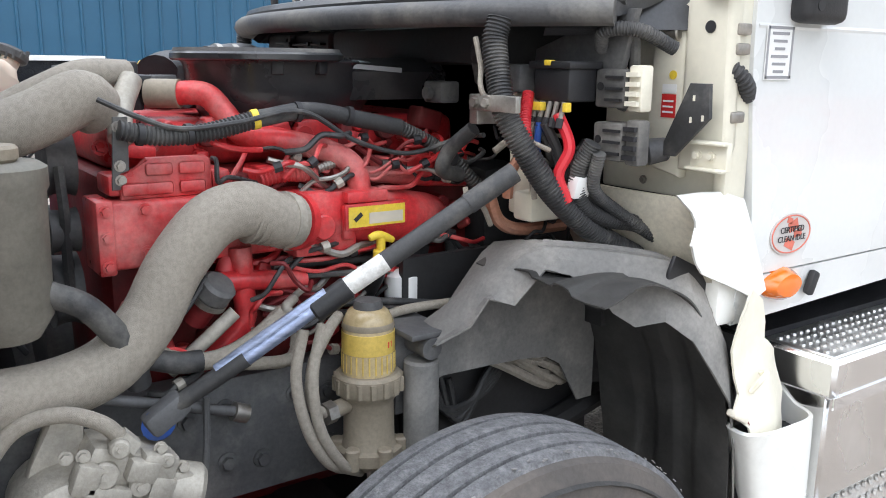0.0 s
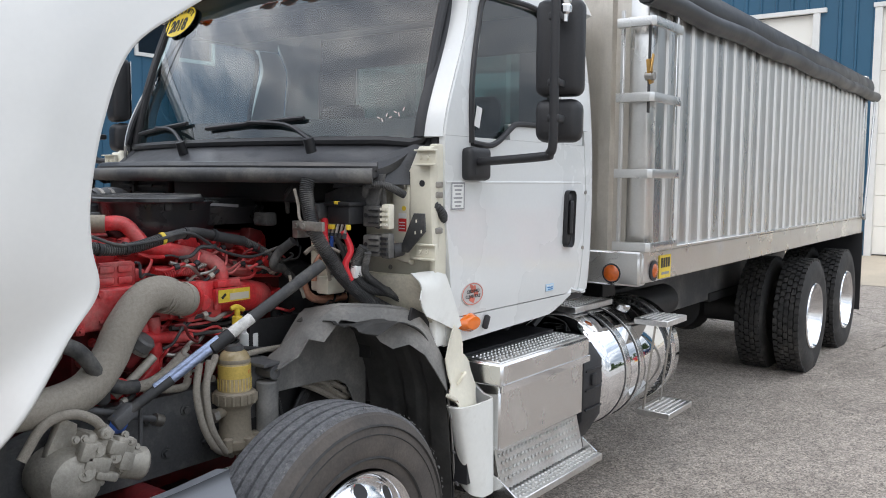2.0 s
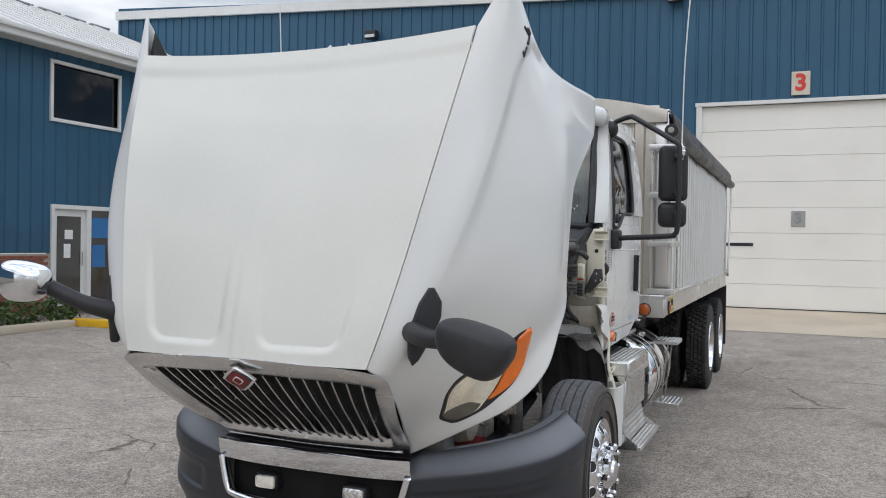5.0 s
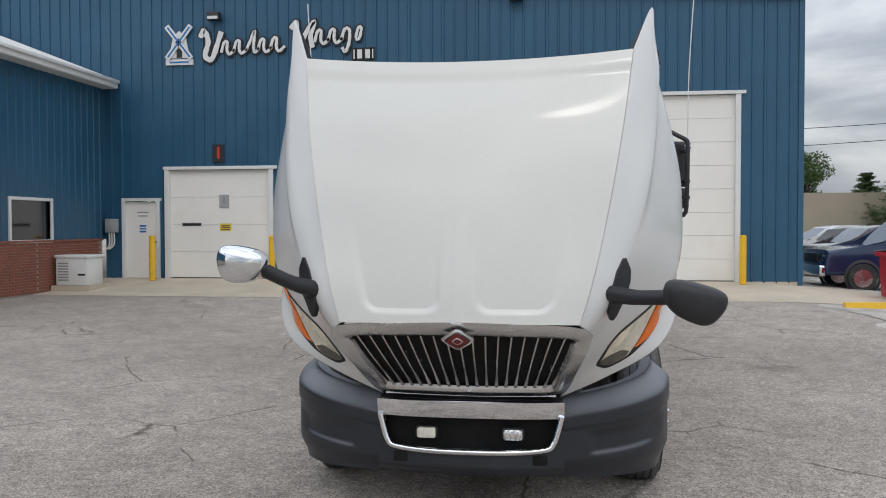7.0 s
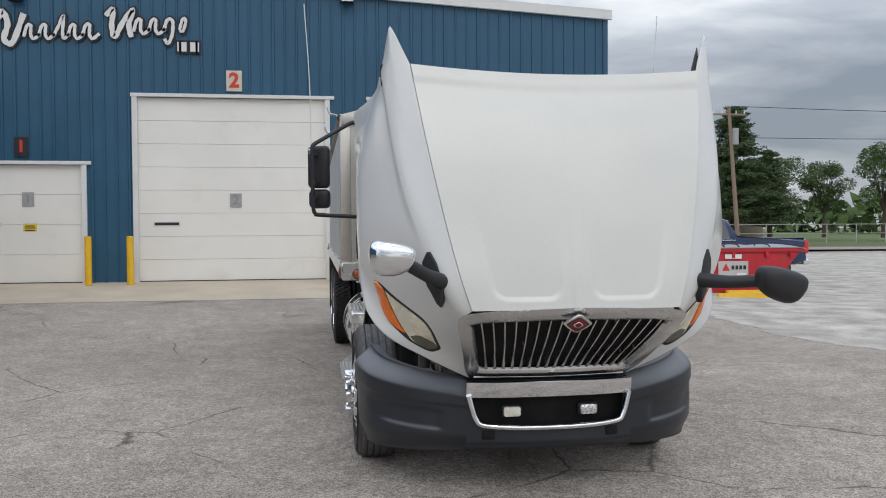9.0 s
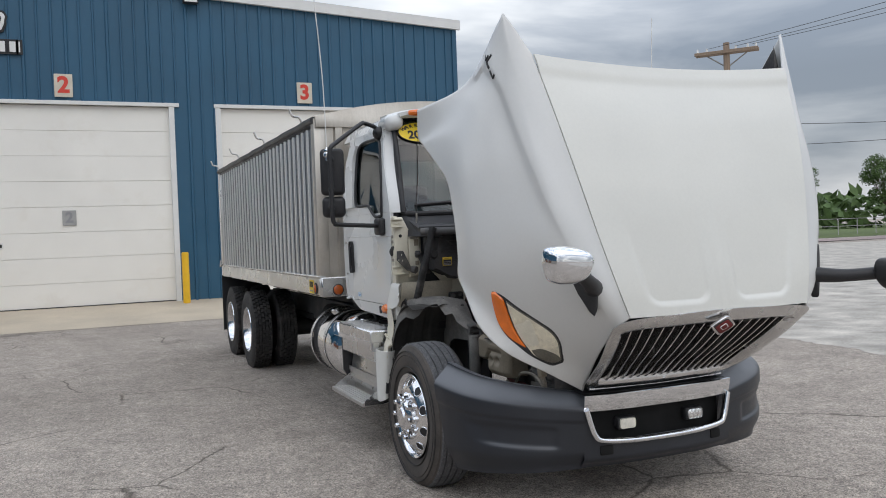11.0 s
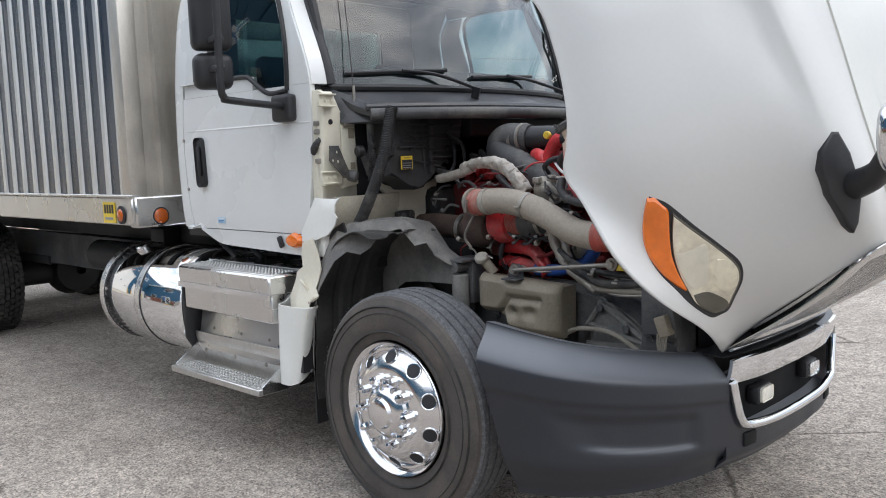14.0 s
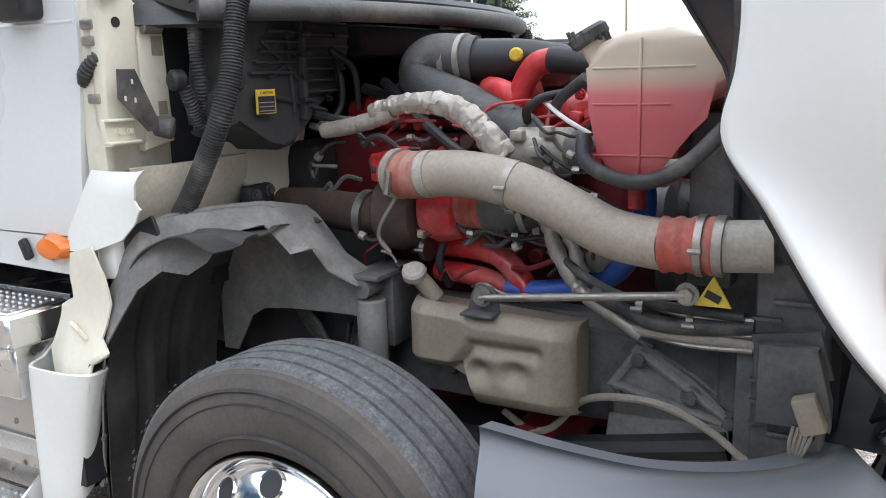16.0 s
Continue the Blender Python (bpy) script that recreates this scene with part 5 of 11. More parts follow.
def front_wheel(s):
    tyre = part("front_wheel", sx(lathe([(0.93, 0.305), (0.925, 0.36), (0.915, 0.44), (0.93, 0.492), (0.955, 0.512), (0.975, 0.518), (0.990, 0.521), (0.992, 0.508), (0.998, 0.508), (1.0, 0.522),
                                         (1.040, 0.523), (1.042, 0.510), (1.050, 0.510), (1.052, 0.523), (1.088, 0.523), (1.090, 0.510), (1.098, 0.510), (1.10, 0.522), (1.138, 0.521), (1.140, 0.508), (1.146, 0.508), (1.148, 0.520),
                                         (1.170, 0.516), (1.178, 0.506), (1.184, 0.500), (1.190, 0.498), (1.196, 0.485), (1.206, 0.470), (1.212, 0.44), (1.214, 0.40), (1.210, 0.36), (1.200, 0.33), (1.190, 0.305)], WC, 'X', 96, ring=True), s),
                [M_SIDEWALL, M_TREAD], truck, "worn black front tyre", 30)
    for v in tyre.data.vertices:
        r = Vector((v.co.y - WY, v.co.z - WZ))
        f = 0.5125 / 0.523 if r.length > 0.45 else 1.0
        v.co.y, v.co.z = WY + r.x * f, max(WZ + r.y * f, 0.003)
    for p in tyre.data.polygons:
        if 0.498 < (Vector((p.center.y - WY, p.center.z - WZ))).length and abs(p.center.x) < 1.185:
            p.material_index = 1
    # worn chips along the tread shoulder
    crumb = random.Random(7 if s > 0 else 9)
    bm = bmesh.new()
    for k in range(110):
        a = crumb.uniform(0, 2 * math.pi)
        r = 0.512 + crumb.uniform(-0.004, 0.001)
        c = Vector((1.172 + crumb.uniform(-0.008, 0.010), WY + math.cos(a) * r, WZ + math.sin(a) * r - (0.006 if crumb.random() < 0.3 else 0)))
        obox(c, (crumb.uniform(0.002, 0.005), crumb.uniform(0.004, 0.012), crumb.uniform(0.001, 0.002)), Matrix.Rotation(a + math.pi / 2 + crumb.uniform(-0.3, 0.3), 3, 'X'), bm=bm)
    tagged(part("shoulder_wear", sx(bm, s), M_CHIP, tyre), kind="stuff")
    for rr in (0.455, 0.425, 0.345):
        part("bead_ring", sx(lathe([(1.208, rr - 0.005), (1.2165, rr), (1.208, rr + 0.005)], WC, 'X', 64, ring=True), s), M_TYRE, tyre)
    rim = bmesh.new()
    lathe([(1.00, 0.0), (1.00, 0.280), (1.15, 0.284), (1.192, 0.290), (1.202, 0.299), (1.207, 0.296), (1.198, 0.280), (1.178, 0.268), (1.176, 0.260), (1.20, 0.235), (1.222, 0.205), (1.228, 0.178), (1.226, 0.120), (1.226, 0.0)], WC, 'X', 80, rim)
    rim = part("rim", sx(rim, s), M_RIM, tyre, "polished aluminium rim")
    for k in range(10):
        a = 2 * math.pi * (k + 0.5) / 10
        c = Vector((1.198, WY + math.cos(a) * 0.232, WZ + math.sin(a) * 0.232))
        nrm = Vector((0.80, math.cos(a) * 0.6, math.sin(a) * 0.6))
        part("hand_hole", sx(sweep([c - nrm * 0.03, c + nrm * 0.006], [0.030, 0.031], 16), s), M_INK, rim)
        part("hole_lip", sx(lathe_ring(c + nrm * 0.004, nrm, 0.033, 0.0035), s), M_CHROME, rim)
    part("hub", sx(lathe([(1.22, 0.118), (1.245, 0.116), (1.262, 0.10), (1.272, 0.085), (1.275, 0.070), (1.290, 0.062), (1.296, 0.045), (1.298, 0.0)], WC, 'X', 40), s), M_RIM, rim)
    for k in range(10):
        a = 2 * math.pi * k / 10
        c = Vector((1.226, WY + math.cos(a) * 0.143, WZ + math.sin(a) * 0.143))
        bm = cyl(c, c + Vector((0.012, 0, 0)), 0.026, seg=16)
        cyl(c + Vector((0.012, 0, 0)), c + Vector((0.050, 0, 0)), 0.0195, 0.019, 6, bm)
        sweep([c + Vector((0.050, 0, 0)), c + Vector((0.060, 0, 0)), c + Vector((0.066, 0, 0))], [0.019, 0.015, 0.004], 6, bm)
        part("nut_cover", sx(bm, s), M_CHROME, rim)


def lathe_ring(c, nrm, R, r):
    n = Vector(nrm).normalized()
    u = n.orthogonal().normalized()
    v = n.cross(u)
    pts = [Vector(c) + (u * math.cos(a) + v * math.sin(a)) * R for a in (2 * math.pi * k / 24 for k in range(25))]
    return sweep(pts, r, 6)


both(front_wheel)


def rear_wheel(s, y, outer):
    x1 = 1.245 if outer else 0.905
    x0 = x1 - 0.27
    prof = [(x0 + 0.02, 0.305), (x0, 0.40), (x0 + 0.012, 0.49), (x0 + 0.03, 0.515)]
    xs = x0 + 0.03
    for g in range(4):
        xs = x0 + 0.03 + (g + 1) * 0.042
        prof += [(xs - 0.006, 0.52), (xs - 0.004, 0.505), (xs + 0.004, 0.505), (xs + 0.006, 0.52)]
    prof += [(x1 - 0.03, 0.515), (x1 - 0.012, 0.49), (x1, 0.40), (x1 - 0.02, 0.305)]
    w = part("rear_wheel", sx(lathe(prof, (0, y, 0.52), 'X', 64, ring=True), s), M_TYRE, truck, "black lugged dual rear tyre")
    bm = bmesh.new()
    for k in range(48):
        a = 2 * math.pi * k / 48
        for j in range(5):
            xc = x0 + 0.045 + j * 0.045
            c = Vector((xc, y + math.cos(a + j * 0.05) * 0.519, 0.52 + math.sin(a + j * 0.05) * 0.519))
            obox(c, (0.037, 0.046, 0.034), Matrix.Rotation(a + j * 0.05 + math.pi / 2, 3, 'X'), bm=bm)
    tagged(part("lug_pattern", sx(bm, s), M_TYRE, w), kind="stuff")
    if outer:
        part("rim", sx(lathe([(x1 - 0.20, 0.0), (x1 - 0.20, 0.30), (x1 - 0.012, 0.308), (x1 - 0.002, 0.30), (x1 - 0.02, 0.285), (x1 - 0.16, 0.262), (x1 - 0.175, 0.22), (x1 - 0.185, 0.15), (x1 - 0.13, 0.115), (x1 - 0.09, 0.10), (x1 - 0.08, 0.0)], (0, y, 0.52), 'X', 56), s), M_RIM, w, "polished dished rim")
        for k in range(10):
            a = 2 * math.pi * k / 10
            c = Vector((x1 - 0.18, y + math.cos(a) * 0.165, 0.52 + math.sin(a) * 0.165))
            part("nut", sx(cyl(c, c + Vector((0.05, 0, 0)), 0.019, seg=6), s), M_CHROME, w)
            a += 0.31
            c = Vector((x1 - 0.185, y + math.cos(a) * 0.225, 0.52 + math.sin(a) * 0.225))
            part("hand_hole", sx(cyl(c, c + Vector((0.012, 0, 0)), 0.03, seg=14), s), M_INK, w)


for yy in (6.33, 7.72):
    for s in (1, -1):
        for o in (True, False):
            rear_wheel(s, yy, o)


# hood: lofted from six curves on each side, open on its front hinge
S0 = [(0.925, -1.345, 2.735), (0.870, -1.49, 2.36), (0.810, -1.595, 2.02), (0.745, -1.675, 1.70), (0.685, -1.735, 1.45), (0.625, -1.765, 1.26)]
S1 = [(1.030, -1.227, 2.985), (1.000, -1.40, 2.40), (0.965, -1.52, 2.02), (0.890, -1.62, 1.66), (0.780, -1.69, 1.38), (0.665, -1.70, 1.205)]
S2 = [(1.045, -1.20, 2.955), (1.055, -1.30, 2.42), (1.050, -1.40, 2.02), (0.99, -1.49, 1.64), (0.80, -1.515, 1.275), (0.640, -1.52, 1.075)]
S3 = [(1.090, -0.82, 2.665), (1.180, -0.98, 2.30), (1.215, -1.09, 1.92), (1.165, -1.165, 1.50), (0.885, -1.245, 1.115), (0.565, -1.275, 0.90)]
S4 = [(1.215, -0.31, 2.575), (1.225, -0.50, 2.29), (1.245, -0.80, 1.92), (1.215, -0.83, 1.50), (1.02, -1.16, 1.07), (0.53, -1.125, 0.765)]
S4E = [(1.215, -0.31, 2.575), (1.205, -0.285, 2.40), (1.215, -0.40, 2.325), (1.22, -0.62, 2.19), (1.225, -0.785, 2.07), (1.23, -0.865, 1.90), (1.23, -0.905, 1.72), (1.225, -0.903, 1.60), (1.22, -0.885, 1.49), (1.21, -0.955, 1.38), (1.18, -1.06, 1.20), (1.06, -1.15, 1.05), (0.80, -1.185, 0.905), (0.53, -1.125, 0.765)]


def along(curve, u):
    pts = curve
    n = len(pts) - 1
    q = [2 * Vector(pts[0]) - Vector(pts[1]), *[Vector(p) for p in pts], 2 * Vector(pts[-1]) - Vector(pts[-2])]
    f = min(max(u, 0.0), 0.99999) * n
    i = int(f)
    t = f - i
    a, b, c, d = q[i:i + 4]
    return 0.5 * (2 * b + (c - a) * t + (2 * a - 5 * b + 4 * c - d) * t * t + (3 * b - a - 3 * c + d) * t ** 3)


CREASE = [0.49, 0.465, 0.40, 0.345, 0.310, 0.284, 0.263, 0.248, 0.236, 0.226, 0.214, 0.204, 0.198, 0.194, 0.192, 0.19, 0.19, 0.19, 0.19, 0.19, 0.19]


def crease_v(u):
    """Where the pressed line of the flank runs, from the tip of the shell towards the grille."""
    f = min(max(u, 0.0), 0.9999) * 20
    i = int(f)
    return CREASE[i] + (CREASE[i + 1] - CREASE[i]) * (f - i)


def flank_v(u, w):
    """Spread the rows of the flank so that one of them follows the pressed line."""
    c = crease_v(u)
    v = c * w / 0.35 if w < 0.35 else c + (1 - c) * (w - 0.35) / 0.65
    return 0.0012 + 0.9988 * v


def hood_side(u, v):
    """The lofted flank with its sharp upper crease and the hollow below it."""
    p = flank_base(u, v)
    vc = crease_v(u)
    k = (1 - smooth(0.46, 0.66, u)) * smooth(0.0, 0.04, u)
    if k > 0.001 and abs(v - vc) < 0.22:
        d = v - vc
        n = (flank_base(u + 0.01, v) - flank_base(u - 0.01, v)).cross(flank_base(u, v + 0.01) - flank_base(u, max(v - 0.01, 0))).normalized()
        n = -n if n.y > 0 else n
        rise = 0.010 * smooth(-0.16, 0.0, d) if d < 0 else 0.010 - 0.020 * smooth(-0.02, 0.05, d) + 0.010 * smooth(0.05, 0.21, d)
        p = p + n * rise * k
    return p


def flank_base(u, v):
    """u from the raised rear edge to the grille, v from the seam to the wheel-arch edge."""
    cs = [along(c, u) for c in (S0, S1, S2, S3)] + [along(S4E, u)]
    ts = (0.0, 0.18, 0.32, 0.66, 1.0)
    for i in range(4):
        if v <= ts[i + 1] + 1e-9:
            break
    p0 = cs[i - 1] if i > 0 else 2 * cs[0] - cs[1]
    p1, p2 = cs[i], cs[i + 1]
    p3 = cs[i + 2] if i < 3 else 2 * cs[4] - cs[3]
    if i == 0:
        p0 = p1 + (p1 - p2) * 0.6
    h = ts[i + 1] - ts[i]
    t = (v - ts[i]) / h
    m1 = (p2 - p0) / ((ts[i + 1] - ts[i - 1]) if i > 0 else 2 * h) * h
    m2 = (p3 - p1) / ((ts[i + 2] - ts[i]) if i < 3 else 2 * h) * h
    if i == 1:
        m1 *= 0.6
    t2, t3 = t * t, t * t * t
    return p1 * (2 * t3 - 3 * t2 + 1) + m1 * (t3 - 2 * t2 + t) + p2 * (-2 * t3 + 3 * t2) + m2 * (t3 - t2)


def hood_top(u, v):
    a = along(S0, u)
    x = a.x * (2 * v - 1)
    q = 2 * v - 1
    p = Vector((x, a.y - 0.025 * (1 - q * q) * smooth(0, 0.2, u), a.z - 0.045 * (1 - q * q) * (1 - u)))
    # raised lip along the rear edge, sunk fields and centre crease near the grille
    p.y -= 0.012 * (1 - smooth(0.03, 0.07, u))
    ax = abs(x)
    side = 0.515 + (a.z - 1.36) * 0.22
    rad = 0.095
    qx, qz = max(0.08 + rad - ax, ax - side + rad), 1.305 + rad - a.z
    d = math.hypot(max(qx, 0), max(qz, 0)) + min(max(qx, qz), 0) - rad
    field = (1 - smooth(-0.036, 0.0, d)) * (1 - smooth(1.40, 1.85, a.z))
    p.y += 0.014 * field
    p.y -= 0.006 * (1 - smooth(0.010, 0.045, ax)) * (1 - smooth(1.5, 2.1, a.z))
    return p


hood = part("hood", grid(hood_top, 150, 110, thick=-0.012), M_HOODTOP, truck, "white fibreglass hood tilted forward")
M_INNER = mat("dark_hood_inner", (0.06, 0.06, 0.062), 0.8, var=0.2, scale=5, dust=(0.2, 0.19, 0.17), dust_amt=0.4)


def hood_flank(s):
    bm = sx(grid(lambda u, v: hood_side(u, flank_v(u, v)), 120, 80, thick=0.0), s)
    bmesh.ops.recalc_face_normals(bm, faces=bm.faces[:])
    ob = part("hood_flank", bm, [M_WHITE, M_INNER], hood)
    md = ob.modifiers.new("shell", 'SOLIDIFY')
    md.thickness, md.offset, md.material_offset, md.use_rim = 0.014, 0, 0, True
    # dark liner behind the shell
    bm = sx(grid(lambda u, v: hood_side(0.02 + 0.96 * u, 0.03 + 0.94 * v) * 1.0 + Vector((-0.035, 0.035, -0.012)), 40, 24), s)
    part("inner_panel", bm, M_INNER, hood, "dusty dark inner panel")


both(hood_flank)
# inner wheel-well panels that ride on the tilted hood
LINE_IN = [(0.905, -0.875, 1.50), (0.90, -0.84, 1.57), (0.90, -0.80, 1.65), (0.90, -0.735, 1.75), (0.90, -0.758, 1.81), (0.90, -0.785, 1.95), (0.90, -0.80, 2.05)]
LINE_OUT = [(1.19, -0.915, 1.50), (1.19, -0.925, 1.57), (1.195, -0.93, 1.65), (1.20, -0.93, 1.75), (1.20, -0.915, 1.81), (1.20, -0.875, 1.95), (1.195, -0.83, 2.05)]


def well_panel(s):
    def f(u, v):
        a, b = (along(c, u) for c in (LINE_IN, LINE_OUT))
        return a.lerp(b, v) + Vector((0, 0.006 * abs(math.sin(u * 14)), 0))
    w = part("well_panel", sx(grid(f, 40, 8, thick=0.006), s), M_BLACK, hood, "black ribbed inner panel of the hood")
    part("panel_flange", sx(sweep([f(i / 30, 0) for i in range(31)], 0.007, 6), s), M_BLACK, w)
    part("panel_web", sx(grid(lambda u, v: f(u, 0) + Vector((0.0, -0.16 * v, 0.0)), 30, 3, thick=0.006), s), M_BLACK, w)


both(well_panel)
part("inner_panel", grid(lambda u, v: hood_top(0.02 + 0.96 * u, 0.02 + 0.96 * v) + Vector((0, 0.05, 0)), 20, 20, thick=0.005), M_INNER, hood)


def patch(poly, lift, dome, s, n=10):
    """A raised polygon in the hood side's own u, v coordinates."""
    c = Vector((sum(p[0] for p in poly) / len(poly), sum(p[1] for p in poly) / len(poly)))
    bm = bmesh.new()
    ring_prev = None
    m = len(poly)
    pts2 = []
    sp = spline([(p[0], p[1], 0) for p in poly] + [(poly[0][0], poly[0][1], 0)], 5)[:-1]
    m = len(sp)
    for k in range(n + 1):
        f = 1 - k / n
        ring = []
        for q in sp:
            uu, vv = c.x + (q.x - c.x) * f, c.y + (q.y - c.y) * f
            p = hood_side(uu, vv)
            du = hood_side(min(uu + 0.01, 1), vv) - hood_side(uu - 0.01, vv)
            dv = hood_side(uu, min(vv + 0.01, 1)) - hood_side(uu, vv - 0.01)
            nn = du.cross(dv).normalized()
            if nn.y > 0:
                nn = -nn
            e = lift + dome * (1 - f * f) if k else -0.004
            if k == 1:
                e = lift
            ring.append(bm.verts.new(p + nn * e))
        if ring_prev:
            for i in range(m):
                bm.faces.new((ring_prev[i], ring_prev[(i + 1) % m], ring[(i + 1) % m], ring[i]))
        ring_prev = ring
        if k == n - 1:
            break
    bm.faces.new(ring_prev)
    return sx(bm, s)


HEAD = [(0.629, 0.682), (0.636, 0.655), (0.650, 0.627), (0.696, 0.582), (0.742, 0.540), (0.795, 0.505), (0.840, 0.530), (0.880, 0.605), (0.914, 0.695), (0.918, 0.779), (0.914, 0.868), (0.879, 0.882), (0.829, 0.868), (0.784, 0.870), (0.732, 0.840), (0.671, 0.750)]
HEAD_AMBER = [(0.638, 0.690), (0.640, 0.664), (0.652, 0.648), (0.666, 0.642), (0.705, 0.686), (0.748, 0.738), (0.791, 0.777), (0.832, 0.812), (0.814, 0.845), (0.786, 0.858), (0.740, 0.838), (0.682, 0.760)]
HEAD_CLEAR = [(0.661, 0.634), (0.698, 0.595), (0.742, 0.553), (0.795, 0.520), (0.834, 0.540), (0.872, 0.614), (0.902, 0.695), (0.902, 0.814), (0.871, 0.850), (0.833, 0.815), (0.790, 0.782), (0.747, 0.742), (0.704, 0.690)]
BOWL_A = [(0.738, 0.722), (0.733, 0.655), (0.728, 0.590), (0.748, 0.595), (0.788, 0.645), (0.812, 0.680), (0.820, 0.775), (0.782, 0.765)]
BOWL_B = [(0.760, 0.585), (0.775, 0.545), (0.808, 0.545), (0.846, 0.590), (0.862, 0.642), (0.836, 0.655), (0.807, 0.655)]
BOWL_C = [(0.833, 0.800), (0.825, 0.710), (0.845, 0.668), (0.876, 0.655), (0.895, 0.700), (0.893, 0.805), (0.868, 0.838)]
M_HAZE = mat("hazed_reflector", (0.93, 0.89, 0.78), 0.25, 0.0, coat=0.5, var=0.22, scale=9, dust=(0.84, 0.80, 0.68), dust_amt=0.25, dust_scale=12)
M_REFLECTOR = mat("bright_reflector", (0.92, 0.90, 0.83), 0.25, 0.0, var=0.10, scale=14, bump=0.2, bscale=60)
M_FOGGLASS = mat("fluted_fog_glass", (0.78, 0.78, 0.77), 0.12, 0.8, coat=0.8, var=0.5, scale=60, bump=0.8, bscale=70)
M_LAMPDARK = mat("dark_lamp_housing", (0.12, 0.115, 0.10), 0.4, var=0.3, scale=10)


def headlamp(s):
    def grown(poly, f):
        return [((u - 0.78) * f + 0.78, (v - 0.70) * f + 0.70) for u, v in poly]
    lamp = part("headlamp", patch(grown(HEAD, 1.0), 0.0105, 0.0, s), M_INK, hood, "hazed headlamp with an amber corner lens")
    part("housing", patch(grown(HEAD_CLEAR, 1.01), 0.0125, 0.0, s), M_LAMPDARK, lamp)
    part("reflector", patch(grown(HEAD_CLEAR, 0.97), 0.0140, 0.001, s), M_HAZE, lamp)
    for poly, m_ in ((BOWL_A, M_REFLECTOR), (BOWL_B, M_HAZE), (BOWL_C, M_LAMPDARK)):
        part("reflector_bowl", patch(poly, 0.0165, 0.004, s), m_, lamp)
    lens = part("lens", patch(grown(HEAD_CLEAR, 1.01), 0.0185, 0.014, s), M_LAMPGLASS, lamp)
    face_out(lens, Vector((s, -1, 0)))
    lens.visible_shadow = False
    part("amber_lens", patch(HEAD_AMBER, 0.0185, 0.008, s), M_ORANGE, lamp, "amber corner lens")


both(headlamp)


# grille
def grille_pt(q, w):
    """q across from -1 to 1, w from top to bottom."""
    top, bot = Vector((0.655 * q, -1.735 + 0.03 * abs(q) ** 3, 1.218 - 0.012 * abs(q) ** 4)), Vector((0.525 * q, -1.15 + 0.03 * q * q, 0.775))
    p = top.lerp(bot, w)
    p.y -= 0.035 * math.sin(math.pi * w)
    return p


def grille_band(t, w):
    """The chrome surround: t runs round it, w from its outer to its inner edge."""
    outer = [(-0.99, -0.07), (-0.5, -0.10), (0, -0.115), (0.5, -0.10), (0.99, -0.07), (1.07, 0.10), (1.06, 0.5), (1.04, 0.9), (0.90, 1.03), (0.45, 1.05), (0, 1.06), (-0.45, 1.05), (-0.90, 1.03), (-1.04, 0.9), (-1.06, 0.5), (-1.07, 0.10)]
    inner = [(-0.90, 0.095), (-0.46, 0.085), (0, 0.075), (0.46, 0.085), (0.90, 0.095), (0.925, 0.19), (0.91, 0.5), (0.89, 0.76), (0.83, 0.845), (0.41, 0.865), (0, 0.875), (-0.41, 0.865), (-0.83, 0.845), (-0.89, 0.76), (-0.91, 0.5), (-0.925, 0.19)]
    def at(c, t):
        f = (t % 1.0) * 16
        i = int(f)
        f -= i
        a, b, cc, d = (Vector(c[(i + k) % 16]) for k in (-1, 0, 1, 2))
        return 0.5 * (2 * b + (cc - a) * f + (2 * a - 5 * b + 4 * cc - d) * f * f + (3 * b - a - 3 * cc + d) * f ** 3)
    q = at(outer, t).lerp(at(inner, t), w)
    side = smooth(0.08, 0.3, q.y)
    rim = 1 - smooth(-0.13, 0.02, q.y)
    return grille_pt(q.x, q.y) + Vector((0, -0.012 * rim, 0.010 * rim)) + Vector((0, -0.004 * side - 0.012 * math.sin(math.pi * min(w * 1.1, 1)) + 0.030 * smooth(0.75, 1.0, w) - 0.004 + 0.001 * (1 - smooth(0.0, 0.25, w)), -0.006 - 0.004 * side + 0.012 * smooth(0.75, 1.0, w)))


# backing sheet whose near-black stands in for the shade behind the bars
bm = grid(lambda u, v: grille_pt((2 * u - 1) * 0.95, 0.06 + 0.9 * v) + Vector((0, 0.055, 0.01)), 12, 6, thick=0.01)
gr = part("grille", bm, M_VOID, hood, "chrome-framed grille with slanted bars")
for k in range(4):
    part("frame_bar", grid(lambda u, v: grille_band((k + u) / 4, v), 40, 8, thick=0.004), M_DULLCHROME, gr, sharp=60)
for k in range(17):
    q = -0.86 + 1.72 * k / 16
    bm = bmesh.new()
    prev = None
    for j in range(15):
        w = 0.07 + 0.79 * j / 14
        p = grille_pt(q * (1.0 - 0.06 * j / 14), w) + Vector((0, 0.016 - 0.02 * smooth(0.7, 1.0, j / 14), 0.004))
        wd = 0.0045 + 0.005 * smooth(0.65, 1.0, j / 14)
        ring = [bm.verts.new(p + Vector(o)) for o in ((-wd, -0.014, -0.007), (wd, -0.014, -0.007), (wd + 0.001, 0.022, 0.016), (-wd - 0.001, 0.022, 0.016))]
        if prev:
            for i in range(4):
                bm.faces.new((prev[i], prev[(i + 1) % 4], ring[(i + 1) % 4], ring[i]))
        prev = ring
    part("grille_bar", bm, M_DULLCHROME, gr)
lip = [grille_pt(q, 1.0 + 0.02 * (1 - abs(q))) + Vector((0, -0.030, -0.002)) for q in (-0.96, -0.9, -0.6, -0.3, 0, 0.3, 0.6, 0.9, 0.96)]
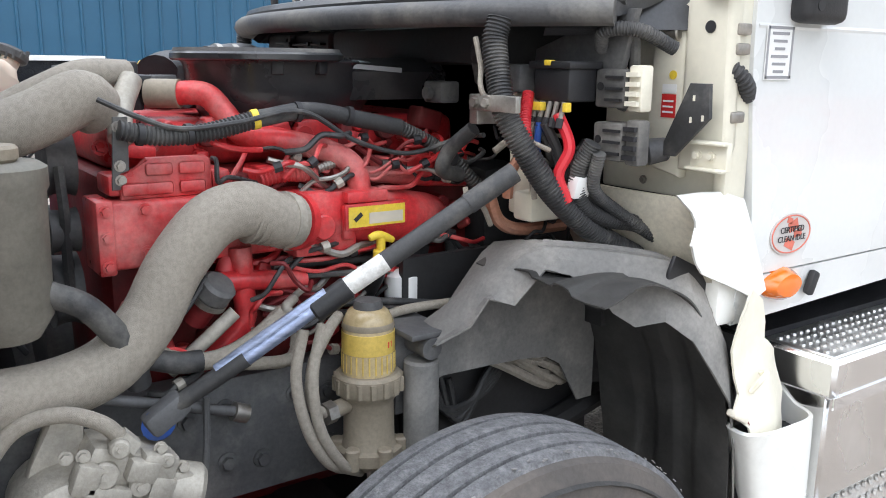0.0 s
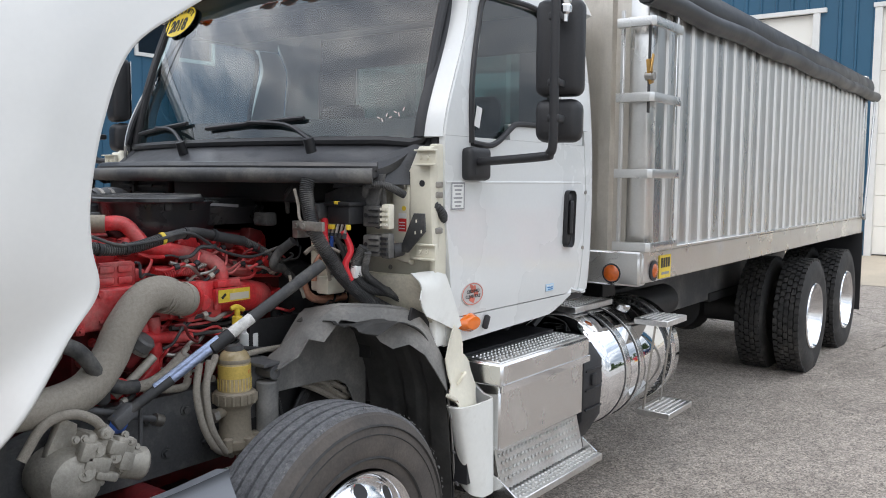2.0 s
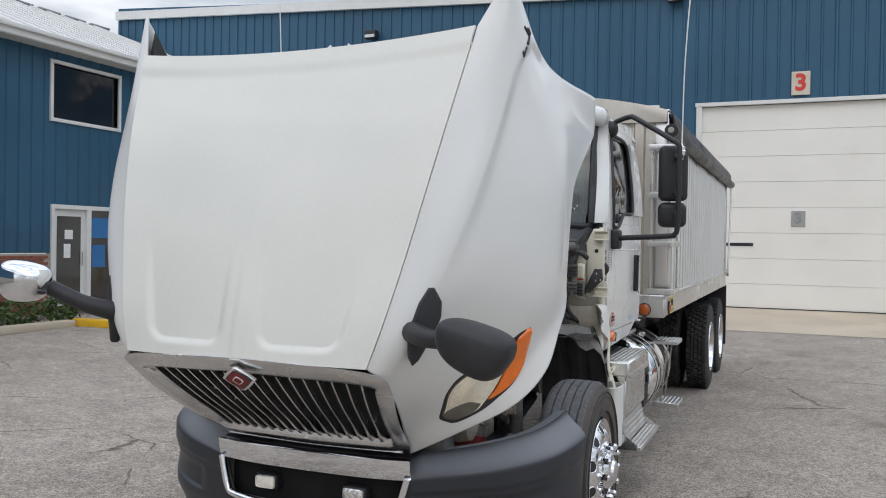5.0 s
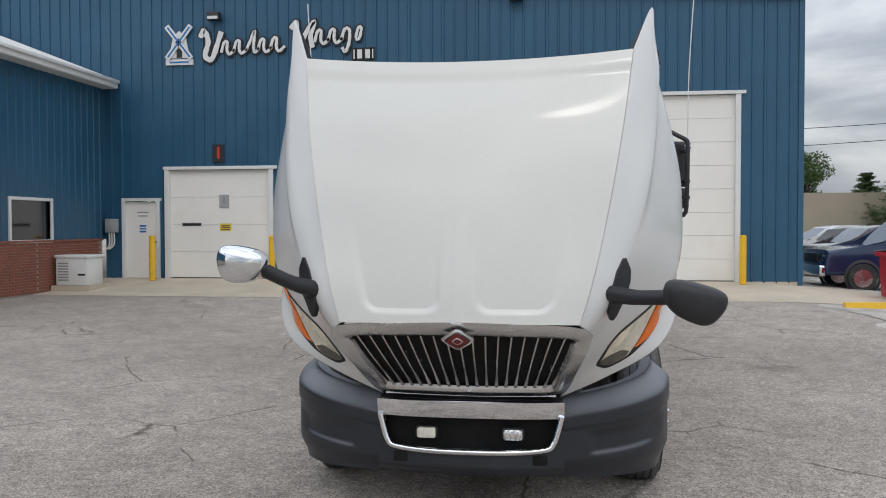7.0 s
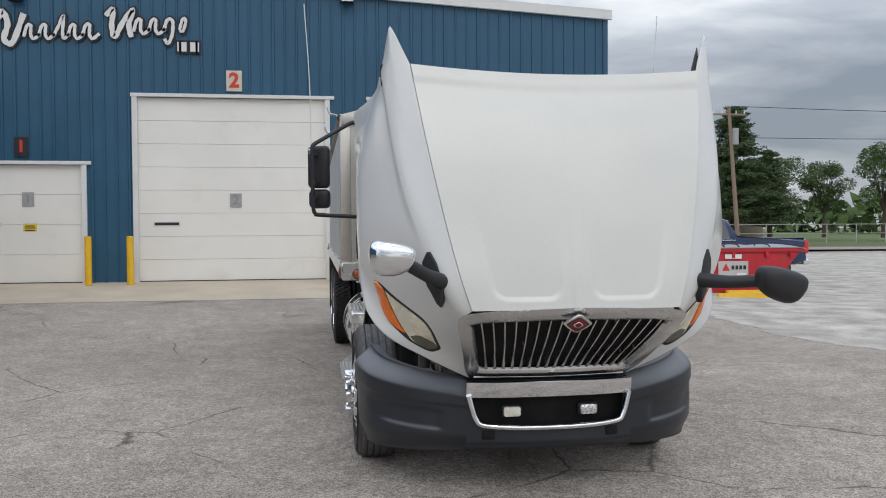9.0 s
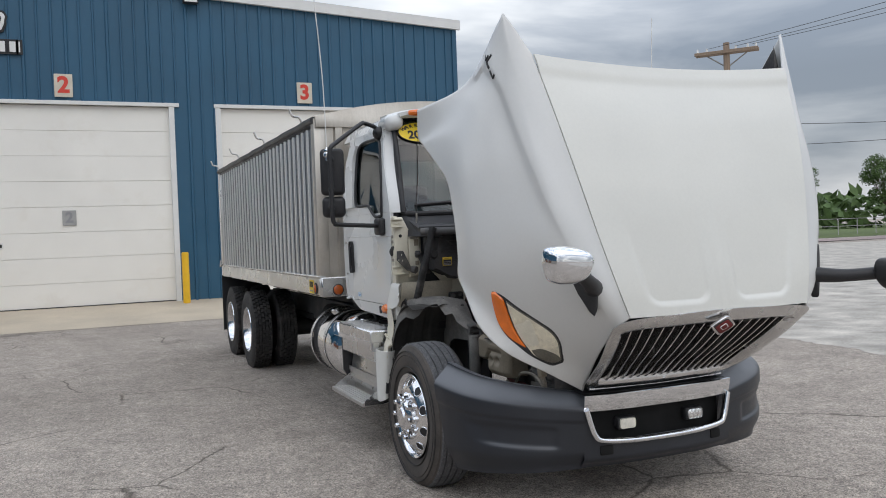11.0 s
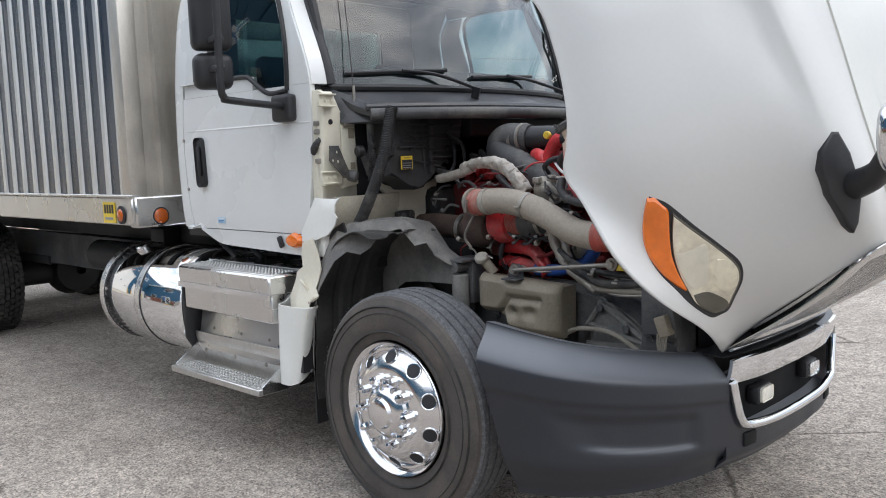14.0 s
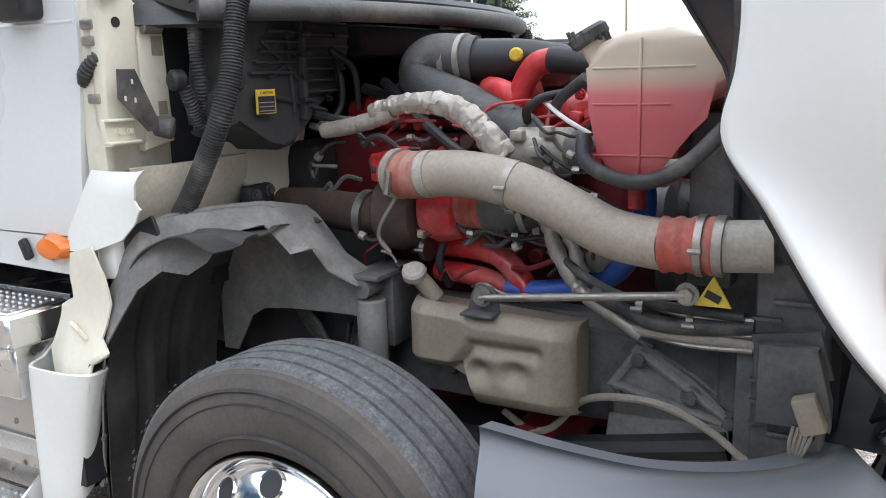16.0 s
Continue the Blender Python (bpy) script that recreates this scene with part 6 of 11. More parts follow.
part("lower_lip", sweep(spline(lip, 5), 0.012, 10), M_CHROME, gr, "bright chrome lower lip")
gm = facing(0, -1.772, 1.175, (1, 0, 0), (0, -0.72, 1))
for sc, m_, dz in ((1.16, M_DULLCHROME, 0), (0.92, M_INK, 0.0055), (0.84, M_DARKRED, 0.007), (0.42, M_CHROME, 0.0085), (0.32, M_DARKRED, 0.010)):
    bm = prism([(-0.075 * sc, 0), (-0.052 * sc, 0.018 * sc), (-0.010 * sc, 0.044 * sc), (0.010 * sc, 0.044 * sc), (0.052 * sc, 0.018 * sc), (0.075 * sc, 0), (0.052 * sc, -0.018 * sc), (0.010 * sc, -0.044 * sc), (-0.010 * sc, -0.044 * sc), (-0.052 * sc, -0.018 * sc)], 'Z', dz - 0.012, dz + 0.004, 0.002)
    bmesh.ops.scale(bm, vec=(1, 1.30, 1), verts=bm.verts[:])
    bm.transform(gm)
    part("badge_plate", bm, m_, gr)


# hood mirrors: the driver's one droops
def hood_mirror(s):
    cc = Vector((1.10, -1.925, 1.585)) if s < 0 else Vector((1.165, -1.945, 1.415))
    foot = Vector((0.765, -1.66, 1.42))
    plate = prism([(-0.062, -0.055), (-0.048, 0.075), (-0.022, 0.150), (0.004, 0.158), (0.050, 0.105), (0.062, 0.045), (0.046, -0.040), (0.012, -0.150), (-0.008, -0.178), (-0.030, -0.150)], 'X', -0.016, 0.030, 0.012, seg=3)
    plate.transform(Matrix.Translation(foot + Vector((0.060, 0.010, 0.03))) @ (Matrix.Rotation(radians(-52), 3, 'Z') @ Matrix.Rotation(radians(-13), 3, 'X')).to_4x4())
    m = part("hood_mirror", sx(plate, s), M_BLACK, hood, "black hood mirror on a stalk")
    path = spline([foot, foot.lerp(cc, 0.35) + Vector((0, -0.03, -0.01)), foot.lerp(cc, 0.75) + Vector((0, -0.01, 0)), cc], 6)
    part("stalk", sx(sweep(path, [0.050 - 0.012 * min(i / 7, 1) for i in range(len(path))], 12), s), M_BLACK, m)
    tip = radians(18 if s > 0 else -6)

    def cap(u, v):
        a, b = 2 * math.pi * u, math.pi * (v - 0.5)
        ex = abs(math.cos(b)) ** 0.45
        up = math.copysign(abs(math.sin(a)) ** 0.6, math.sin(a))
        q = Vector(((0.128 if s < 0 else 0.150) * math.copysign(abs(math.sin(b)) ** 0.8, b), -0.10 * ex * max(0, math.cos(a)) ** 0.7 + 0.06 * ex * max(0, -math.cos(a)) ** 0.5, 0.095 * ex * up))
        q.z *= (1 + 0.15 * math.sin(b)) * (0.85 if up > 0 else 1.15)
        q.x *= 1 - 0.25 * max(0, -up) * ex
        return cc + Matrix.Rotation(tip, 3, 'Y') @ q

    bm = grid(cap, 28, 18)
    bmesh.ops.remove_doubles(bm, verts=bm.verts[:], dist=1e-4)
    part("cap", sx(bm, s), M_CHROME if s < 0 else M_BLACK, m, "chrome mirror cap" if s < 0 else "black mirror cap")


both(hood_mirror)
for s in (1, -1):
    for i in range(3):
        u0 = 0.015 + 0.030 * i
        a, b, c = hood_side(u0, 0.475 - 0.02 * i), hood_side(u0 + 0.022, 0.46 - 0.02 * i), hood_side(u0, 0.43 - 0.02 * i)
        n = (b - a).cross(c - a).normalized()
        n = -n if n.x < 0 else n
        bm = sweep([a + n * 0.006, b + n * 0.006], 0.008, 6)
        sweep([b + n * 0.006, hood_side(u0 + 0.022, 0.435 - 0.02 * i) + n * 0.006] if i != 1 else [a + n * 0.006, c + n * 0.006], 0.008, 6, bm)
        part("side_emblem", sx(bm, s), M_INK, hood)

# bumper
BP = [(0.0, -1.215), (0.30, -1.205), (0.53, -1.165), (0.80, -1.085), (1.00, -0.965), (1.14, -0.80), (1.205, -0.62), (1.235, -0.43)]


def bump_pt(u):
    return along([(a, b, 0) for a, b in BP], u)


def bumper_corner(s):
    def f(u, v):
        top = 0.735 + 0.170 * u ** 0.8
        u = u * (1 - 0.19 * (1 - v))
        p = bump_pt(0.295 + 0.705 * u)
        bot = 0.265 - 0.02 * u + 0.02 * (1 - u)
        z = bot + (top - bot) * v
        inx = 0.05 * (1 - smooth(0.0, 0.25, v)) + 0.115 * smooth(0.78, 1.0, v) ** 1.2
        crease = -0.030 * smooth(0.62, 0.66, v) * (1 - smooth(0.80, 0.98, v))
        scoop = 0.015 * smooth(0.30, 0.36, v - 0.10 * (u - 0.4)) * (1 - smooth(0.50, 0.60, v)) * smooth(0.10, 0.15, u) * (1 - smooth(0.50, 0.68, u + (0.5 - v) * 0.5))
        d = Vector((p.x, p.y + 0.3, 0)).normalized()
        q = Vector((p.x, p.y, z)) - d * (inx + crease * 0.34 + scoop * 1.2)
        return q

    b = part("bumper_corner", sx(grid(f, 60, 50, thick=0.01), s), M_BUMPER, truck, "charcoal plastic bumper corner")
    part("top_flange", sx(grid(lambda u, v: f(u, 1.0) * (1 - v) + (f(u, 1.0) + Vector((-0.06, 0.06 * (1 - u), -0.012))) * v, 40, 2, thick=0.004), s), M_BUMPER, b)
    # solid black block in place of the shaded inside of the tow hole
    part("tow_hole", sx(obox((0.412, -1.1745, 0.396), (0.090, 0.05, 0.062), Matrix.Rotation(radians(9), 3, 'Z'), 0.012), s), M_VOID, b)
    return b


both(bumper_corner)


def bump_mid(u, z):
    p = bump_pt(abs(u) * 0.30)
    return Vector((math.copysign(p.x, u), p.y, z))


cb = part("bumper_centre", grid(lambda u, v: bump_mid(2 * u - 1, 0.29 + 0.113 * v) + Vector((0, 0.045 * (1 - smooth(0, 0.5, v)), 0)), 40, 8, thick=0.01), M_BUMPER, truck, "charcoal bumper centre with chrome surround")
# back of the recess, its shade put into the near-black colour
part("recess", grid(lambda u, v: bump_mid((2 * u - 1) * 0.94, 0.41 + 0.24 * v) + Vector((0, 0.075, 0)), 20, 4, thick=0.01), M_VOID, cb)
part("chrome_bar", grid(lambda u, v: bump_mid(2 * u - 1, 0.640 + 0.10 * v) + Vector((0, -0.006 - 0.022 * v - 0.004 * math.sin(math.pi * v), 0)), 40, 8, thick=0.015), M_CHROME, cb, "chrome upper bar")
path = [bump_mid(q, z) + Vector((0, -0.014, 0)) for q, z in ((-0.97, 0.65), (-0.93, 0.57), (-0.88, 0.50), (-0.78, 0.462), (-0.40, 0.446), (0, 0.442), (0.40, 0.446), (0.78, 0.462), (0.88, 0.50), (0.93, 0.57), (0.97, 0.65))]
part("chrome_lip", sweep(spline(path, 5), 0.019, 10), M_CHROME, cb, "chrome lower lip")
QLIP = [(0.43, 0.0), (0.446, 0.40), (0.462, 0.78), (0.50, 0.88), (0.57, 0.93), (0.65, 0.975)]


def q_lip(z):
    for (z0, q0), (z1, q1) in zip(QLIP, QLIP[1:]):
        if z <= z1:
            return max(0.0, q0 + (q1 - q0) * (z - z0) / (z1 - z0))
    return QLIP[-1][1]


for s in (1, -1):
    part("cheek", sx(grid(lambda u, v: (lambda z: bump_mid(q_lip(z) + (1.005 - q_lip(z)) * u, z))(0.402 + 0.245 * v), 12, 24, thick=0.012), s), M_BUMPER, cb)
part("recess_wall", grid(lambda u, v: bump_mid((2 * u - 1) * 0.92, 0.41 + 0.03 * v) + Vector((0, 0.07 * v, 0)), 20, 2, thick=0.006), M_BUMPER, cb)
for s in (1, -1):
    f = part("fog_lamp", box(s * 0.257 - 0.070, s * 0.257 + 0.070, -1.19, -1.13, 0.503, 0.585, 0.02), M_BLACK, cb)
    part("lens", box(s * 0.257 - 0.056, s * 0.257 + 0.056, -1.199, -1.185, 0.513, 0.575, 0.014), M_HAZE if s < 0 else M_FOGGLASS, f, "hazed fog lamp lens" if s < 0 else "clear fog lamp lens")
part("hood_gap", grid(lambda u, v: bump_mid((2 * u - 1) * 0.98, 0.745 + 0.02 * v) + Vector((0, 0.02 + 0.3 * v, 0)), 20, 2, thick=0.004), M_BLACK, cb)

# ---- cab ----
CX = 1.085


def cab_w(z):
    """Half width of the cab shell at height z."""
    return CX - 0.02 * smooth(1.3, 1.05, z) - 0.075 * smooth(1.95, 2.75, z) ** 1.2


def side_pt(y, z, s, off=0.0):
    return Vector((s * (cab_w(z) + off), y, z))


def side_panel(poly_fn, nu, nv, s, thick=0.02):
    bm = grid(lambda u, v: side_pt(*poly_fn(u, v), 1), nu, nv, thick=thick)
    return sx(bm, s)


cab = part("cab", grid(lambda u, v: Vector(((2 * v - 1) * (0.945 - 0.02 * math.cos(u * 3)), 0.80 + 1.26 * u, 2.735 + 0.05 * math.sin(math.pi * min(u * 0.9 + 0.12, 1)) * (1 - (2 * v - 1) ** 4) - 0.04 * (2 * v - 1) ** 6)), 24, 24, thick=0.03), M_WHITE_DOOR, truck, "white day cab with black trim")
# roof front lip with markers
def lip_y(x):
    q = x / 0.985
    return 0.70 + 0.05 * q * q + 0.17 * q ** 8


part("roof_lip", grid(lambda u, v: Vector(((2 * u - 1) * 0.985, lip_y((2 * u - 1) * 0.985) + 0.045 * (1 - math.sin(math.pi * v)), 2.690 + 0.075 * v - 0.035 * v * (2 * u - 1) ** 8)), 40, 8, thick=0.03), M_WHITE_DOOR, cab)
part("lip_top", grid(lambda u, v: Vector(((2 * u - 1) * 0.985, lip_y((2 * u - 1) * 0.985) + 0.045 + 0.16 * v, 2.765 - 0.035 * (2 * u - 1) ** 8 + 0.005 * v)), 40, 4, thick=0.03), M_WHITE_DOOR, cab)
for x_ in (-0.80, -0.16, 0.0, 0.16, 0.80):
    part("marker_lamp", grid(lambda u, v: (lambda x: Vector((x, lip_y(x) - 0.006 - 0.024 * math.sin(math.pi * u) * math.sin(math.pi * v), 2.708 + 0.032 * v)))(x_ - 0.055 + 0.11 * u), 10, 6, thick=-0.01), M_ORANGE, cab, "amber roof marker lamp")

DOOR_F = lambda z: 0.74 - 0.05 * smooth(1.25, 1.75, z) + 0.26 * smooth(1.9, 2.6, z)
DOOR_R = lambda z: 1.85 + 0.05 * math.sin(math.pi * min(max((z - 1.2) / 0.9, 0), 1)) - 0.13 * smooth(2.40, 2.64, z)


def door(s):
    d = part("door", side_panel(lambda u, v: ((lambda z: (DOOR_F(z) + (DOOR_R(z) - DOOR_F(z)) * u, z))(1.20 + 0.735 * v)), 20, 20, s, 0.03), M_WHITE_DOOR, cab, "white cab door")
    # pillars and top of the window frame
    part("window_frame", side_panel(lambda u, v: ((lambda z: (DOOR_F(z) + (0.172 - 0.15 * v + 0.06 * v * v) * u, z))(1.936 + 0.608 * v)), 3, 14, s, 0.03), M_WHITE_DOOR, d)
    part("window_frame", side_panel(lambda u, v: ((lambda z: (DOOR_R(z) - (0.295 - 0.13 * v) * u, z))(2.006 + 0.538 * v)), 3, 14, s, 0.03), M_WHITE_DOOR, d)
    part("window_frame", side_panel(lambda u, v: ((DOOR_F(2.58) + 0.02 + (DOOR_R(2.58) - DOOR_F(2.58) - 0.03) * u, 2.545 + 0.085 * v)), 10, 3, s, 0.03), M_WHITE_DOOR, d)
    outline = [(0.868, 1.912), (0.865, 2.05), (0.888, 2.20), (0.965, 2.40), (1.045, 2.535), (1.26, 2.555), (1.48, 2.552), (1.585, 2.51), (1.60, 2.40), (1.575, 2.20), (1.555, 2.06), (1.51, 2.015), (1.24, 2.008), (1.17, 1.985), (1.08, 1.93), (1.0, 1.905)]
    pts = spline([tuple(side_pt(y, z, s, 0.004)) for y, z in outline] + [tuple(side_pt(*outline[0], s, 0.004))], 4)
    part("window_seal", sweep(pts, 0.013, 8), M_BLACK, d)
    c = Vector((0, sum(p[0] for p in outline) / 16, sum(p[1] for p in outline) / 16 + 0.03))
    bm = bmesh.new()
    cv = bm.verts.new(side_pt(c.y, c.z, s, -0.012))
    ring = [bm.verts.new(Vector((p.x - s * 0.014, p.y, p.z))) for p in pts[:-1]]
    for i in range(len(ring)):
        bm.faces.new((cv, ring[i], ring[(i + 1) % len(ring)]))
    face_out(part("side_window", bm, M_SIDEGLASS, d, "tinted side window"), Vector((s, 0, 0)))
    # fill between belt and window sill
    part("belt_panel", side_panel(lambda u, v: (1.17 + (DOOR_R(1.95) - 1.19) * u, 1.936 + 0.069 * v), 8, 2, s, 0.03), M_WHITE_DOOR, d)
    part("belt_crease", sweep([side_pt(y, 1.75, s, -0.0095) for y in (0.70, 1.1, 1.5, 1.85)], 0.012, 8), M_WHITE_DOOR, d)
    hd = part("door_handle", sx(obox((cab_w(1.57) + 0.004, 1.715, 1.572), (0.02, 0.085, 0.28), Matrix.Rotation(radians(-3), 3, 'X'), 0.03, 4), s), M_BLACK, d, "black recessed door handle")
    part("grip", sx(obox((cab_w(1.57) + 0.022, 1.715, 1.58), (0.016, 0.035, 0.17), Matrix.Rotation(radians(-3), 3, 'X'), 0.012, 3), s), M_BLACK, hd)
    for y_, z_ in ((1.90, 1.70), (1.88, 1.42)):
        part("rivet", sx(cyl((cab_w(z_) - 0.002, y_, z_), (cab_w(z_) + 0.006, y_, z_), 0.010, seg=10), s), M_STEEL, d)
    # stickers
    if s > 0:
        part("notice_sticker", obox((cab_w(1.70) + 0.003, 0.775, 1.695), (0.002, 0.095, 0.115), Matrix.Identity(3)), M_WHITELBL, d)
        for i in range(6):
            part("sticker_bar", obox((cab_w(1.70) + 0.0045, 0.775, 1.735 - i * 0.016), (0.001, 0.06 - 0.012 * (i % 3), 0.006), Matrix.Identity(3)), M_GREYINK, d)
        for e in (-1, 1):
            part("sticker_border", obox((cab_w(1.70) + 0.0045, 0.775 + e * 0.043, 1.695), (0.001, 0.006, 0.11), Matrix.Identity(3)), M_GREYINK, d)
            part("sticker_border", obox((cab_w(1.70) + 0.0045, 0.775, 1.695 + e * 0.052), (0.001, 0.09, 0.006), Matrix.Identity(3)), M_GREYINK, d)
        xs = cab_w(1.285)
        disc = [(0.89 + 0.080 * math.cos(k * math.pi / 18), 1.285 + 0.049 * math.sin(k * math.pi / 18)) for k in range(36)]
        st = part("round_sticker", prism(disc, 'X', xs - 0.001, xs + 0.003), M_STICKER, d, "oval emissions sticker")
        ring = [(xs + 0.003, 0.89 + 0.074 * math.cos(k * math.pi / 18), 1.285 + 0.044 * math.sin(k * math.pi / 18)) for k in range(37)]
        part("sticker_ring", sweep([Vector(q) for q in ring], 0.0020, 5), M_REDFADE, st)
        for y_, z_, w_, h_, a_ in ((0.895, 1.305, 0.036, 0.024, 20), (0.880, 1.318, 0.020, 0.014, -20), (0.885, 1.262, 0.036, 0.022, -24), (0.915, 1.285, 0.030, 0.016, 10)):
            part("sticker_swoosh", obox((xs + 0.0035, y_, z_), (0.001, w_, h_), Matrix.Rotation(radians(a_), 3, 'X')), M_REDFADE, st)
        words("CERTIFIED", 0.020, facing(xs + 0.0055, 0.89, 1.296, (0, 1, 0), (0, 0, 1)), M_INK, st, depth=0.0005)
        words("CLEAN IDLE", 0.020, facing(xs + 0.0055, 0.89, 1.275, (0, 1, 0), (0, 0, 1)), M_INK, st, depth=0.0005)
        part("window_sticker", obox((cab_w(2.0) - 0.004, 0.925, 2.02), (0.002, 0.04, 0.085), Matrix.Rotation(radians(-14), 3, 'X')), M_WHITELBL, d)
    sk = part("small_sticker", obox((s * (cab_w(1.25) + 0.002), 1.55, 1.248), (0.002, 0.075, 0.034), Matrix.Identity(3)), M_PALEBLUE, d)
    for i in range(3):
        part("sticker_bar", obox((s * (cab_w(1.25) + 0.0035), 1.548 + 0.004 * i, 1.257 - i * 0.009), (0.001, 0.060 - 0.008 * i, 0.004), Matrix.Identity(3)), M_BLUEINK if i else M_WHITELBL, sk)


both(door)


def cab_shell(s):
    # sill below the door
    def sill(u, v):
        y = 0.72 + 1.16 * u
        zb = 1.085 + 0.035 * u + 0.09 * smooth(0.72, 1.0, u)
        return (y, zb + (1.195 - zb) * v)
    part("sill_panel", side_panel(sill, 24, 6, s, 0.03), M_WHITE_DOOR, cab)
    part("rear_corner", sx(grid(lambda u, v: Vector((cab_w(1.2 + 1.5 * v) - 0.12 * smooth(0.4, 1, u), DOOR_R(1.2 + 1.5 * v) + 0.006 + (2.08 - DOOR_R(1.2 + 1.5 * v)) * u, 1.2 + 1.5 * v)), 10, 24, thick=0.02), s), M_WHITE_DOOR, cab)
    def ap(u, v):
        return Vector((cab_w(1.93 + 0.75 * v) - 0.01 - 0.10 * (1 - u), DOOR_F(1.93 + 0.75 * v) - 0.006 - 0.045 * (1 - u) * (1 - 0.5 * v), 1.93 + 0.75 * v))
    part("a_pillar", sx(grid(lambda u, v: ap(0.30 + 0.70 * u, v), 4, 16, thick=0.03), s), M_WHITE_DOOR, cab)
    part("pillar_trim", sx(grid(lambda u, v: ap(-0.10 + 0.39 * u, v) + Vector((0.004, -0.010 * math.sin(math.pi * u), 0)), 5, 16, thick=0.03), s), M_BLACK, cab, "black windscreen pillar trim")
    part("roof_side", sx(grid(lambda u, v: Vector((cab_w(2.60) - 0.02 * v * v - 0.04 * v, 0.90 + 1.16 * u, 2.615 + 0.10 * v)), 16, 6, thick=0.03), s), M_WHITE_DOOR, cab)
    part("roof_corner", sx(obox((0.945, 0.985, 2.662), (0.155, 0.34, 0.13), Matrix.Rotation(radians(10), 3, 'Y') @ Matrix.Rotation(radians(6), 3, 'Z'), 0.058, 5), s), M_WHITE_DOOR, cab)
    # amber side lamp
    lp = part("side_marker", sx(lathe([(1.06, 0.0), (1.06, 0.042), (1.085, 0.040), (1.105, 0.028), (1.112, 0.0)], (0, 0, 0), 'X', 24), s), M_ORANGE, cab, "amber teardrop side marker")
    for v in lp.data.vertices:
        yy = v.co.y
        v.co.y = 0.885 + yy * (2.0 if yy < 0 else 1.5)
        v.co.z = 1.165 + v.co.z * (1 - 0.25 * abs(yy) / 0.042)
    part("grab_tab", sx(obox((1.085, 1.0, 1.152), (0.02, 0.030, 0.062), Matrix.Rotation(radians(-25), 3, 'X'), 0.008), s), M_BLACK, cab)


both(cab_shell)
# rear wall with window opening, floor, dash
bw = part("rear_wall", box(-0.97, 0.97, 2.04, 2.08, 1.15, 2.02), M_WHITE_DOOR, cab)
part("rear_wall", box(-0.93, 0.93, 2.04, 2.08, 2.46, 2.76), M_WHITE_DOOR, cab)
for s in (1, -1):
    part("rear_wall", sx(box(0.62, 0.95, 2.04, 2.08, 2.02, 2.46), s), M_WHITE_DOOR, cab)
g = part("rear_window", box(-0.62, 0.62, 2.055, 2.06, 2.02, 2.46), M_GLASS, cab)
g.visible_shadow = False
part("rear_trim", box(-0.93, 0.93, 2.015, 2.037, 1.2, 2.03, 0.006), M_CLOTH, cab, "grey padded rear trim")
part("rear_trim", box(-0.90, 0.90, 2.015, 2.037, 2.45, 2.65, 0.006), M_CLOTH, cab)
for s in (1, -1):
    part("rear_trim", sx(box(0.61, 0.92, 2.016, 2.036, 2.03, 2.45, 0.004), s), M_CLOTH, cab)
part("cab_floor", box(-1.0, 1.0, 0.62, 2.06, 1.14, 1.2), M_BLACK, cab)
part("headliner", box(-0.86, 0.86, 0.95, 2.03, 2.655, 2.68), M_GREYINK, cab)
part("dashboard", prism([(0.66, 1.25), (1.12, 1.25), (1.12, 1.80), (1.02, 1.90), (0.66, 1.86)], 'X', -0.97, 0.97, 0.03), M_SEAT, cab, "dark dashboard")
for s in (1, -1):
    st = part("seat", sx(obox((0.48, 1.72, 1.62), (0.52, 0.14, 0.78), Matrix.Rotation(radians(-8), 3, 'X'), 0.06, 3), s), M_SEAT, cab, "dark cloth seat")
    part("headrest", sx(obox((0.48, 1.78, 2.10), (0.32, 0.10, 0.2), Matrix.Identity(3), 0.05, 3), s), M_SEAT, st)
    part("cushion", sx(obox((0.48, 1.48, 1.30), (0.52, 0.5, 0.18), Matrix.Identity(3), 0.06, 3), s), M_SEAT, st)
part("steering_wheel", lathe_ring(Vector((0.48, 1.20, 1.98)), (0, 0.45, -0.9), 0.21, 0.016), M_BLACK, cab)
part("shelf", box(-0.86, 0.86, 1.0, 1.3, 2.52, 2.60, 0.03), M_SEAT, cab)


# windscreen
def ws(u, v):
    q = 2 * u - 1
    b, t = Vector((0.975 * q, 0.49 + 0.20 * q * q, 1.915)), Vector((0.945 * q, 0.82 + 0.13 * q * q, 2.705))
    p = b.lerp(t, v)
    p.y -= 0.03 * math.sin(math.pi * v)
    return p


pane = part("windscreen", grid(ws, 28, 14), M_GLASS, cab, "raked windscreen glass")
face_out(pane, Vector((0, -1, 0.5)))
pane.visible_shadow = False
pts = [ws(0, i / 6) for i in range(7)] + [ws(i / 12, 1) for i in range(1, 13)] + [ws(1, 1 - i / 6) for i in range(1, 7)] + [ws(1 - i / 12, 0) for i in range(1, 13)]
part("windscreen_seal", sweep(spline([p + Vector((0, -0.004, 0)) for p in pts], 3), 0.020, 8), M_BLACK, cab)
# black strip paints in the dark shelf and reflected hood at the glass top
part("sun_band", grid(lambda u, v: ws(0.02 + 0.96 * u, 0.99 - (0.19 - 0.10 * (2 * u - 1) ** 8) * v) + Vector((0, 0.008, 0)), 40, 4), M_INK, cab)
part("lower_band", grid(lambda u, v: ws(0.02 + 0.96 * u, 0.02 + 0.10 * v) + Vector((0, 0.006, 0)), 20, 2), M_INK, cab)
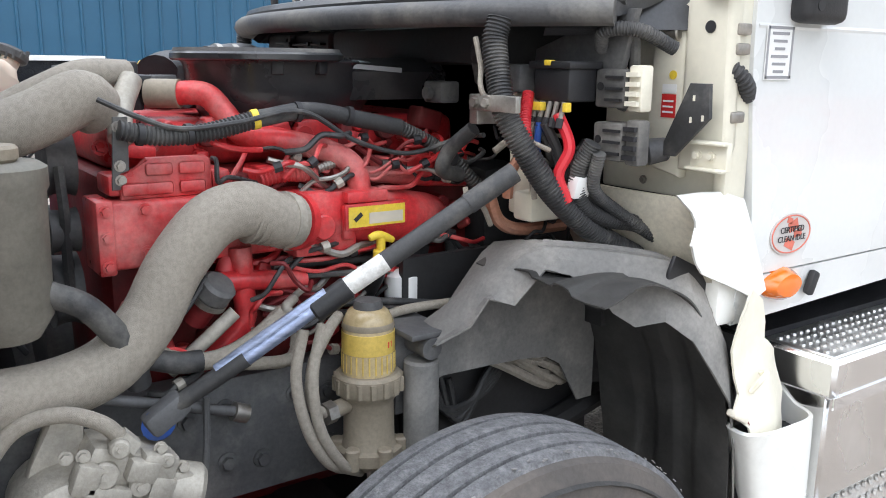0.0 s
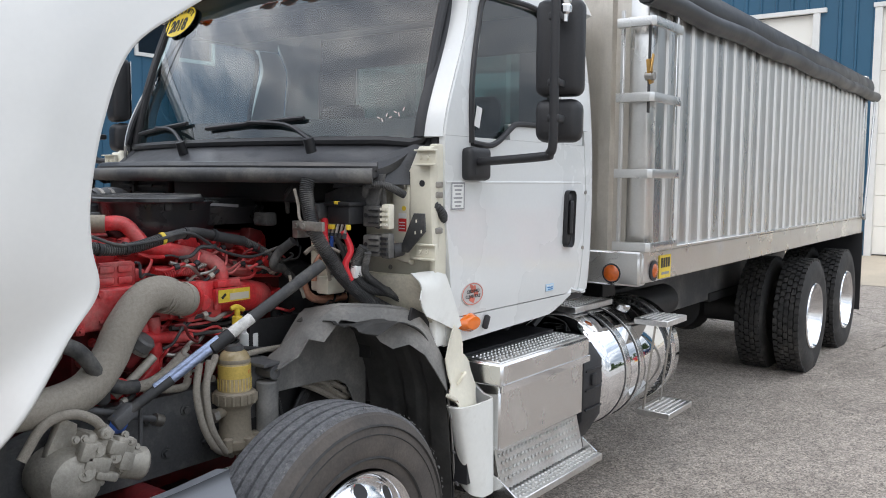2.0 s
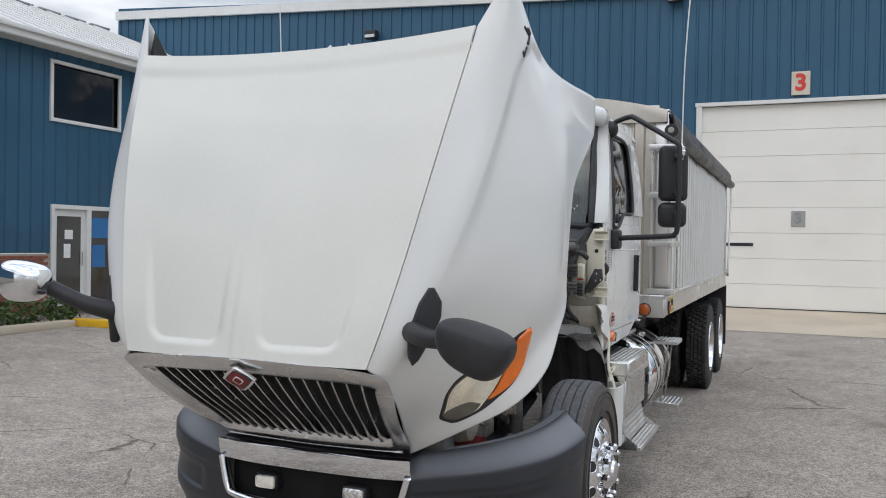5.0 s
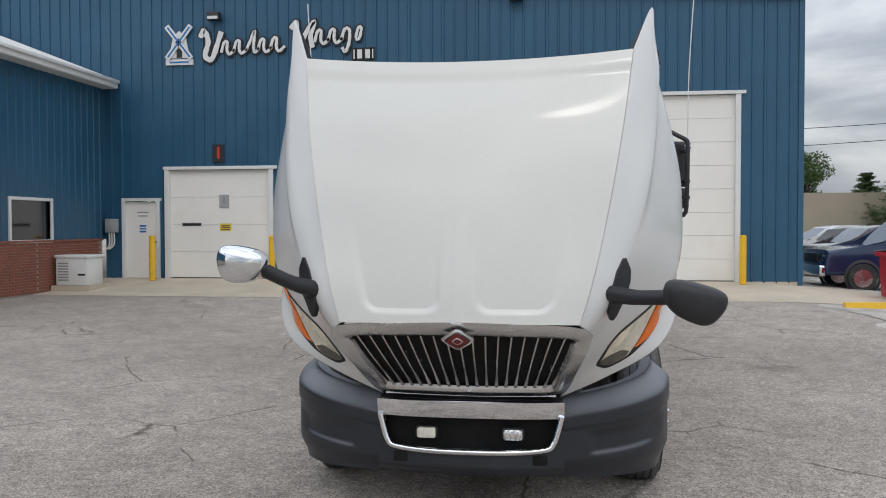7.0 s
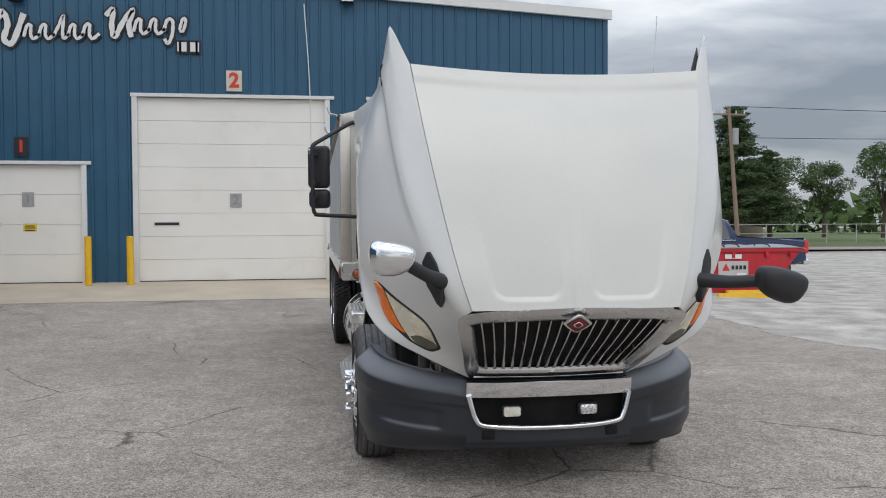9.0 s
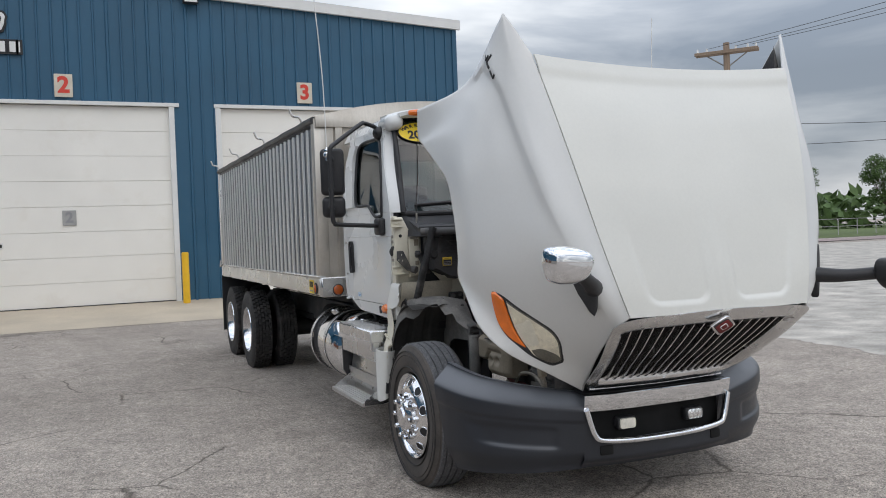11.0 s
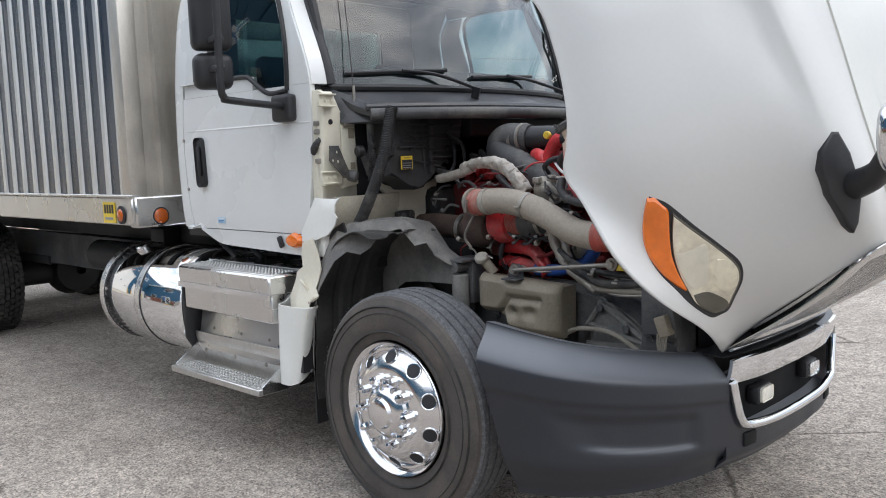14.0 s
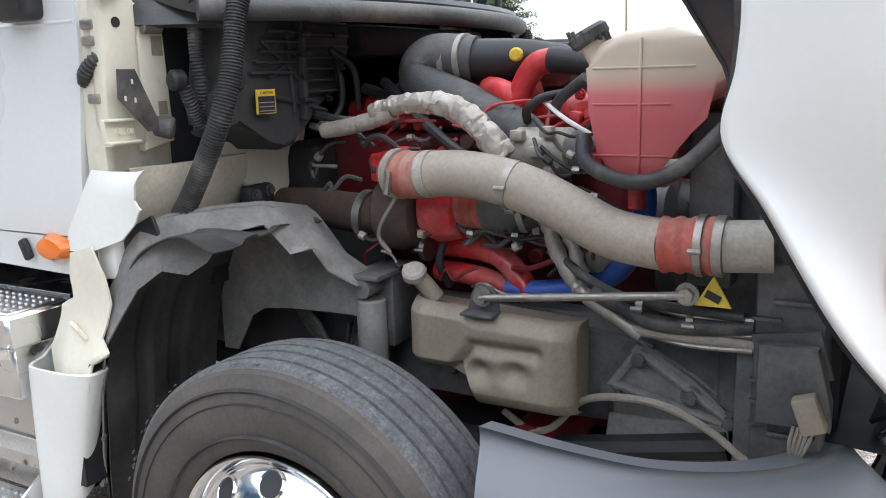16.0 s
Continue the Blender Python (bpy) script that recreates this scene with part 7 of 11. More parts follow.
# oval sticker behind the windscreen, on the passenger side
SC = ws(0.103, 0.83)
e1, e2 = (ws(0.20, 0.80) - ws(0.05, 0.80)).normalized(), (ws(0.125, 0.9) - ws(0.125, 0.7)).normalized()
SM = facing(*(SC + Vector((0, -0.012, 0.006))), e1, e2)
for sc, m_, dz in ((1.0, M_INK, 0), (0.96, M_YELLOWOVAL, 0.0015)):
    bm = lathe([(0, 0.0), (0.0001, 0.5 * sc), (0.001, 0.5 * sc), (0.0011, 0)], (0, 0, dz), 'Z', 40)
    bmesh.ops.scale(bm, vec=(0.355, 0.185, 1), verts=bm.verts[:])
    bm.transform(SM)
    part("windscreen_sticker", bm, m_, cab, "yellow oval warranty sticker")
words("2018", 0.098, SM @ pose(0, -0.028, 0.004), M_INK, cab, depth=0.0008, bold=0.004)
for i, ch in enumerate("WARRANTY"):
    a = radians(62 - i * 124 / 7)
    words(ch, 0.042, SM @ pose(0.145 * math.sin(-a) * 1.0, 0.062 * math.cos(a) - 0.002, 0.004, 0, 0, math.degrees(a) * 0.45), M_INK, cab, depth=0.0008, bold=0.0015)
bm = bmesh.new()
for i in range(7):
    c = ws(0.905 + i * 0.0085, 0.115 + i * 0.007 - 0.02 * (i % 2)) + Vector((0, -0.008, 0.004))
    obox(c, (0.003, 0.002, 0.016), Matrix.Rotation(radians(-70 + i * 47), 3, 'Y'), bm=bm)
part("grease_pencil_mark", bm, M_WHITELBL, cab)

# cowl
part("cowl", grid(lambda u, v: Vector(((2 * u - 1) * (0.955 - 0.03 * v), (0.49 + 0.20 * (2 * u - 1) ** 2) * (1 - v) + (0.16 + 0.27 * abs(2 * u - 1) ** 2.4) * v - 0.0, 1.905 - 0.115 * v - 0.02 * math.sin(math.pi * v))), 30, 8, thick=-0.03), M_COWL, cab, "faded black plastic cowl")
cw = [((2 * u - 1) * 0.93, 0.145 + 0.29 * abs(2 * u - 1) ** 2.4, 1.772) for u in (i / 16 for i in range(17))]
part("cowl_seal", sweep(spline(cw, 3), 0.030, 10), M_BLACKDUST, cab, "dusty rubber cowl seal")
part("cowl_lip", sweep(spline([(x, y + 0.03, z + 0.035) for x, y, z in cw], 3), 0.02, 8), M_COWL, cab)
for s in (1, -1):
    part("cowl_end", sx(grid(lambda u, v: Vector((0.80 + 0.20 * u, 0.36 + 0.30 * u + 0.06 * v, 1.79 + 0.14 * u * v - 0.05 * (1 - v))), 6, 6, thick=0.03), s), M_COWL, cab)


def wiper(x0, x1, name="wiper"):
    p0 = Vector((x0, 0.42, 1.885))
    d = 1 if x1 > x0 else -1
    w = part(name, cyl(p0 - Vector((0, 0, 0.02)), p0 + Vector((0, -0.02, 0.035)), 0.022, seg=10), M_BLACK, cab, "black wiper")
    q = (x1 + 0.975) / 1.95
    tip, mid = ws(q, 0.085) + Vector((0, -0.03, 0.02)), ws((x0 + x1) / 2 / 1.95 + 0.5, 0.05) + Vector((0, -0.035, 0.03))
    part("arm", tube([p0 + Vector((0, -0.01, 0.03)), mid, tip], 0.009, 6), M_BLACK, w)
    qa, qb = q - 0.15, q + 0.15
    part("blade", sweep([ws(qa + (qb - qa) * i / 10, 0.075 + 0.004 * i) + Vector((0, -0.016, 0.008)) for i in range(11)], 0.010, 6), M_BLACK, w)


wiper(0.62, 0.16)
wiper(-0.20, -0.60)


# radio whip on the passenger's cowl corner
ANT0, ANT1 = Vector((-0.905, 0.58, 1.868)), Vector((-0.765, 0.82, 2.69))
rw = part("radio_antenna", cyl(ANT0 - Vector((0, 0, 0.05)), ANT0 + Vector((0, 0, 0.05)), 0.010, 0.007, 10), M_STEEL, cab, "thin black radio whip antenna")
part("whip", tube([ANT0 + Vector((0, 0, 0.04)), ANT0.lerp(ANT1, 0.5) + Vector((0, -0.006, 0)), ANT1], 0.0028, 6), M_INK, rw)
part("mount", obox(ANT0 + Vector((0.02, 0.01, -0.075)), (0.05, 0.06, 0.05), Matrix.Identity(3), 0.01), M_BLACK, rw)


# door mirrors
def door_mirror(s):
    m = part("door_mirror", sx(obox((1.47, 0.91, 2.265), (0.185, 0.10, 0.365), Matrix.Rotation(radians(18), 3, 'Z'), 0.035, 4), s), M_BLACK, cab, "black west-coast mirror on tube arms")
    part("lower_mirror", sx(obox((1.465, 0.92, 1.99), (0.18, 0.11, 0.165), Matrix.Rotation(radians(18), 3, 'Z'), 0.04, 4), s), M_BLACK, m)
    part("mirror_glass", sx(obox((1.455, 0.962, 2.265), (0.155, 0.004, 0.33), Matrix.Rotation(radians(18), 3, 'Z'), 0.001, 1), s), M_CHROME, m)
    part("arm", sx(tube([(1.03, 1.045, 2.60), (1.055, 1.04, 2.635), (1.10, 1.035, 2.655), (1.16, 1.02, 2.668), (1.19, 0.995, 2.660), (1.30, 0.92, 2.59), (1.47, 0.80, 2.478), (1.515, 0.768, 2.445), (1.527, 0.762, 2.41), (1.527, 0.76, 2.25), (1.525, 0.765, 2.05), (1.52, 0.772, 1.90), (1.505, 0.775, 1.862), (1.47, 0.785, 1.850), (1.12, 0.86, 1.832)], 0.0175, 10, 5), s), M_BLACK, m)
    for z_ in (2.36, 2.12, 1.99):
        part("clamp", sx(obox((1.515, 0.80, z_), (0.05, 0.09, 0.03), Matrix.Rotation(radians(15), 3, 'Z'), 0.008), s), M_BLACK, m)
    part("bracket", sx(obox((1.105, 0.88, 1.825), (0.06, 0.155, 0.135), Matrix.Identity(3), 0.022, 3), s), M_BLACK, m)
    part("bracket_hole", sx(cyl((1.134, 0.84, 1.795), (1.1365, 0.84, 1.795), 0.013, seg=12), s), M_INK, m)
    tb = part("top_bracket", sx(lathe([(0.985, 0.0), (0.985, 0.056), (1.02, 0.058), (1.055, 0.050), (1.068, 0.034), (1.070, 0.018), (1.060, 0.014), (1.058, 0.0)], (0, 1.045, 2.592), 'X', 28), s), M_BLACK, m, "round mirror arm mount")
    part("bracket_hole", sx(cyl((1.059, 1.045, 2.592), (1.0605, 1.045, 2.592), 0.013, seg=12), s), M_INK, tb)
    base = Vector((1.535, 0.815, 2.40))
    part("antenna_base", sx(lathe([(-0.055, 0.0), (-0.055, 0.012), (-0.03, 0.014), (-0.022, 0.026), (0.0, 0.028), (0.008, 0.022), (0.014, 0.024), (0.026, 0.024), (0.034, 0.010), (0.05, 0.006), (0.05, 0.0)], base, 'Z', 18), s), M_CHROME, m, "chrome antenna mount")
    part("antenna", sx(tube([base + Vector((0, 0, 0.05)), base + Vector((0.01, 0.01, 0.6)), base + Vector((0.05, 0.03, 1.25))], 0.0045, 6), s), M_TRIM, m, "thin white whip antenna")


both(door_mirror)


# ---- chassis ----
for s in (1, -1):
    fr = part("frame_rail", sx(prism([(-0.95, 0.72), (-0.62, 0.68), (8.2, 0.68), (8.2, 0.97), (-0.55, 0.97), (-0.95, 0.86)], 'X', 0.40, 0.475, 0.006), s), M_FRAME, truck, "dusty black steel frame rail")
part("front_axle", box(-0.95, 0.95, -0.07, 0.07, 0.42, 0.55, 0.02), M_DARK, truck)
for yy in (6.33, 7.72):
    part("rear_axle", cyl((-0.65, yy, 0.52), (0.65, yy, 0.52), 0.13, seg=16), M_DARK, truck)
    part("differential", lathe([(-0.26, 0.05), (-0.2, 0.22), (0, 0.27), (0.2, 0.22), (0.26, 0.05)], (0, yy, 0.52), 'Y', 20), M_DARK, truck)
part("drive_shaft", cyl((0, 1.2, 0.80), (0, 6.1, 0.62), 0.06, seg=12), M_DARK, truck)
for yy in (3.2, 4.4, 5.4):
    part("crossmember", box(-0.36, 0.36, yy - 0.05, yy + 0.05, 0.74, 0.94), M_DARK, truck)
for s in (1, -1):
    part("air_tank", sx(cyl((0.62, 3.35, 0.86), (0.62, 4.2, 0.86), 0.12, seg=16, bevel=0.03), s), M_DARK, truck)
    part("leaf_spring", sx(box(0.40, 0.50, 5.6, 8.4, 0.66, 0.74, 0.01), s), M_DARK, truck)
    part("under_bracket", sx(box(0.44, 0.60, 3.15, 3.35, 0.62, 1.10, 0.01), s), M_DARK, truck)
    part("mud_flap", sx(box(0.62, 1.26, 8.33, 8.345, 0.34, 1.22), s), M_BLACK, truck, "black rubber mud flap")


# tanks and steps
def tank(s):
    y0, y1 = (2.0, 3.05) if s > 0 else (1.93, 3.0)
    c = Vector((0.87, 0, 0.715))
    t = part("fuel_tank", sx(lathe([(y0, 0.0), (y0 + 0.004, 0.27), (y0 + 0.02, 0.305), (y0 + 0.05, 0.325), (y1 - 0.05, 0.325), (y1 - 0.02, 0.305), (y1 - 0.004, 0.27), (y1, 0)], c, 'Y', 56), s), M_CHROME, truck, "polished aluminium fuel tank with straps")
    for yy in ((y0 + 0.24, y0 + 0.42, y1 - 0.16) if s > 0 else (y0 + 0.48, y1 - 0.10)):
        part("strap", sx(lathe([(yy - 0.028, 0.327), (yy - 0.026, 0.333), (yy + 0.026, 0.333), (yy + 0.028, 0.327)], c, 'Y', 56, ring=True), s), M_POLISHED, t)
        for e in (-1, 1):
            part("strap_edge", sx(lathe([(yy + e * 0.034 - 0.006, 0.326), (yy + e * 0.034, 0.331), (yy + e * 0.034 + 0.006, 0.326)], c, 'Y', 56, ring=True), s), M_RUBBER, t)
    part("filler_cap", sx(cyl((0.97, y0 + (0.62 if s > 0 else 0.78), 1.005), (0.985, y0 + (0.62 if s > 0 else 0.78), 1.045), 0.05, seg=16, bevel=0.008), s), M_POLISHED, t)
    if s > 0:
        for z_, x_, yy, w_ in ((0.985, 1.22, 2.62, 0.30), (0.445, 1.22, 2.72, 0.36)):
            tread(t, x_, yy, z_, 0.20, w_, s)
        tread(t, 0.86, 2.30, 1.075, 0.20, 0.46, s)
        for yy in (2.50, 2.75):
            part("step_hanger", sx(tube([(1.24, yy, 0.97), (1.215, yy, 0.75), (1.18, yy, 0.46)], 0.007, 6), s), M_STEEL, t)


def tread(parent, x, y, z, w, l, s, name="step_tread"):
    """A folded step plate with raised dimples; w across, l along the truck."""
    b = part(name, sx(box(x - w / 2, x + w / 2, y - l / 2, y + l / 2, z - 0.035, z, 0.004, 1), s), M_DIAMOND, parent, "perforated aluminium step")
    bm = bmesh.new()
    nx, ny = max(2, int(w / 0.034)), max(2, int(l / 0.030))
    for i in range(nx):
        for j in range(ny):
            px = x - w / 2 + 0.016 + (w - 0.032) * (i + 0.5) / nx
            py = y - l / 2 + 0.012 + (l - 0.024) * (j + (0.5 if i % 2 else 0.15)) / ny
            sweep([Vector((px, py, z - 0.001)), Vector((px, py, z + 0.005)), Vector((px, py, z + 0.0055))], [0.009, 0.0065, 0.0035], 7, bm)
    tagged(part("raised_dimple_pattern", sx(bm, s), M_DIAMOND, b), kind="stuff")
    return b


both(tank)


def steps(s):
    # battery box with folded lid and two treads below
    y0, y1, x1 = (0.985, 1.755, 1.17) if s > 0 else (0.99, 1.86, 1.17)
    if s > 0:
        bx = part("battery_box", sx(box(0.60, x1, y0, y1, 0.60, 0.905, 0.008, 1), s), M_POLISHED, truck, "polished aluminium battery box step")
    else:
        bx = part("battery_box", sx(box(0.60, x1, y0, y1, 0.735, 0.905, 0.008, 1), s), M_POLISHED, truck, "polished aluminium battery box step over a recessed panel")
        part("lower_panel", sx(prism([(0.62, 0.735), (x1 - 0.10, 0.735), (x1 - 0.055, 0.50), (0.62, 0.50)], 'Y', y0 + 0.02, y1 - 0.02, 0.004), s), M_ALU, bx)
        for yy in (y0 + 0.15, y0 + 0.42, y0 + 0.70):
            part("rivet", sx(bolt((x1 - 0.083, yy, 0.62), (1, 0, 0.2), 0.010, 0.008), s), M_STEEL, bx)
    part("lid", sx(box(0.58, x1 + 0.022, y0 - 0.02, y1 + 0.02, 0.885, 0.985, 0.01, 1), s), M_POLISHED, bx)
    tread(bx, x1 - 0.085, (y0 + y1) / 2, 0.992, 0.19, y1 - y0 + 0.02, s, "upper_tread")
    part("lid_strip", sx(box(x1 + 0.0225, x1 + 0.027, y0 - 0.02, y1 + 0.02, 0.865, 0.895), s), M_CHROME, bx)
    part("back_panel", sx(box(0.60, 0.98, y0 - 0.01, y1 + 0.03, 0.986, 1.0), s), M_BLACK if s > 0 else M_POLISHED, bx)
    if s > 0:
        riser = grid(lambda u, v: Vector((x1 - 0.035 + 0.040 * v, y0 + 0.01 + (y1 - y0 - 0.02) * u, 0.60 - 0.175 * v)), 4, 4, thick=0.006)
        rs_ = part("riser", riser, M_DIAMOND, bx, "perforated aluminium riser")
        bm = bmesh.new()
        for i in range(22):
            for j in range(4):
                c = Vector((x1 - 0.026 + 0.040 * (j + 0.8) / 5, y0 + 0.035 + (y1 - y0 - 0.07) * (i + 0.5 * (j % 2)) / 21.5, 0.60 - 0.175 * (j + 0.8) / 5))
                sweep([c, c + Vector((0.006, 0, 0.0015)), c + Vector((0.0065, 0, 0.0016))], [0.010, 0.0075, 0.004], 7, bm)
        tagged(part("raised_dimple_pattern", bm, M_DIAMOND, rs_), kind="stuff")
    part("lower_skirt", sx(grid(lambda u, v: Vector((x1 - 0.06 - 0.05 * smooth(0.1, 0.9, v), y0 + (y1 - y0) * u, 0.59 - 0.20 * v)), 4, 8, thick=0.006), s), M_DIAMOND, bx)
    for yy in (y0, y1):
        part("end_plate", sx(prism([(0.70, 0.53), (1.10, 0.53), (1.255, 0.42), (1.255, 0.385), (0.70, 0.385)], 'Y', yy - 0.005, yy + 0.005), s), M_POLISHED, bx)
    tread(bx, 1.19, (y0 + y1) / 2 + 0.01, 0.412, 0.175, y1 - y0 + 0.02, s, "lower_tread")
    for yy in (y0 + 0.12, y0 + 0.42, y0 + 0.72):
        part("rivet", sx(bolt((x1 - 0.03, yy, 0.50), (1, 0, 0.3), 0.008, 0.008), s), M_STEEL, bx)
    part("rear_cover", sx(prism([(0.60, 0.42), (1.08, 0.42), (1.16, 0.55), (1.165, 0.84), (1.10, 0.92), (0.60, 0.93)], 'Y', y1 + 0.022, 1.985 if s > 0 else 1.915, 0.012), s), M_BLACK, bx)
    if s > 0:
        for z_ in (0.60, 0.70, 0.80):
            part("cover_rib", box(1.16, 1.172, y1 + 0.04, 1.97, z_ - 0.006, z_ + 0.006, 0.003), M_BLACK, bx)
        part("cover_latch", box(1.165, 1.180, 1.85, 1.90, 0.72, 0.78, 0.006), M_BLACK, bx)
    for i in range(4):
        part("battery_cable", sx(tube([(0.70 + i * 0.05, 1.2 + 0.2 * i, 1.0), (0.72 + i * 0.05, 1.32 + 0.2 * i, 1.09), (0.70, 1.5 + 0.2 * i, 1.03)], 0.017, 7), s), M_RUBBER, bx)


both(steps)

part("subframe", box(-0.46, 0.46, 2.25, 8.25, 0.985, 1.19, 0.01), M_DARK, truck, "black hoist subframe under the box")
for i in range(13):
    part("floor_beam", box(-1.20, 1.20, 2.40 + i * 0.47, 2.48 + i * 0.47, 1.21, 1.335), M_DARK, truck)

# ---- dump box ----
BXW, BY0, BY1, BZ0, BZ1 = 1.235, 2.30, 8.30, 1.36, 2.88
dbox = part("dump_box", box(-BXW + 0.03, BXW - 0.03, BY0 + 0.03, BY1 - 0.03, BZ0 - 0.02, BZ0 + 0.04), M_ALU, truck, "ribbed aluminium grain dump box")


def rib_profile(y0, y1, pitch, deep=0.014):
    """Trapezoid ribs: (y, depth) pairs along a sheet."""
    out = [(y0, 0.0)]
    n = int((y1 - y0) / pitch)
    p = (y1 - y0) / n
    for i in range(n):
        a = y0 + i * p
        out += [(a + p * 0.36, 0.0), (a + p * 0.40, deep), (a + p * 0.60, deep), (a + p * 0.64, 0.0)]
    return out + [(y1, 0.0)]


for s in (1, -1):
    bm = bmesh.new()
    prof = rib_profile(BY0 + 0.02, BY1 - 0.06, 0.195)
    lo = [bm.verts.new((s * (BXW - 0.018 + d), y, BZ0)) for y, d in prof]
    hi = [bm.verts.new((s * (BXW - 0.018 + d), y, BZ1 - 0.06)) for y, d in prof]
    for i in range(len(prof) - 1):
        bm.faces.new((lo[i], lo[i + 1], hi[i + 1], hi[i]))
    thicken(bm, bm.faces[:], 0.004)
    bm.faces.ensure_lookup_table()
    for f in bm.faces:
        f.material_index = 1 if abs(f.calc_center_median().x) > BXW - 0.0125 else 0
    # same sheet metal on both sides; the passenger's carries its dark reflection in the colour
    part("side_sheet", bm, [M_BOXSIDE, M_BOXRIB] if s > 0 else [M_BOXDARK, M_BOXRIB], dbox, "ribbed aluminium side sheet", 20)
    part("bottom_rail", sx(box(BXW - 0.05, BXW + 0.012, BY0 - 0.02, BY1, 1.205, 1.375, 0.008, 1), s), M_ALU, dbox)
    part("rail_lip", sx(box(BXW - 0.05, BXW + 0.028, BY0 - 0.02, BY1, 1.376, 1.392, 0.003, 1), s), M_ALU, dbox)
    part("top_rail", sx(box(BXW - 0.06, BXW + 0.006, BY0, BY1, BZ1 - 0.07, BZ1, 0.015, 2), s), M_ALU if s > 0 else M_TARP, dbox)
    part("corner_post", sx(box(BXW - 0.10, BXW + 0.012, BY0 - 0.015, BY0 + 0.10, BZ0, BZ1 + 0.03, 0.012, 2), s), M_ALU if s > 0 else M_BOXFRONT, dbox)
    part("rear_post", sx(box(BXW - 0.10, BXW + 0.014, BY1 - 0.10, BY1 + 0.02, 1.2, BZ1 + 0.04, 0.012, 2), s), M_ALU, dbox)
    # corner lamps
    for nm, c, ax, r in (("corner_lamp", (1.075, BY0 - 0.034, 1.255), 'Y', 0.052), ("side_lamp", (BXW + 0.012, 2.42, 1.268), 'X', 0.045)):
        fl = -1 if ax == "Y" else 1
        lm = part(nm, sx(lathe([(0, r + 0.012), (0.008, r + 0.012), (0.012, r), (0.012, 0)], c, ax, 24, flip=fl), s), M_BLACK, dbox)
        part("lens", sx(lathe([(0.0125, r * 0.88), (0.02, r * 0.7), (0.024, 0)], c, ax, 24, flip=fl), s), M_AMBERLAMP, lm, "round amber lamp")
    pl = part("maker_plate", sx(box(BXW + 0.0135, BXW + 0.017, 2.50, 2.665, 1.215, 1.345), s), M_YELLOWST, dbox, "yellow maker plate with dark bars")
    for i in range(4):
        part("plate_bar", sx(box(BXW + 0.0175, BXW + 0.0185, 2.52 + i * 0.034, 2.545 + i * 0.034, 1.275, 1.33), s), M_INK, pl)
    part("plate_bar", sx(box(BXW + 0.0175, BXW + 0.0185, 2.53, 2.64, 1.235, 1.25), s), M_GREYINK, pl)
    part("hinge_hook", sx(tube([(BXW + 0.02, BY1 - 0.15, 1.40), (BXW + 0.05, BY1 - 0.05, 1.36), (BXW + 0.03, BY1 + 0.04, 1.45)], 0.012, 6), s), M_STEEL, dbox)
# front sheet and arched cap
bm = bmesh.new()
prof = rib_profile(-BXW + 0.06, BXW - 0.06, 0.30, 0.03)
lo = [bm.verts.new((x, BY0 - 0.005 - d, BZ0)) for x, d in prof]
hi = [bm.verts.new((x, BY0 - 0.005 - d, 2.80)) for x, d in prof]
for i in range(len(prof) - 1):
    bm.faces.new((lo[i], lo[i + 1], hi[i + 1], hi[i]))
thicken(bm, bm.faces[:], 0.004)
part("front_sheet", bm, M_BOXFRONT, dbox, "weathered aluminium front sheet", 20)
part("front_sill", box(-BXW, BXW, BY0 - 0.045, BY0 + 0.05, 1.19, 1.378, 0.01, 1), M_ALU, dbox)
bm = bmesh.new()
capx = [i / 20 * 2 - 1 for i in range(21)]
prism([(BXW * q, 2.80 + 0.0) for q in (-1, 1)] + [(BXW * q, 2.90 + 0.17 * (1 - q * q)) for q in reversed(capx)], 'Y', BY0 - 0.05, BY0 - 0.02, 0.004, bm)
part("front_cap", bm, M_BOXFRONT, dbox, "arched cap plate")
part("tail_gate", box(-BXW + 0.05, BXW - 0.05, BY1 - 0.03, BY1, 1.25, BZ1), M_ALU, dbox)
# rolled tarp
part("tarp", grid(lambda u, v: Vector(((2 * v - 1) * (BXW + 0.01), BY0 - 0.02 + (BY1 - BY0 + 0.05) * u, 2.885 + 0.17 * (1 - (2 * v - 1) ** 2) - 0.015 * math.sin(u * 40) ** 2)), 48, 16, thick=0.01), M_TARP, dbox, "black vinyl roll tarp")
part("tarp_side", grid(lambda u, v: Vector((BXW + 0.02 + 0.03 * math.sin(math.pi * v), BY0 - 0.06 + (BY1 - BY0 + 0.14) * u, 2.88 - 0.16 * v)), 20, 6, thick=0.012), M_TARP, dbox)
part("tarp_roll", sweep([Vector((BXW + 0.045, BY0 - 0.14 + 6.42 * i / 24, 2.715 + 0.008 * math.sin(i * 1.3))) for i in range(25)], 0.055, 12), M_TARP, dbox)
part("roll_cap", cyl((BXW + 0.045, BY0 - 0.155, 2.715), (BXW + 0.045, BY0 - 0.14, 2.715), 0.045, seg=16), M_BLACK, dbox)
part("roll_hub", lathe([(BY0 - 0.170, 0.0), (BY0 - 0.170, 0.018), (BY0 - 0.162, 0.026), (BY0 - 0.155, 0.026), (BY0 - 0.155, 0.0)], (BXW + 0.045, 0, 2.715), 'Y', 18), M_STEEL, dbox)
part("tarp_edge", sweep([Vector((-BXW - 0.006, BY0 + (BY1 - BY0) * i / 20, 2.868 + 0.004 * math.sin(i * 2.1))) for i in range(21)], 0.036, 8), M_TARP, dbox)
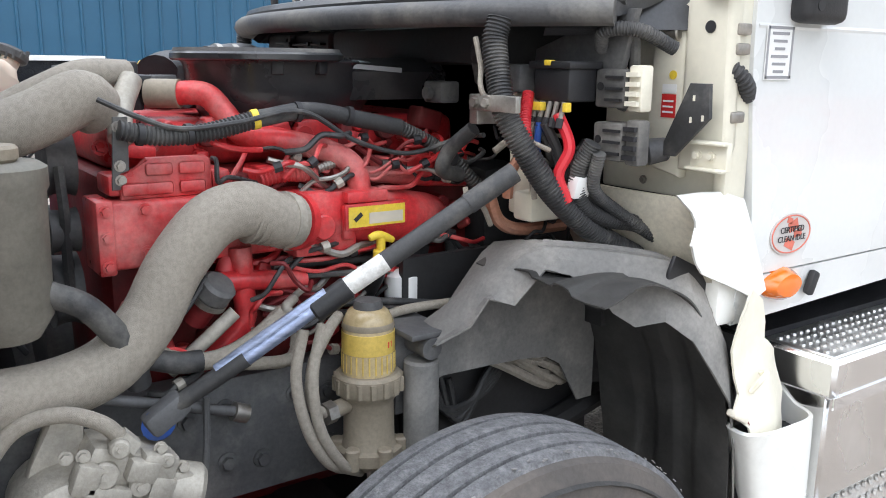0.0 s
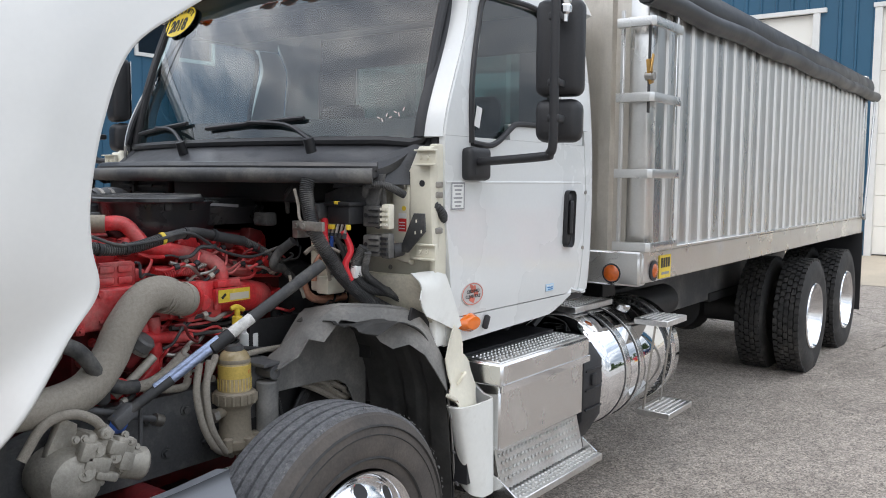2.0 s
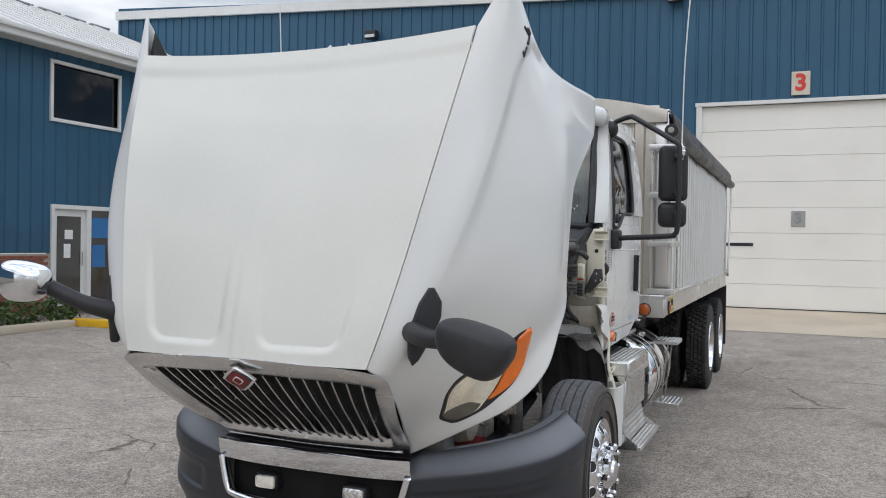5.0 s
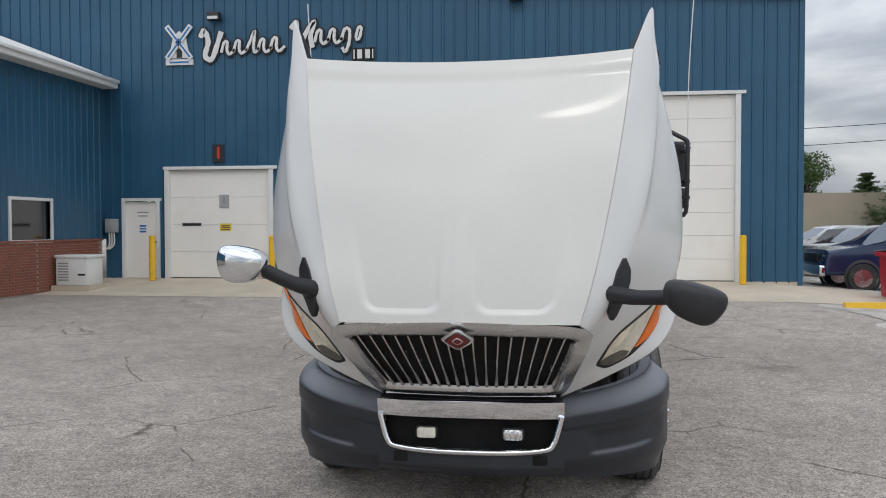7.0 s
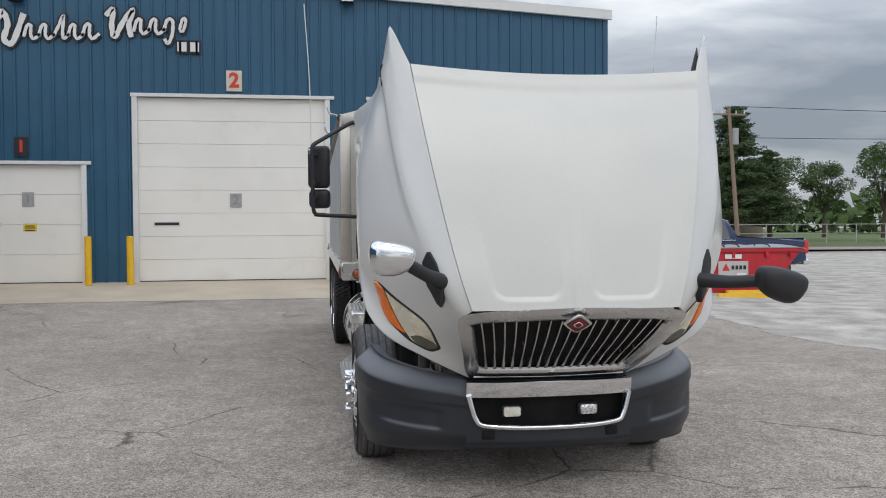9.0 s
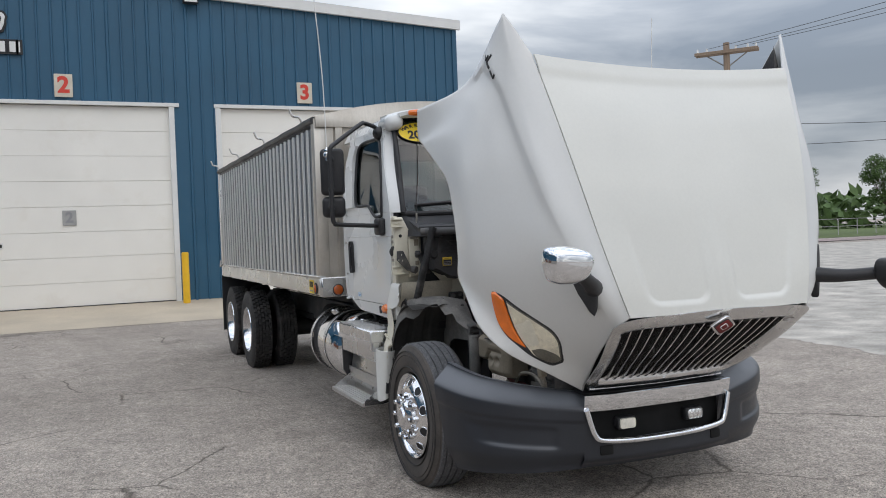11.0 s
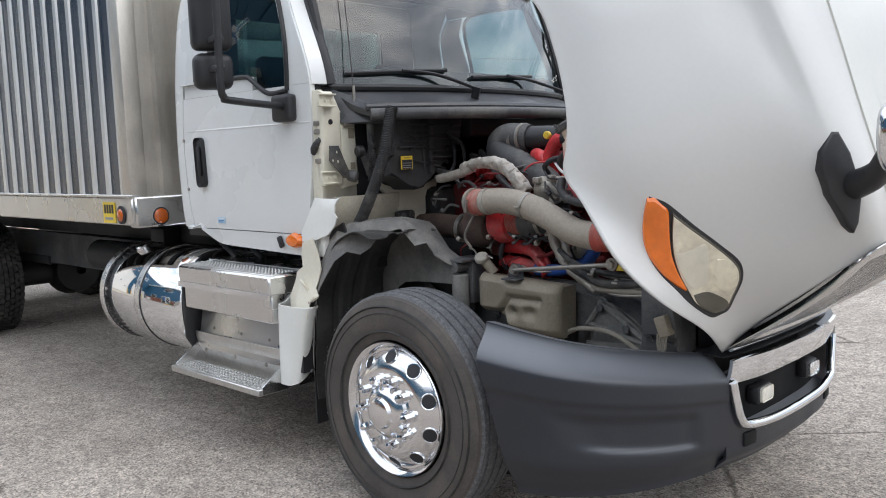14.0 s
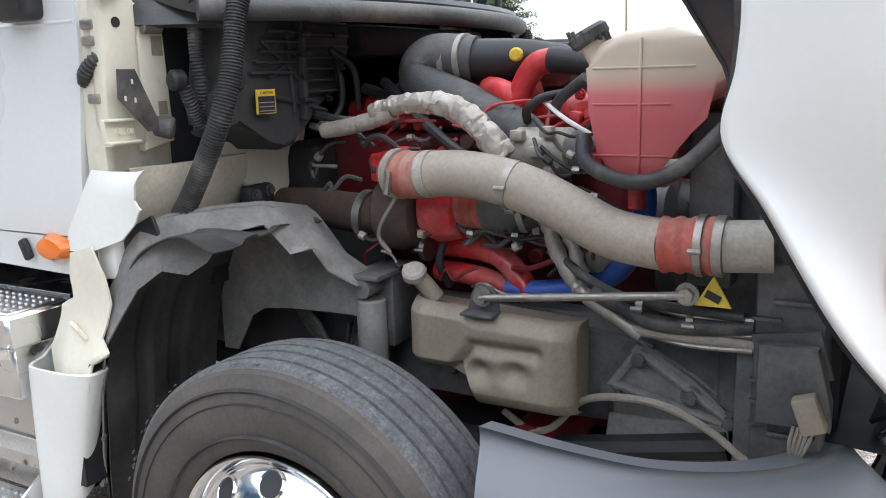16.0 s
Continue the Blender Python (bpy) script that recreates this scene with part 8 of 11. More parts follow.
for yy in (2.75, 4.6, 6.4, 8.25):
    part("tarp_hook", tube([(-BXW, yy, 2.87), (-BXW - 0.03, yy, 2.95), (-BXW - 0.10, yy, 2.97), (-BXW - 0.13, yy, 3.04)], 0.011, 6), M_ALU, dbox)
part("crank_arm", tube([(BXW + 0.045, BY1 + 0.12, 2.70), (BXW + 0.06, BY1 + 0.14, 2.55), (BXW + 0.05, BY1 - 0.1, 1.42)], 0.012, 6), M_ALU, dbox)
# corner ladder
ld = part("ladder", box(1.11, 1.13, BY0 - 0.075, BY0 - 0.055, 1.40, 2.66, 0.003, 1), M_ALU, dbox, "aluminium corner ladder with bent rungs")
part("rail", box(BXW + 0.045, BXW + 0.06, 2.555, 2.58, 1.40, 2.66, 0.003, 1), M_ALU, ld)
for z_ in (1.41, 1.80, 2.20, 2.59):
    part("rung", prism([(1.10, BY0 - 0.10), (BXW + 0.055, BY0 - 0.10), (BXW + 0.075, BY0 - 0.08), (BXW + 0.075, 2.60), (BXW + 0.06, 2.60), (BXW + 0.06, BY0 - 0.07), (1.10, BY0 - 0.07)], 'Z', z_ - 0.024, z_ + 0.024, 0.003), M_ALU, ld)
rt = part("ratchet_strap", obox((1.268, 2.25, 2.335), (0.022, 0.045, 0.13), Matrix.Rotation(radians(12), 3, 'X'), 0.006), M_BRASS, ld, "tarnished brass ratchet buckle")
part("drum", cyl((1.245, 2.25, 2.31), (1.295, 2.25, 2.31), 0.024, seg=14, bevel=0.003), M_STEEL, rt)
part("lever", obox((1.285, 2.235, 2.375), (0.010, 0.020, 0.10), Matrix.Rotation(radians(-18), 3, 'X'), 0.003), M_BRASS, rt)
part("strap", box(1.262, 1.266, 2.235, 2.265, 2.12, 2.62), M_DARK, rt)

# ---- firewall and cowl underside ----
fw = part("firewall", box(-0.72, 0.72, 0.66, 0.69, 1.0, 1.80), M_DARK, truck, "dark firewall under the cowl")
part("plenum", box(-0.26, 0.60, 0.40, 0.66, 1.66, 1.76, 0.02), M_DARK, fw)
part("tunnel", box(-0.42, 0.42, 0.50, 0.66, 1.0, 1.40, 0.05), M_DARK, fw)


def pillar(s):
    """Cream sheet-metal front of the cab beside the door."""
    p = part("pillar_panel", sx(box(0.70 if s > 0 else 0.845, 1.045, 0.655, 0.68, 1.37, 1.80, 0.01), s), M_CREAM, fw, "cream-painted cab pillar panel")
    part("raised_channel", sx(prism([(0.965, 1.44), (1.075, 1.44), (1.085, 1.50), (1.085, 1.89), (1.01, 1.89), (0.965, 1.80)], 'Y', 0.61, 0.655, 0.016, seg=2), s), M_CREAM, p)
    part("inner_step", sx(prism([(0.862, 1.44), (0.966, 1.42), (0.966, 1.80), (0.875, 1.80)], 'Y', 0.618, 0.656, 0.012, seg=2), s), M_CREAM, p)
    for z_, w_, h_ in ((1.76, 0.03, 0.04), (1.69, 0.036, 0.05), (1.53, 0.03, 0.035)) if s < 0 else ():
        part("wax_patch", sx(box(0.885, 0.885 + w_, 0.6155, 0.6175, z_ - h_ / 2, z_ + h_ / 2), s), M_TAN, p)
    part("door_jamb", sx(box(1.04, 1.075, 0.645, 0.72, 1.20, 1.90, 0.008), s), M_CREAM, p)
    part("jamb_gap", sx(box(1.02, 1.05, 0.685, 0.72, 1.20, 1.95), s), M_INK, p)
    part("lower_sweep", sx(grid(lambda u, v: Vector((0.62 + 0.43 * u, 0.60 + 0.10 * v * v - 0.02 * math.sin(3 * u), 1.385 - 0.22 * v)), 10, 8, thick=0.012), s), M_CREAMDUST, p, "dusty cream footwell panel")
    part("pillar_hole", sx(cyl((1.035, 0.6095, 1.745), (1.035, 0.607, 1.745), 0.013, seg=14), s), M_INK, p)
    for z_ in (1.480, 1.845):
        hg = part("hinge_bracket", sx(box(1.020, 1.115, 0.590, 0.610, z_ - 0.031, z_ + 0.031, 0.005), s), M_CREAM, p)
        part("hinge_lip", sx(box(1.020, 1.118, 0.572, 0.590, z_ + 0.024, z_ + 0.031, 0.003), s), M_CREAM, hg)
        part("hinge_lip", sx(box(1.020, 1.118, 0.572, 0.590, z_ - 0.031, z_ - 0.024, 0.003), s), M_CREAM, hg)
        for x_ in (1.040, 1.075):
            part("bolt", sx(bolt((x_, 0.590, z_), (0, -1, 0), 0.008, 0.008), s), M_CREAM, hg)
    # black support bracket with a rubber foot
    b = part("hood_support", sx(prism([(1.035, 1.63), (1.085, 1.63), (1.09, 1.56), (1.005, 1.475), (0.975, 1.475), (0.975, 1.505)], 'Y', 0.555, 0.567, 0.003), s), M_STRUT, p, "dusty grey hood support bracket")
    part("foot", sx(cyl((0.965, 0.585, 1.487), (0.935, 0.545, 1.478), 0.026, 0.03, 14, bevel=0.006), s), M_BLACKDUST, b)
    for x_, z_ in ((1.05, 1.60), (1.045, 1.555), (1.075, 1.56)):
        part("slot_mark", sx(box(x_ - 0.0025, x_ + 0.0025, 0.5525, 0.5545, z_ - 0.006, z_ + 0.006), s), M_CREAM, b)
    # door wiring boot
    part("wiring_boot", sx(corrugated([(1.062, 0.628, 1.668), (1.082, 0.645, 1.652), (1.088, 0.672, 1.625), (1.070, 0.70, 1.603)], 0.019, 0.010, 0.2, 12), s), M_RUBBER, p)
    for z_ in (1.70, 1.74, 1.56):
        part("striker", sx(box(1.05, 1.09, 0.63, 0.675, z_ - 0.012, z_ + 0.012, 0.005), s), M_STEEL, p)
    for x_, z_ in ((0.80, 1.77), (0.84, 1.40), (0.77, 1.58)) if s > 0 else ():
        part("bolt", sx(bolt((x_, 0.652, z_), (0, -1, 0), 0.007, 0.007), s), M_STEEL, p)
    part("pipe_stub", sx(cyl((0.90, 0.60, 1.735), (0.955, 0.61, 1.735), 0.016, seg=12, bevel=0.003), s), M_STEEL, p)


both(pillar)

# driver's side electrics
pn = [o for o in bpy.data.objects if o.name.startswith("pillar_panel")]
lp = part("fuse_carrier", prism([(0.62, 1.56), (0.90, 1.60), (0.95, 1.78), (0.90, 1.78), (0.64, 1.70)], 'Y', 0.475, 0.495, 0.004), M_FRAME, fw, "dusty carrier plate with fuse boxes")
fb = part("fuse_box", box(0.745, 0.86, 0.38, 0.47, 1.585, 1.665, 0.008), M_BLACK, lp, "black fuse box with yellow clips")
part("box_lid", box(0.735, 0.87, 0.372, 0.47, 1.655, 1.672, 0.004), M_BLACK, fb)
part("cover", box(0.64, 0.72, 0.36, 0.46, 1.60, 1.665, 0.01), M_BLACKDUST, fb)
part("cover_face", box(0.65, 0.69, 0.352, 0.36, 1.605, 1.645, 0.004), M_CASTALU, fb)
for x_, z_, w_, h_ in ((0.76, 1.574, 0.05, 0.018), (0.86, 1.575, 0.012, 0.02), (0.80, 1.668, 0.018, 0.012)):
    part("yellow_clip", box(x_ - w_ / 2, x_ + w_ / 2, 0.368, 0.385, z_ - h_ / 2, z_ + h_ / 2, 0.002), M_YELLOWST, fb)
for i in range(5):
    x_ = 0.755 + i * 0.022
    part("terminal", cyl((x_, 0.385, 1.585), (x_ - 0.002, 0.375, 1.545), 0.006, seg=8), M_STEEL, fb)
    part("terminal", cyl((x_, 0.375, 1.55), (x_, 0.37, 1.53), 0.009, seg=8), M_BLACK, fb)
for nm, x0, z0 in (("control_module", 0.862, 1.575), ("control_module", 0.862, 1.462)):
    m_ = part(nm, box(x0, x0 + 0.085, 0.455, 0.52, z0, z0 + 0.082, 0.007), M_BLACKDUST, lp, "dusty black connector module")
    for i in range(3):
        part("ridge", box(x0 + 0.035, x0 + 0.082, 0.449, 0.455, z0 + 0.014 + i * 0.024, z0 + 0.020 + i * 0.024), M_BLACK, m_)
    part("hole", cyl((x0 + 0.017, 0.4535, z0 + 0.045), (x0 + 0.017, 0.4555, z0 + 0.045), 0.009, seg=12), M_INK, m_)
    part("connector", box(x0 + 0.086, x0 + 0.125, 0.465, 0.50, z0 - 0.006, z0 + 0.09, 0.006), M_CREAM if z0 > 1.5 else M_BLACKDUST, m_)
    for i in range(4):
        part("pin", box(x0 + 0.088, x0 + 0.120, 0.455, 0.465, z0 + 0.006 + i * 0.02, z0 + 0.016 + i * 0.02), M_CREAM if z0 > 1.5 else M_BLACK, m_)
part("warning_label", box(0.911, 0.950, 0.6155, 0.6175, 1.552, 1.603), M_REDLBL, fw, "red warning label")
part("label_head", box(0.911, 0.950, 0.6155, 0.6175, 1.605, 1.625), M_WHITELBL, fw)
part("label_mark", cyl((0.938, 0.618, 1.645), (0.938, 0.6155, 1.645), 0.010, seg=12), M_YELLOWST, fw)
for i in range(3):
    part("label_bar", box(0.916, 0.945, 0.6140, 0.6152, 1.562 + i * 0.012, 1.566 + i * 0.012), M_WHITELBL, fw)
hs = part("wiring_hose", corrugated([(0.74, 0.285, 1.76), (0.74, 0.272, 1.712), (0.76, 0.267, 1.64), (0.79, 0.267, 1.56), (0.82, 0.302, 1.478), (0.84, 0.375, 1.379), (0.85, 0.492, 1.288), (0.88, 0.60, 1.225)], 0.028, 0.0080, 0.13, 16), M_RUBBER, fw, "thick black corrugated hose")
br = part("hose_bracket", box(0.70, 0.86, 0.235, 0.25, 1.565, 1.60, 0.003), M_STEEL, fw, "steel clamp bracket")
for x_ in (0.725, 0.765):
    part("bolt", bolt((x_, 0.235, 1.583), (0.2, -1, 0), 0.010, 0.012), M_STEEL, br)
part("bracket_leg", box(0.70, 0.73, 0.236, 0.30, 1.535, 1.60, 0.004), M_STEEL, br)
for pts, r, m_, cor in (
        ([(0.74, 0.37, 1.60), (0.78, 0.33, 1.53), (0.81, 0.33, 1.46), (0.84, 0.35, 1.39)], 0.014, M_REDHOSE, True),
        ([(0.83, 0.38, 1.56), (0.86, 0.39, 1.49), (0.85, 0.37, 1.43), (0.86, 0.39, 1.37)], 0.013, M_REDHOSE, False),
        ([(0.90, 0.42, 1.50), (0.87, 0.41, 1.44), (0.86, 0.43, 1.37), (0.87, 0.50, 1.325), (0.90, 0.60, 1.30), (0.94, 0.68, 1.22)], 0.021, M_RUBBER, True),
        ([(0.92, 0.42, 1.48), (0.89, 0.44, 1.40), (0.89, 0.52, 1.34), (0.93, 0.62, 1.27)], 0.015, M_RUBBER, True),
        ([(0.80, 0.37, 1.54), (0.81, 0.40, 1.48), (0.83, 0.43, 1.40), (0.86, 0.52, 1.33)], 0.012, M_RUBBER, False),
        ([(0.78, 0.37, 1.54), (0.77, 0.38, 1.46), (0.79, 0.42, 1.38), (0.83, 0.55, 1.30)], 0.008, M_BLUEHOSE, False),
        ([(0.76, 0.37, 1.54), (0.74, 0.38, 1.45), (0.74, 0.40, 1.36)], 0.007, M_GREYHOSE, False),
        ([(0.70, 0.25, 1.72), (0.72, 0.25, 1.66), (0.745, 0.24, 1.60), (0.78, 0.30, 1.52), (0.82, 0.37, 1.48)], 0.006, M_GREYHOSE, False),
        ([(0.71, 0.40, 1.48), (0.70, 0.36, 1.42), (0.69, 0.36, 1.36)], 0.013, M_COPPER, False),
        ([(0.66, 0.33, 1.36), (0.66, 0.36, 1.30), (0.67, 0.42, 1.275), (0.68, 0.55, 1.275)], 0.016, M_COPPER, False),
        ([(0.86, 0.47, 1.70), (0.90, 0.44, 1.735), (0.96, 0.48, 1.735), (0.985, 0.56, 1.70)], 0.016, M_RUBBER, True),
        ([(0.92, 0.50, 1.76), (0.93, 0.50, 1.70), (0.91, 0.52, 1.64), (0.88, 0.52, 1.57)], 0.012, M_RUBBER, False),
        ([(0.90, 0.54, 1.78), (0.89, 0.53, 1.70), (0.90, 0.54, 1.62)], 0.010, M_INK, False),
        ([(0.45, 0.45, 1.62), (0.50, 0.40, 1.70), (0.55, 0.42, 1.74)], 0.010, M_RUBBER, False)):
    part("cable", corrugated(pts, r, 0.0065, 0.14, 10) if cor else tube(pts, r, 9), m_, fw)
part("cable_tag", obox((0.868, 0.415, 1.405), (0.03, 0.045, 0.05), Matrix.Rotation(radians(15), 3, 'Y'), 0.004), M_WHITELBL, fw)
part("sensor_block", box(0.36, 0.44, 0.34, 0.40, 1.565, 1.62, 0.008), M_BLACKDUST, fw)
part("sensor_cap", cyl((0.40, 0.335, 1.59), (0.40, 0.32, 1.59), 0.016, seg=10), M_BLACKDUST, fw)
part("expansion_block", box(0.66, 0.73, 0.40, 0.50, 1.30, 1.37, 0.01), M_CREAM, fw)
part("cream_panel", box(0.58, 0.68, 0.45, 0.47, 1.30, 1.60, 0.01), M_CREAM, fw)

# passenger side: heater box and hoses
ac = part("heater_box", prism([(-0.80, 1.76), (-0.30, 1.76), (-0.32, 1.68), (-0.37, 1.56), (-0.49, 1.51), (-0.56, 1.47), (-0.60, 1.41), (-0.66, 1.40), (-0.70, 1.44), (-0.84, 1.48), (-0.85, 1.56), (-0.80, 1.60)], 'Y', 0.42, 0.60, 0.015, seg=2), M_HEATER, fw, "ribbed grey heater box with a caution label")
for i in range(6):
    part("rib", box(-0.56, -0.335 - 0.008 * (5 - i), 0.398, 0.42, 1.555 + i * 0.032, 1.563 + i * 0.032, 0.002), M_HEATER, ac)
for i in range(5):
    part("rib", box(-0.78 + 0.02 * i, -0.60 + 0.012 * i, 0.405, 0.42, 1.61 + i * 0.028, 1.618 + i * 0.028, 0.002), M_HEATER, ac)
part("flange", box(-0.575, -0.555, 0.395, 0.42, 1.48, 1.75, 0.004), M_HEATER, ac)
for z_ in (1.535, 1.60, 1.665, 1.72):
    part("clip", box(-0.585, -0.545, 0.385, 0.398, z_ - 0.008, z_ + 0.008, 0.003), M_BLACK, ac)
    part("screw", bolt((-0.44 + 0.02 * (z_ - 1.6) * 10, 0.405, z_), (0, -1, 0), 0.008, 0.014), M_BLACK, ac)
for a, b in (((-0.73, 1.70), (-0.55, 1.58)), ((-0.70, 1.60), (-0.52, 1.68)), ((-0.62, 1.74), (-0.60, 1.50)), ((-0.74, 1.56), (-0.45, 1.50))):
    part("rib", cyl((a[0], 0.415, a[1]), (b[0], 0.415, b[1]), 0.006, seg=6), M_HEATER, ac)
part("caution_label", box(-0.775, -0.70, 0.400, 0.405, 1.505, 1.570), M_YELLOWST, ac, "caution label")
part("label_body", box(-0.771, -0.704, 0.3985, 0.3995, 1.507, 1.552), M_INK, ac)
part("label_head", box(-0.773, -0.702, 0.3985, 0.3995, 1.5535, 1.568), M_YELLOWST, ac)
words("CAUTION", 0.011, facing(-0.7375, 0.3975, 1.5608, (1, 0, 0), (0, 0, 1)), M_INK, ac, depth=0.0004)
for i in range(3):
    part("label_line", box(-0.768, -0.707, 0.3975, 0.3982, 1.512 + i * 0.011, 1.5145 + i * 0.011), M_GREYINK, ac)
part("blower_cap", cyl((-0.84, 0.45, 1.595), (-0.84, 0.40, 1.60), 0.034, seg=14, bevel=0.008), M_BLACK, fw)
for pts, r, p_ in (([(-0.86, 0.36, 1.80), (-0.875, 0.36, 1.76), (-0.895, 0.36, 1.68), (-0.915, 0.36, 1.60), (-0.94, 0.38, 1.50), (-0.945, 0.44, 1.39), (-0.945, 0.50, 1.30), (-0.945, 0.54, 1.25)], 0.029, 0.0080),
                   ([(-0.86, 0.52, 1.76), (-0.86, 0.52, 1.66), (-0.85, 0.52, 1.58), (-0.83, 0.54, 1.50), (-0.84, 0.56, 1.45)], 0.020, 0.009),
                   ([(-0.92, 0.52, 1.60), (-0.90, 0.52, 1.55), (-0.86, 0.53, 1.48)], 0.018, 0.009)):
    part("wiring_hose", corrugated(pts, r, p_, 0.13, 14), M_RUBBER, fw, "black corrugated hose")
part("wire_cap", cyl((-0.95, 0.53, 1.60), (-0.91, 0.52, 1.60), 0.028, seg=12, bevel=0.008), M_BLACK, fw)
part("cream_brace", prism([(-0.80, 1.48), (-0.72, 1.50), (-0.52, 1.38), (-0.42, 1.42), (-0.31, 1.45), (-0.36, 1.30), (-0.50, 1.20), (-0.60, 1.26), (-0.66, 1.33)], 'Y', 0.60, 0.63, 0.012), M_CREAM, fw, "cream cab support bracket")
mo = part("mount_block", box(-0.66, -0.54, 0.555, 0.598, 1.19, 1.29, 0.015), M_BLACK, fw)
for x_, z_ in ((-0.63, 1.26), (-0.57, 1.27), (-0.60, 1.22), (-0.565, 1.215)):
    part("bolt", bolt((x_, 0.555, z_), (0, -1, 0), 0.013, 0.012), M_BLACKDUST, mo)
for pts, r, m_ in (([(-0.40, 0.42, 1.66), (-0.42, 0.38, 1.60), (-0.42, 0.38, 1.52), (-0.45, 0.40, 1.46)], 0.010, M_BLACK), ([(-0.44, 0.40, 1.68), (-0.38, 0.36, 1.62), (-0.36, 0.36, 1.50)], 0.010, M_BLACK),
                   ([(-0.26, 0.40, 1.56), (-0.30, 0.28, 1.54), (-0.32, 0.18, 1.60), (-0.30, 0.10, 1.62)], 0.018, M_RUBBER), ([(-0.30, 0.30, 1.58), (-0.38, 0.16, 1.50), (-0.45, 0.02, 1.42), (-0.46, -0.08, 1.36)], 0.016, M_RUBBER),
                   ([(-0.50, 0.42, 1.49), (-0.58, 0.28, 1.48), (-0.60, 0.20, 1.475)], 0.014, M_RUBBER), ([(-0.52, 0.42, 1.46), (-0.58, 0.34, 1.455), (-0.62, 0.30, 1.45)], 0.010, M_STEEL)):
    part("hose", tube(pts, r, 9), m_, fw)

# ---- engine ----
eng = part("engine", box(-0.30, 0.34, -0.46, 0.52, 0.80, 1.42, 0.03), M_DARKRED, truck, "red painted diesel engine with dusty hoses")
part("valve_cover", box(-0.22, 0.26, -0.44, 0.52, 1.42, 1.53, 0.04, 3), M_RED, eng)
part("oil_pan", box(-0.24, 0.28, -0.42, 0.50, 0.52, 0.80, 0.06), M_DARKRED, eng)
part("gearbox", box(-0.25, 0.25, 0.52, 1.4, 0.66, 1.06, 0.08), M_DARK, eng)
rnd = random.Random(21)


def clutter(n, x, y0, y1, z0, z1, s, mats, d=0.05):
    """Castings, bosses, bolts and small pipes on a flank of the block."""
    for i in range(n):
        y, z = rnd.uniform(y0, y1), rnd.uniform(z0, z1)
        k = rnd.random()
        m_ = rnd.choice(mats)
        if k < 0.35:
            w, h = rnd.uniform(0.03, 0.09), rnd.uniform(0.025, 0.07)
            part("casting", obox((s * (x + d * 0.3), y, z), (d * rnd.uniform(0.6, 1.6), w, h), Matrix.Rotation(rnd.uniform(-0.3, 0.3), 3, 'X'), 0.008), m_, eng)
        elif k < 0.60:
            part("boss", cyl((s * x, y, z), (s * (x + d * rnd.uniform(0.4, 1.3)), y, z), rnd.uniform(0.012, 0.035), seg=12, bevel=0.004), m_, eng)
        elif k < 0.78:
            part("bolt", bolt((s * (x + 0.012), y, z), (s, 0, 0), 0.011, 0.016), m_, eng)
        else:
            dy, dz = rnd.uniform(-0.16, 0.16), rnd.uniform(-0.07, 0.07)
            part("pipe", tube([(s * (x + 0.02), y, z), (s * (x + 0.05), y + dy * 0.4, z + dz * 0.7), (s * (x + 0.03), y + dy, z + dz)], rnd.uniform(0.005, 0.011), 8), m_, eng)


clutter(70, 0.34, -0.42, 0.50, 0.95, 1.42, 1, [M_RED, M_RED, M_DARKRED, M_RED], 0.06)
clutter(26, 0.26, -0.42, 0.50, 1.44, 1.53, 1, [M_RED, M_RED, M_DARKRED], 0.05)
clutter(22, 0.36, 0.05, 0.50, 0.98, 1.25, 1, [M_RUBBER, M_FRAME, M_STEEL, M_DARKRED], 0.05)
clutter(60, 0.30, -0.44, 0.40, 0.90, 1.42, -1, [M_RED, M_DARKRED, M_DARKRED, M_STEEL], 0.07)
clutter(26, 0.22, -0.42, 0.45, 1.43, 1.54, -1, [M_RED, M_RED, M_DARKRED], 0.05)
# air cleaner
bm = bmesh.new()
prev = None
for z_, k_ in ((1.495, 0.02), (1.497, 0.55), (1.505, 0.68), (1.525, 0.80), (1.56, 0.90), (1.60, 0.96), (1.655, 1.0), (1.663, 1.03), (1.668, 0.98), (1.668, 0.02)):
    cur = []
    for n_ in range(48):
        a_ = 2 * math.pi * n_ / 48
        cur.append(bm.verts.new((0.165 + 0.165 * k_ * math.cos(a_), -0.01 + (0.20 if math.sin(a_) < 0 else 0.31) * k_ * math.copysign(abs(math.sin(a_)) ** 0.85, math.sin(a_)), z_)))
    if prev:
        for n_ in range(48):
            bm.faces.new((prev[n_], prev[(n_ + 1) % 48], cur[(n_ + 1) % 48], cur[n_]))
    prev = cur
acl = part("air_cleaner", bm, M_GLOSSBLACK, eng, "black plastic air cleaner with a disc lid")
part("lid", lathe([(1.664, 0.0), (1.664, 0.207), (1.668, 0.212), (1.680, 0.212), (1.685, 0.207), (1.686, 0.170), (1.690, 0.158), (1.693, 0.10), (1.690, 0.0)], (0.17, -0.028, 0), 'Z', 56), M_GLOSSBLACK, acl)
part("lid_ring", lathe([(1.685, 0.190), (1.694, 0.194), (1.694, 0.202), (1.685, 0.206)], (0.17, -0.028, 0), 'Z', 56, ring=True), M_BLACKDUST, acl)
part("intake_neck", prism([(-0.20, 1.55), (0.0, 1.54), (0.0, 1.66), (-0.18, 1.65)], 'X', 0.0, 0.16, 0.02, seg=2), M_BLACK, acl)
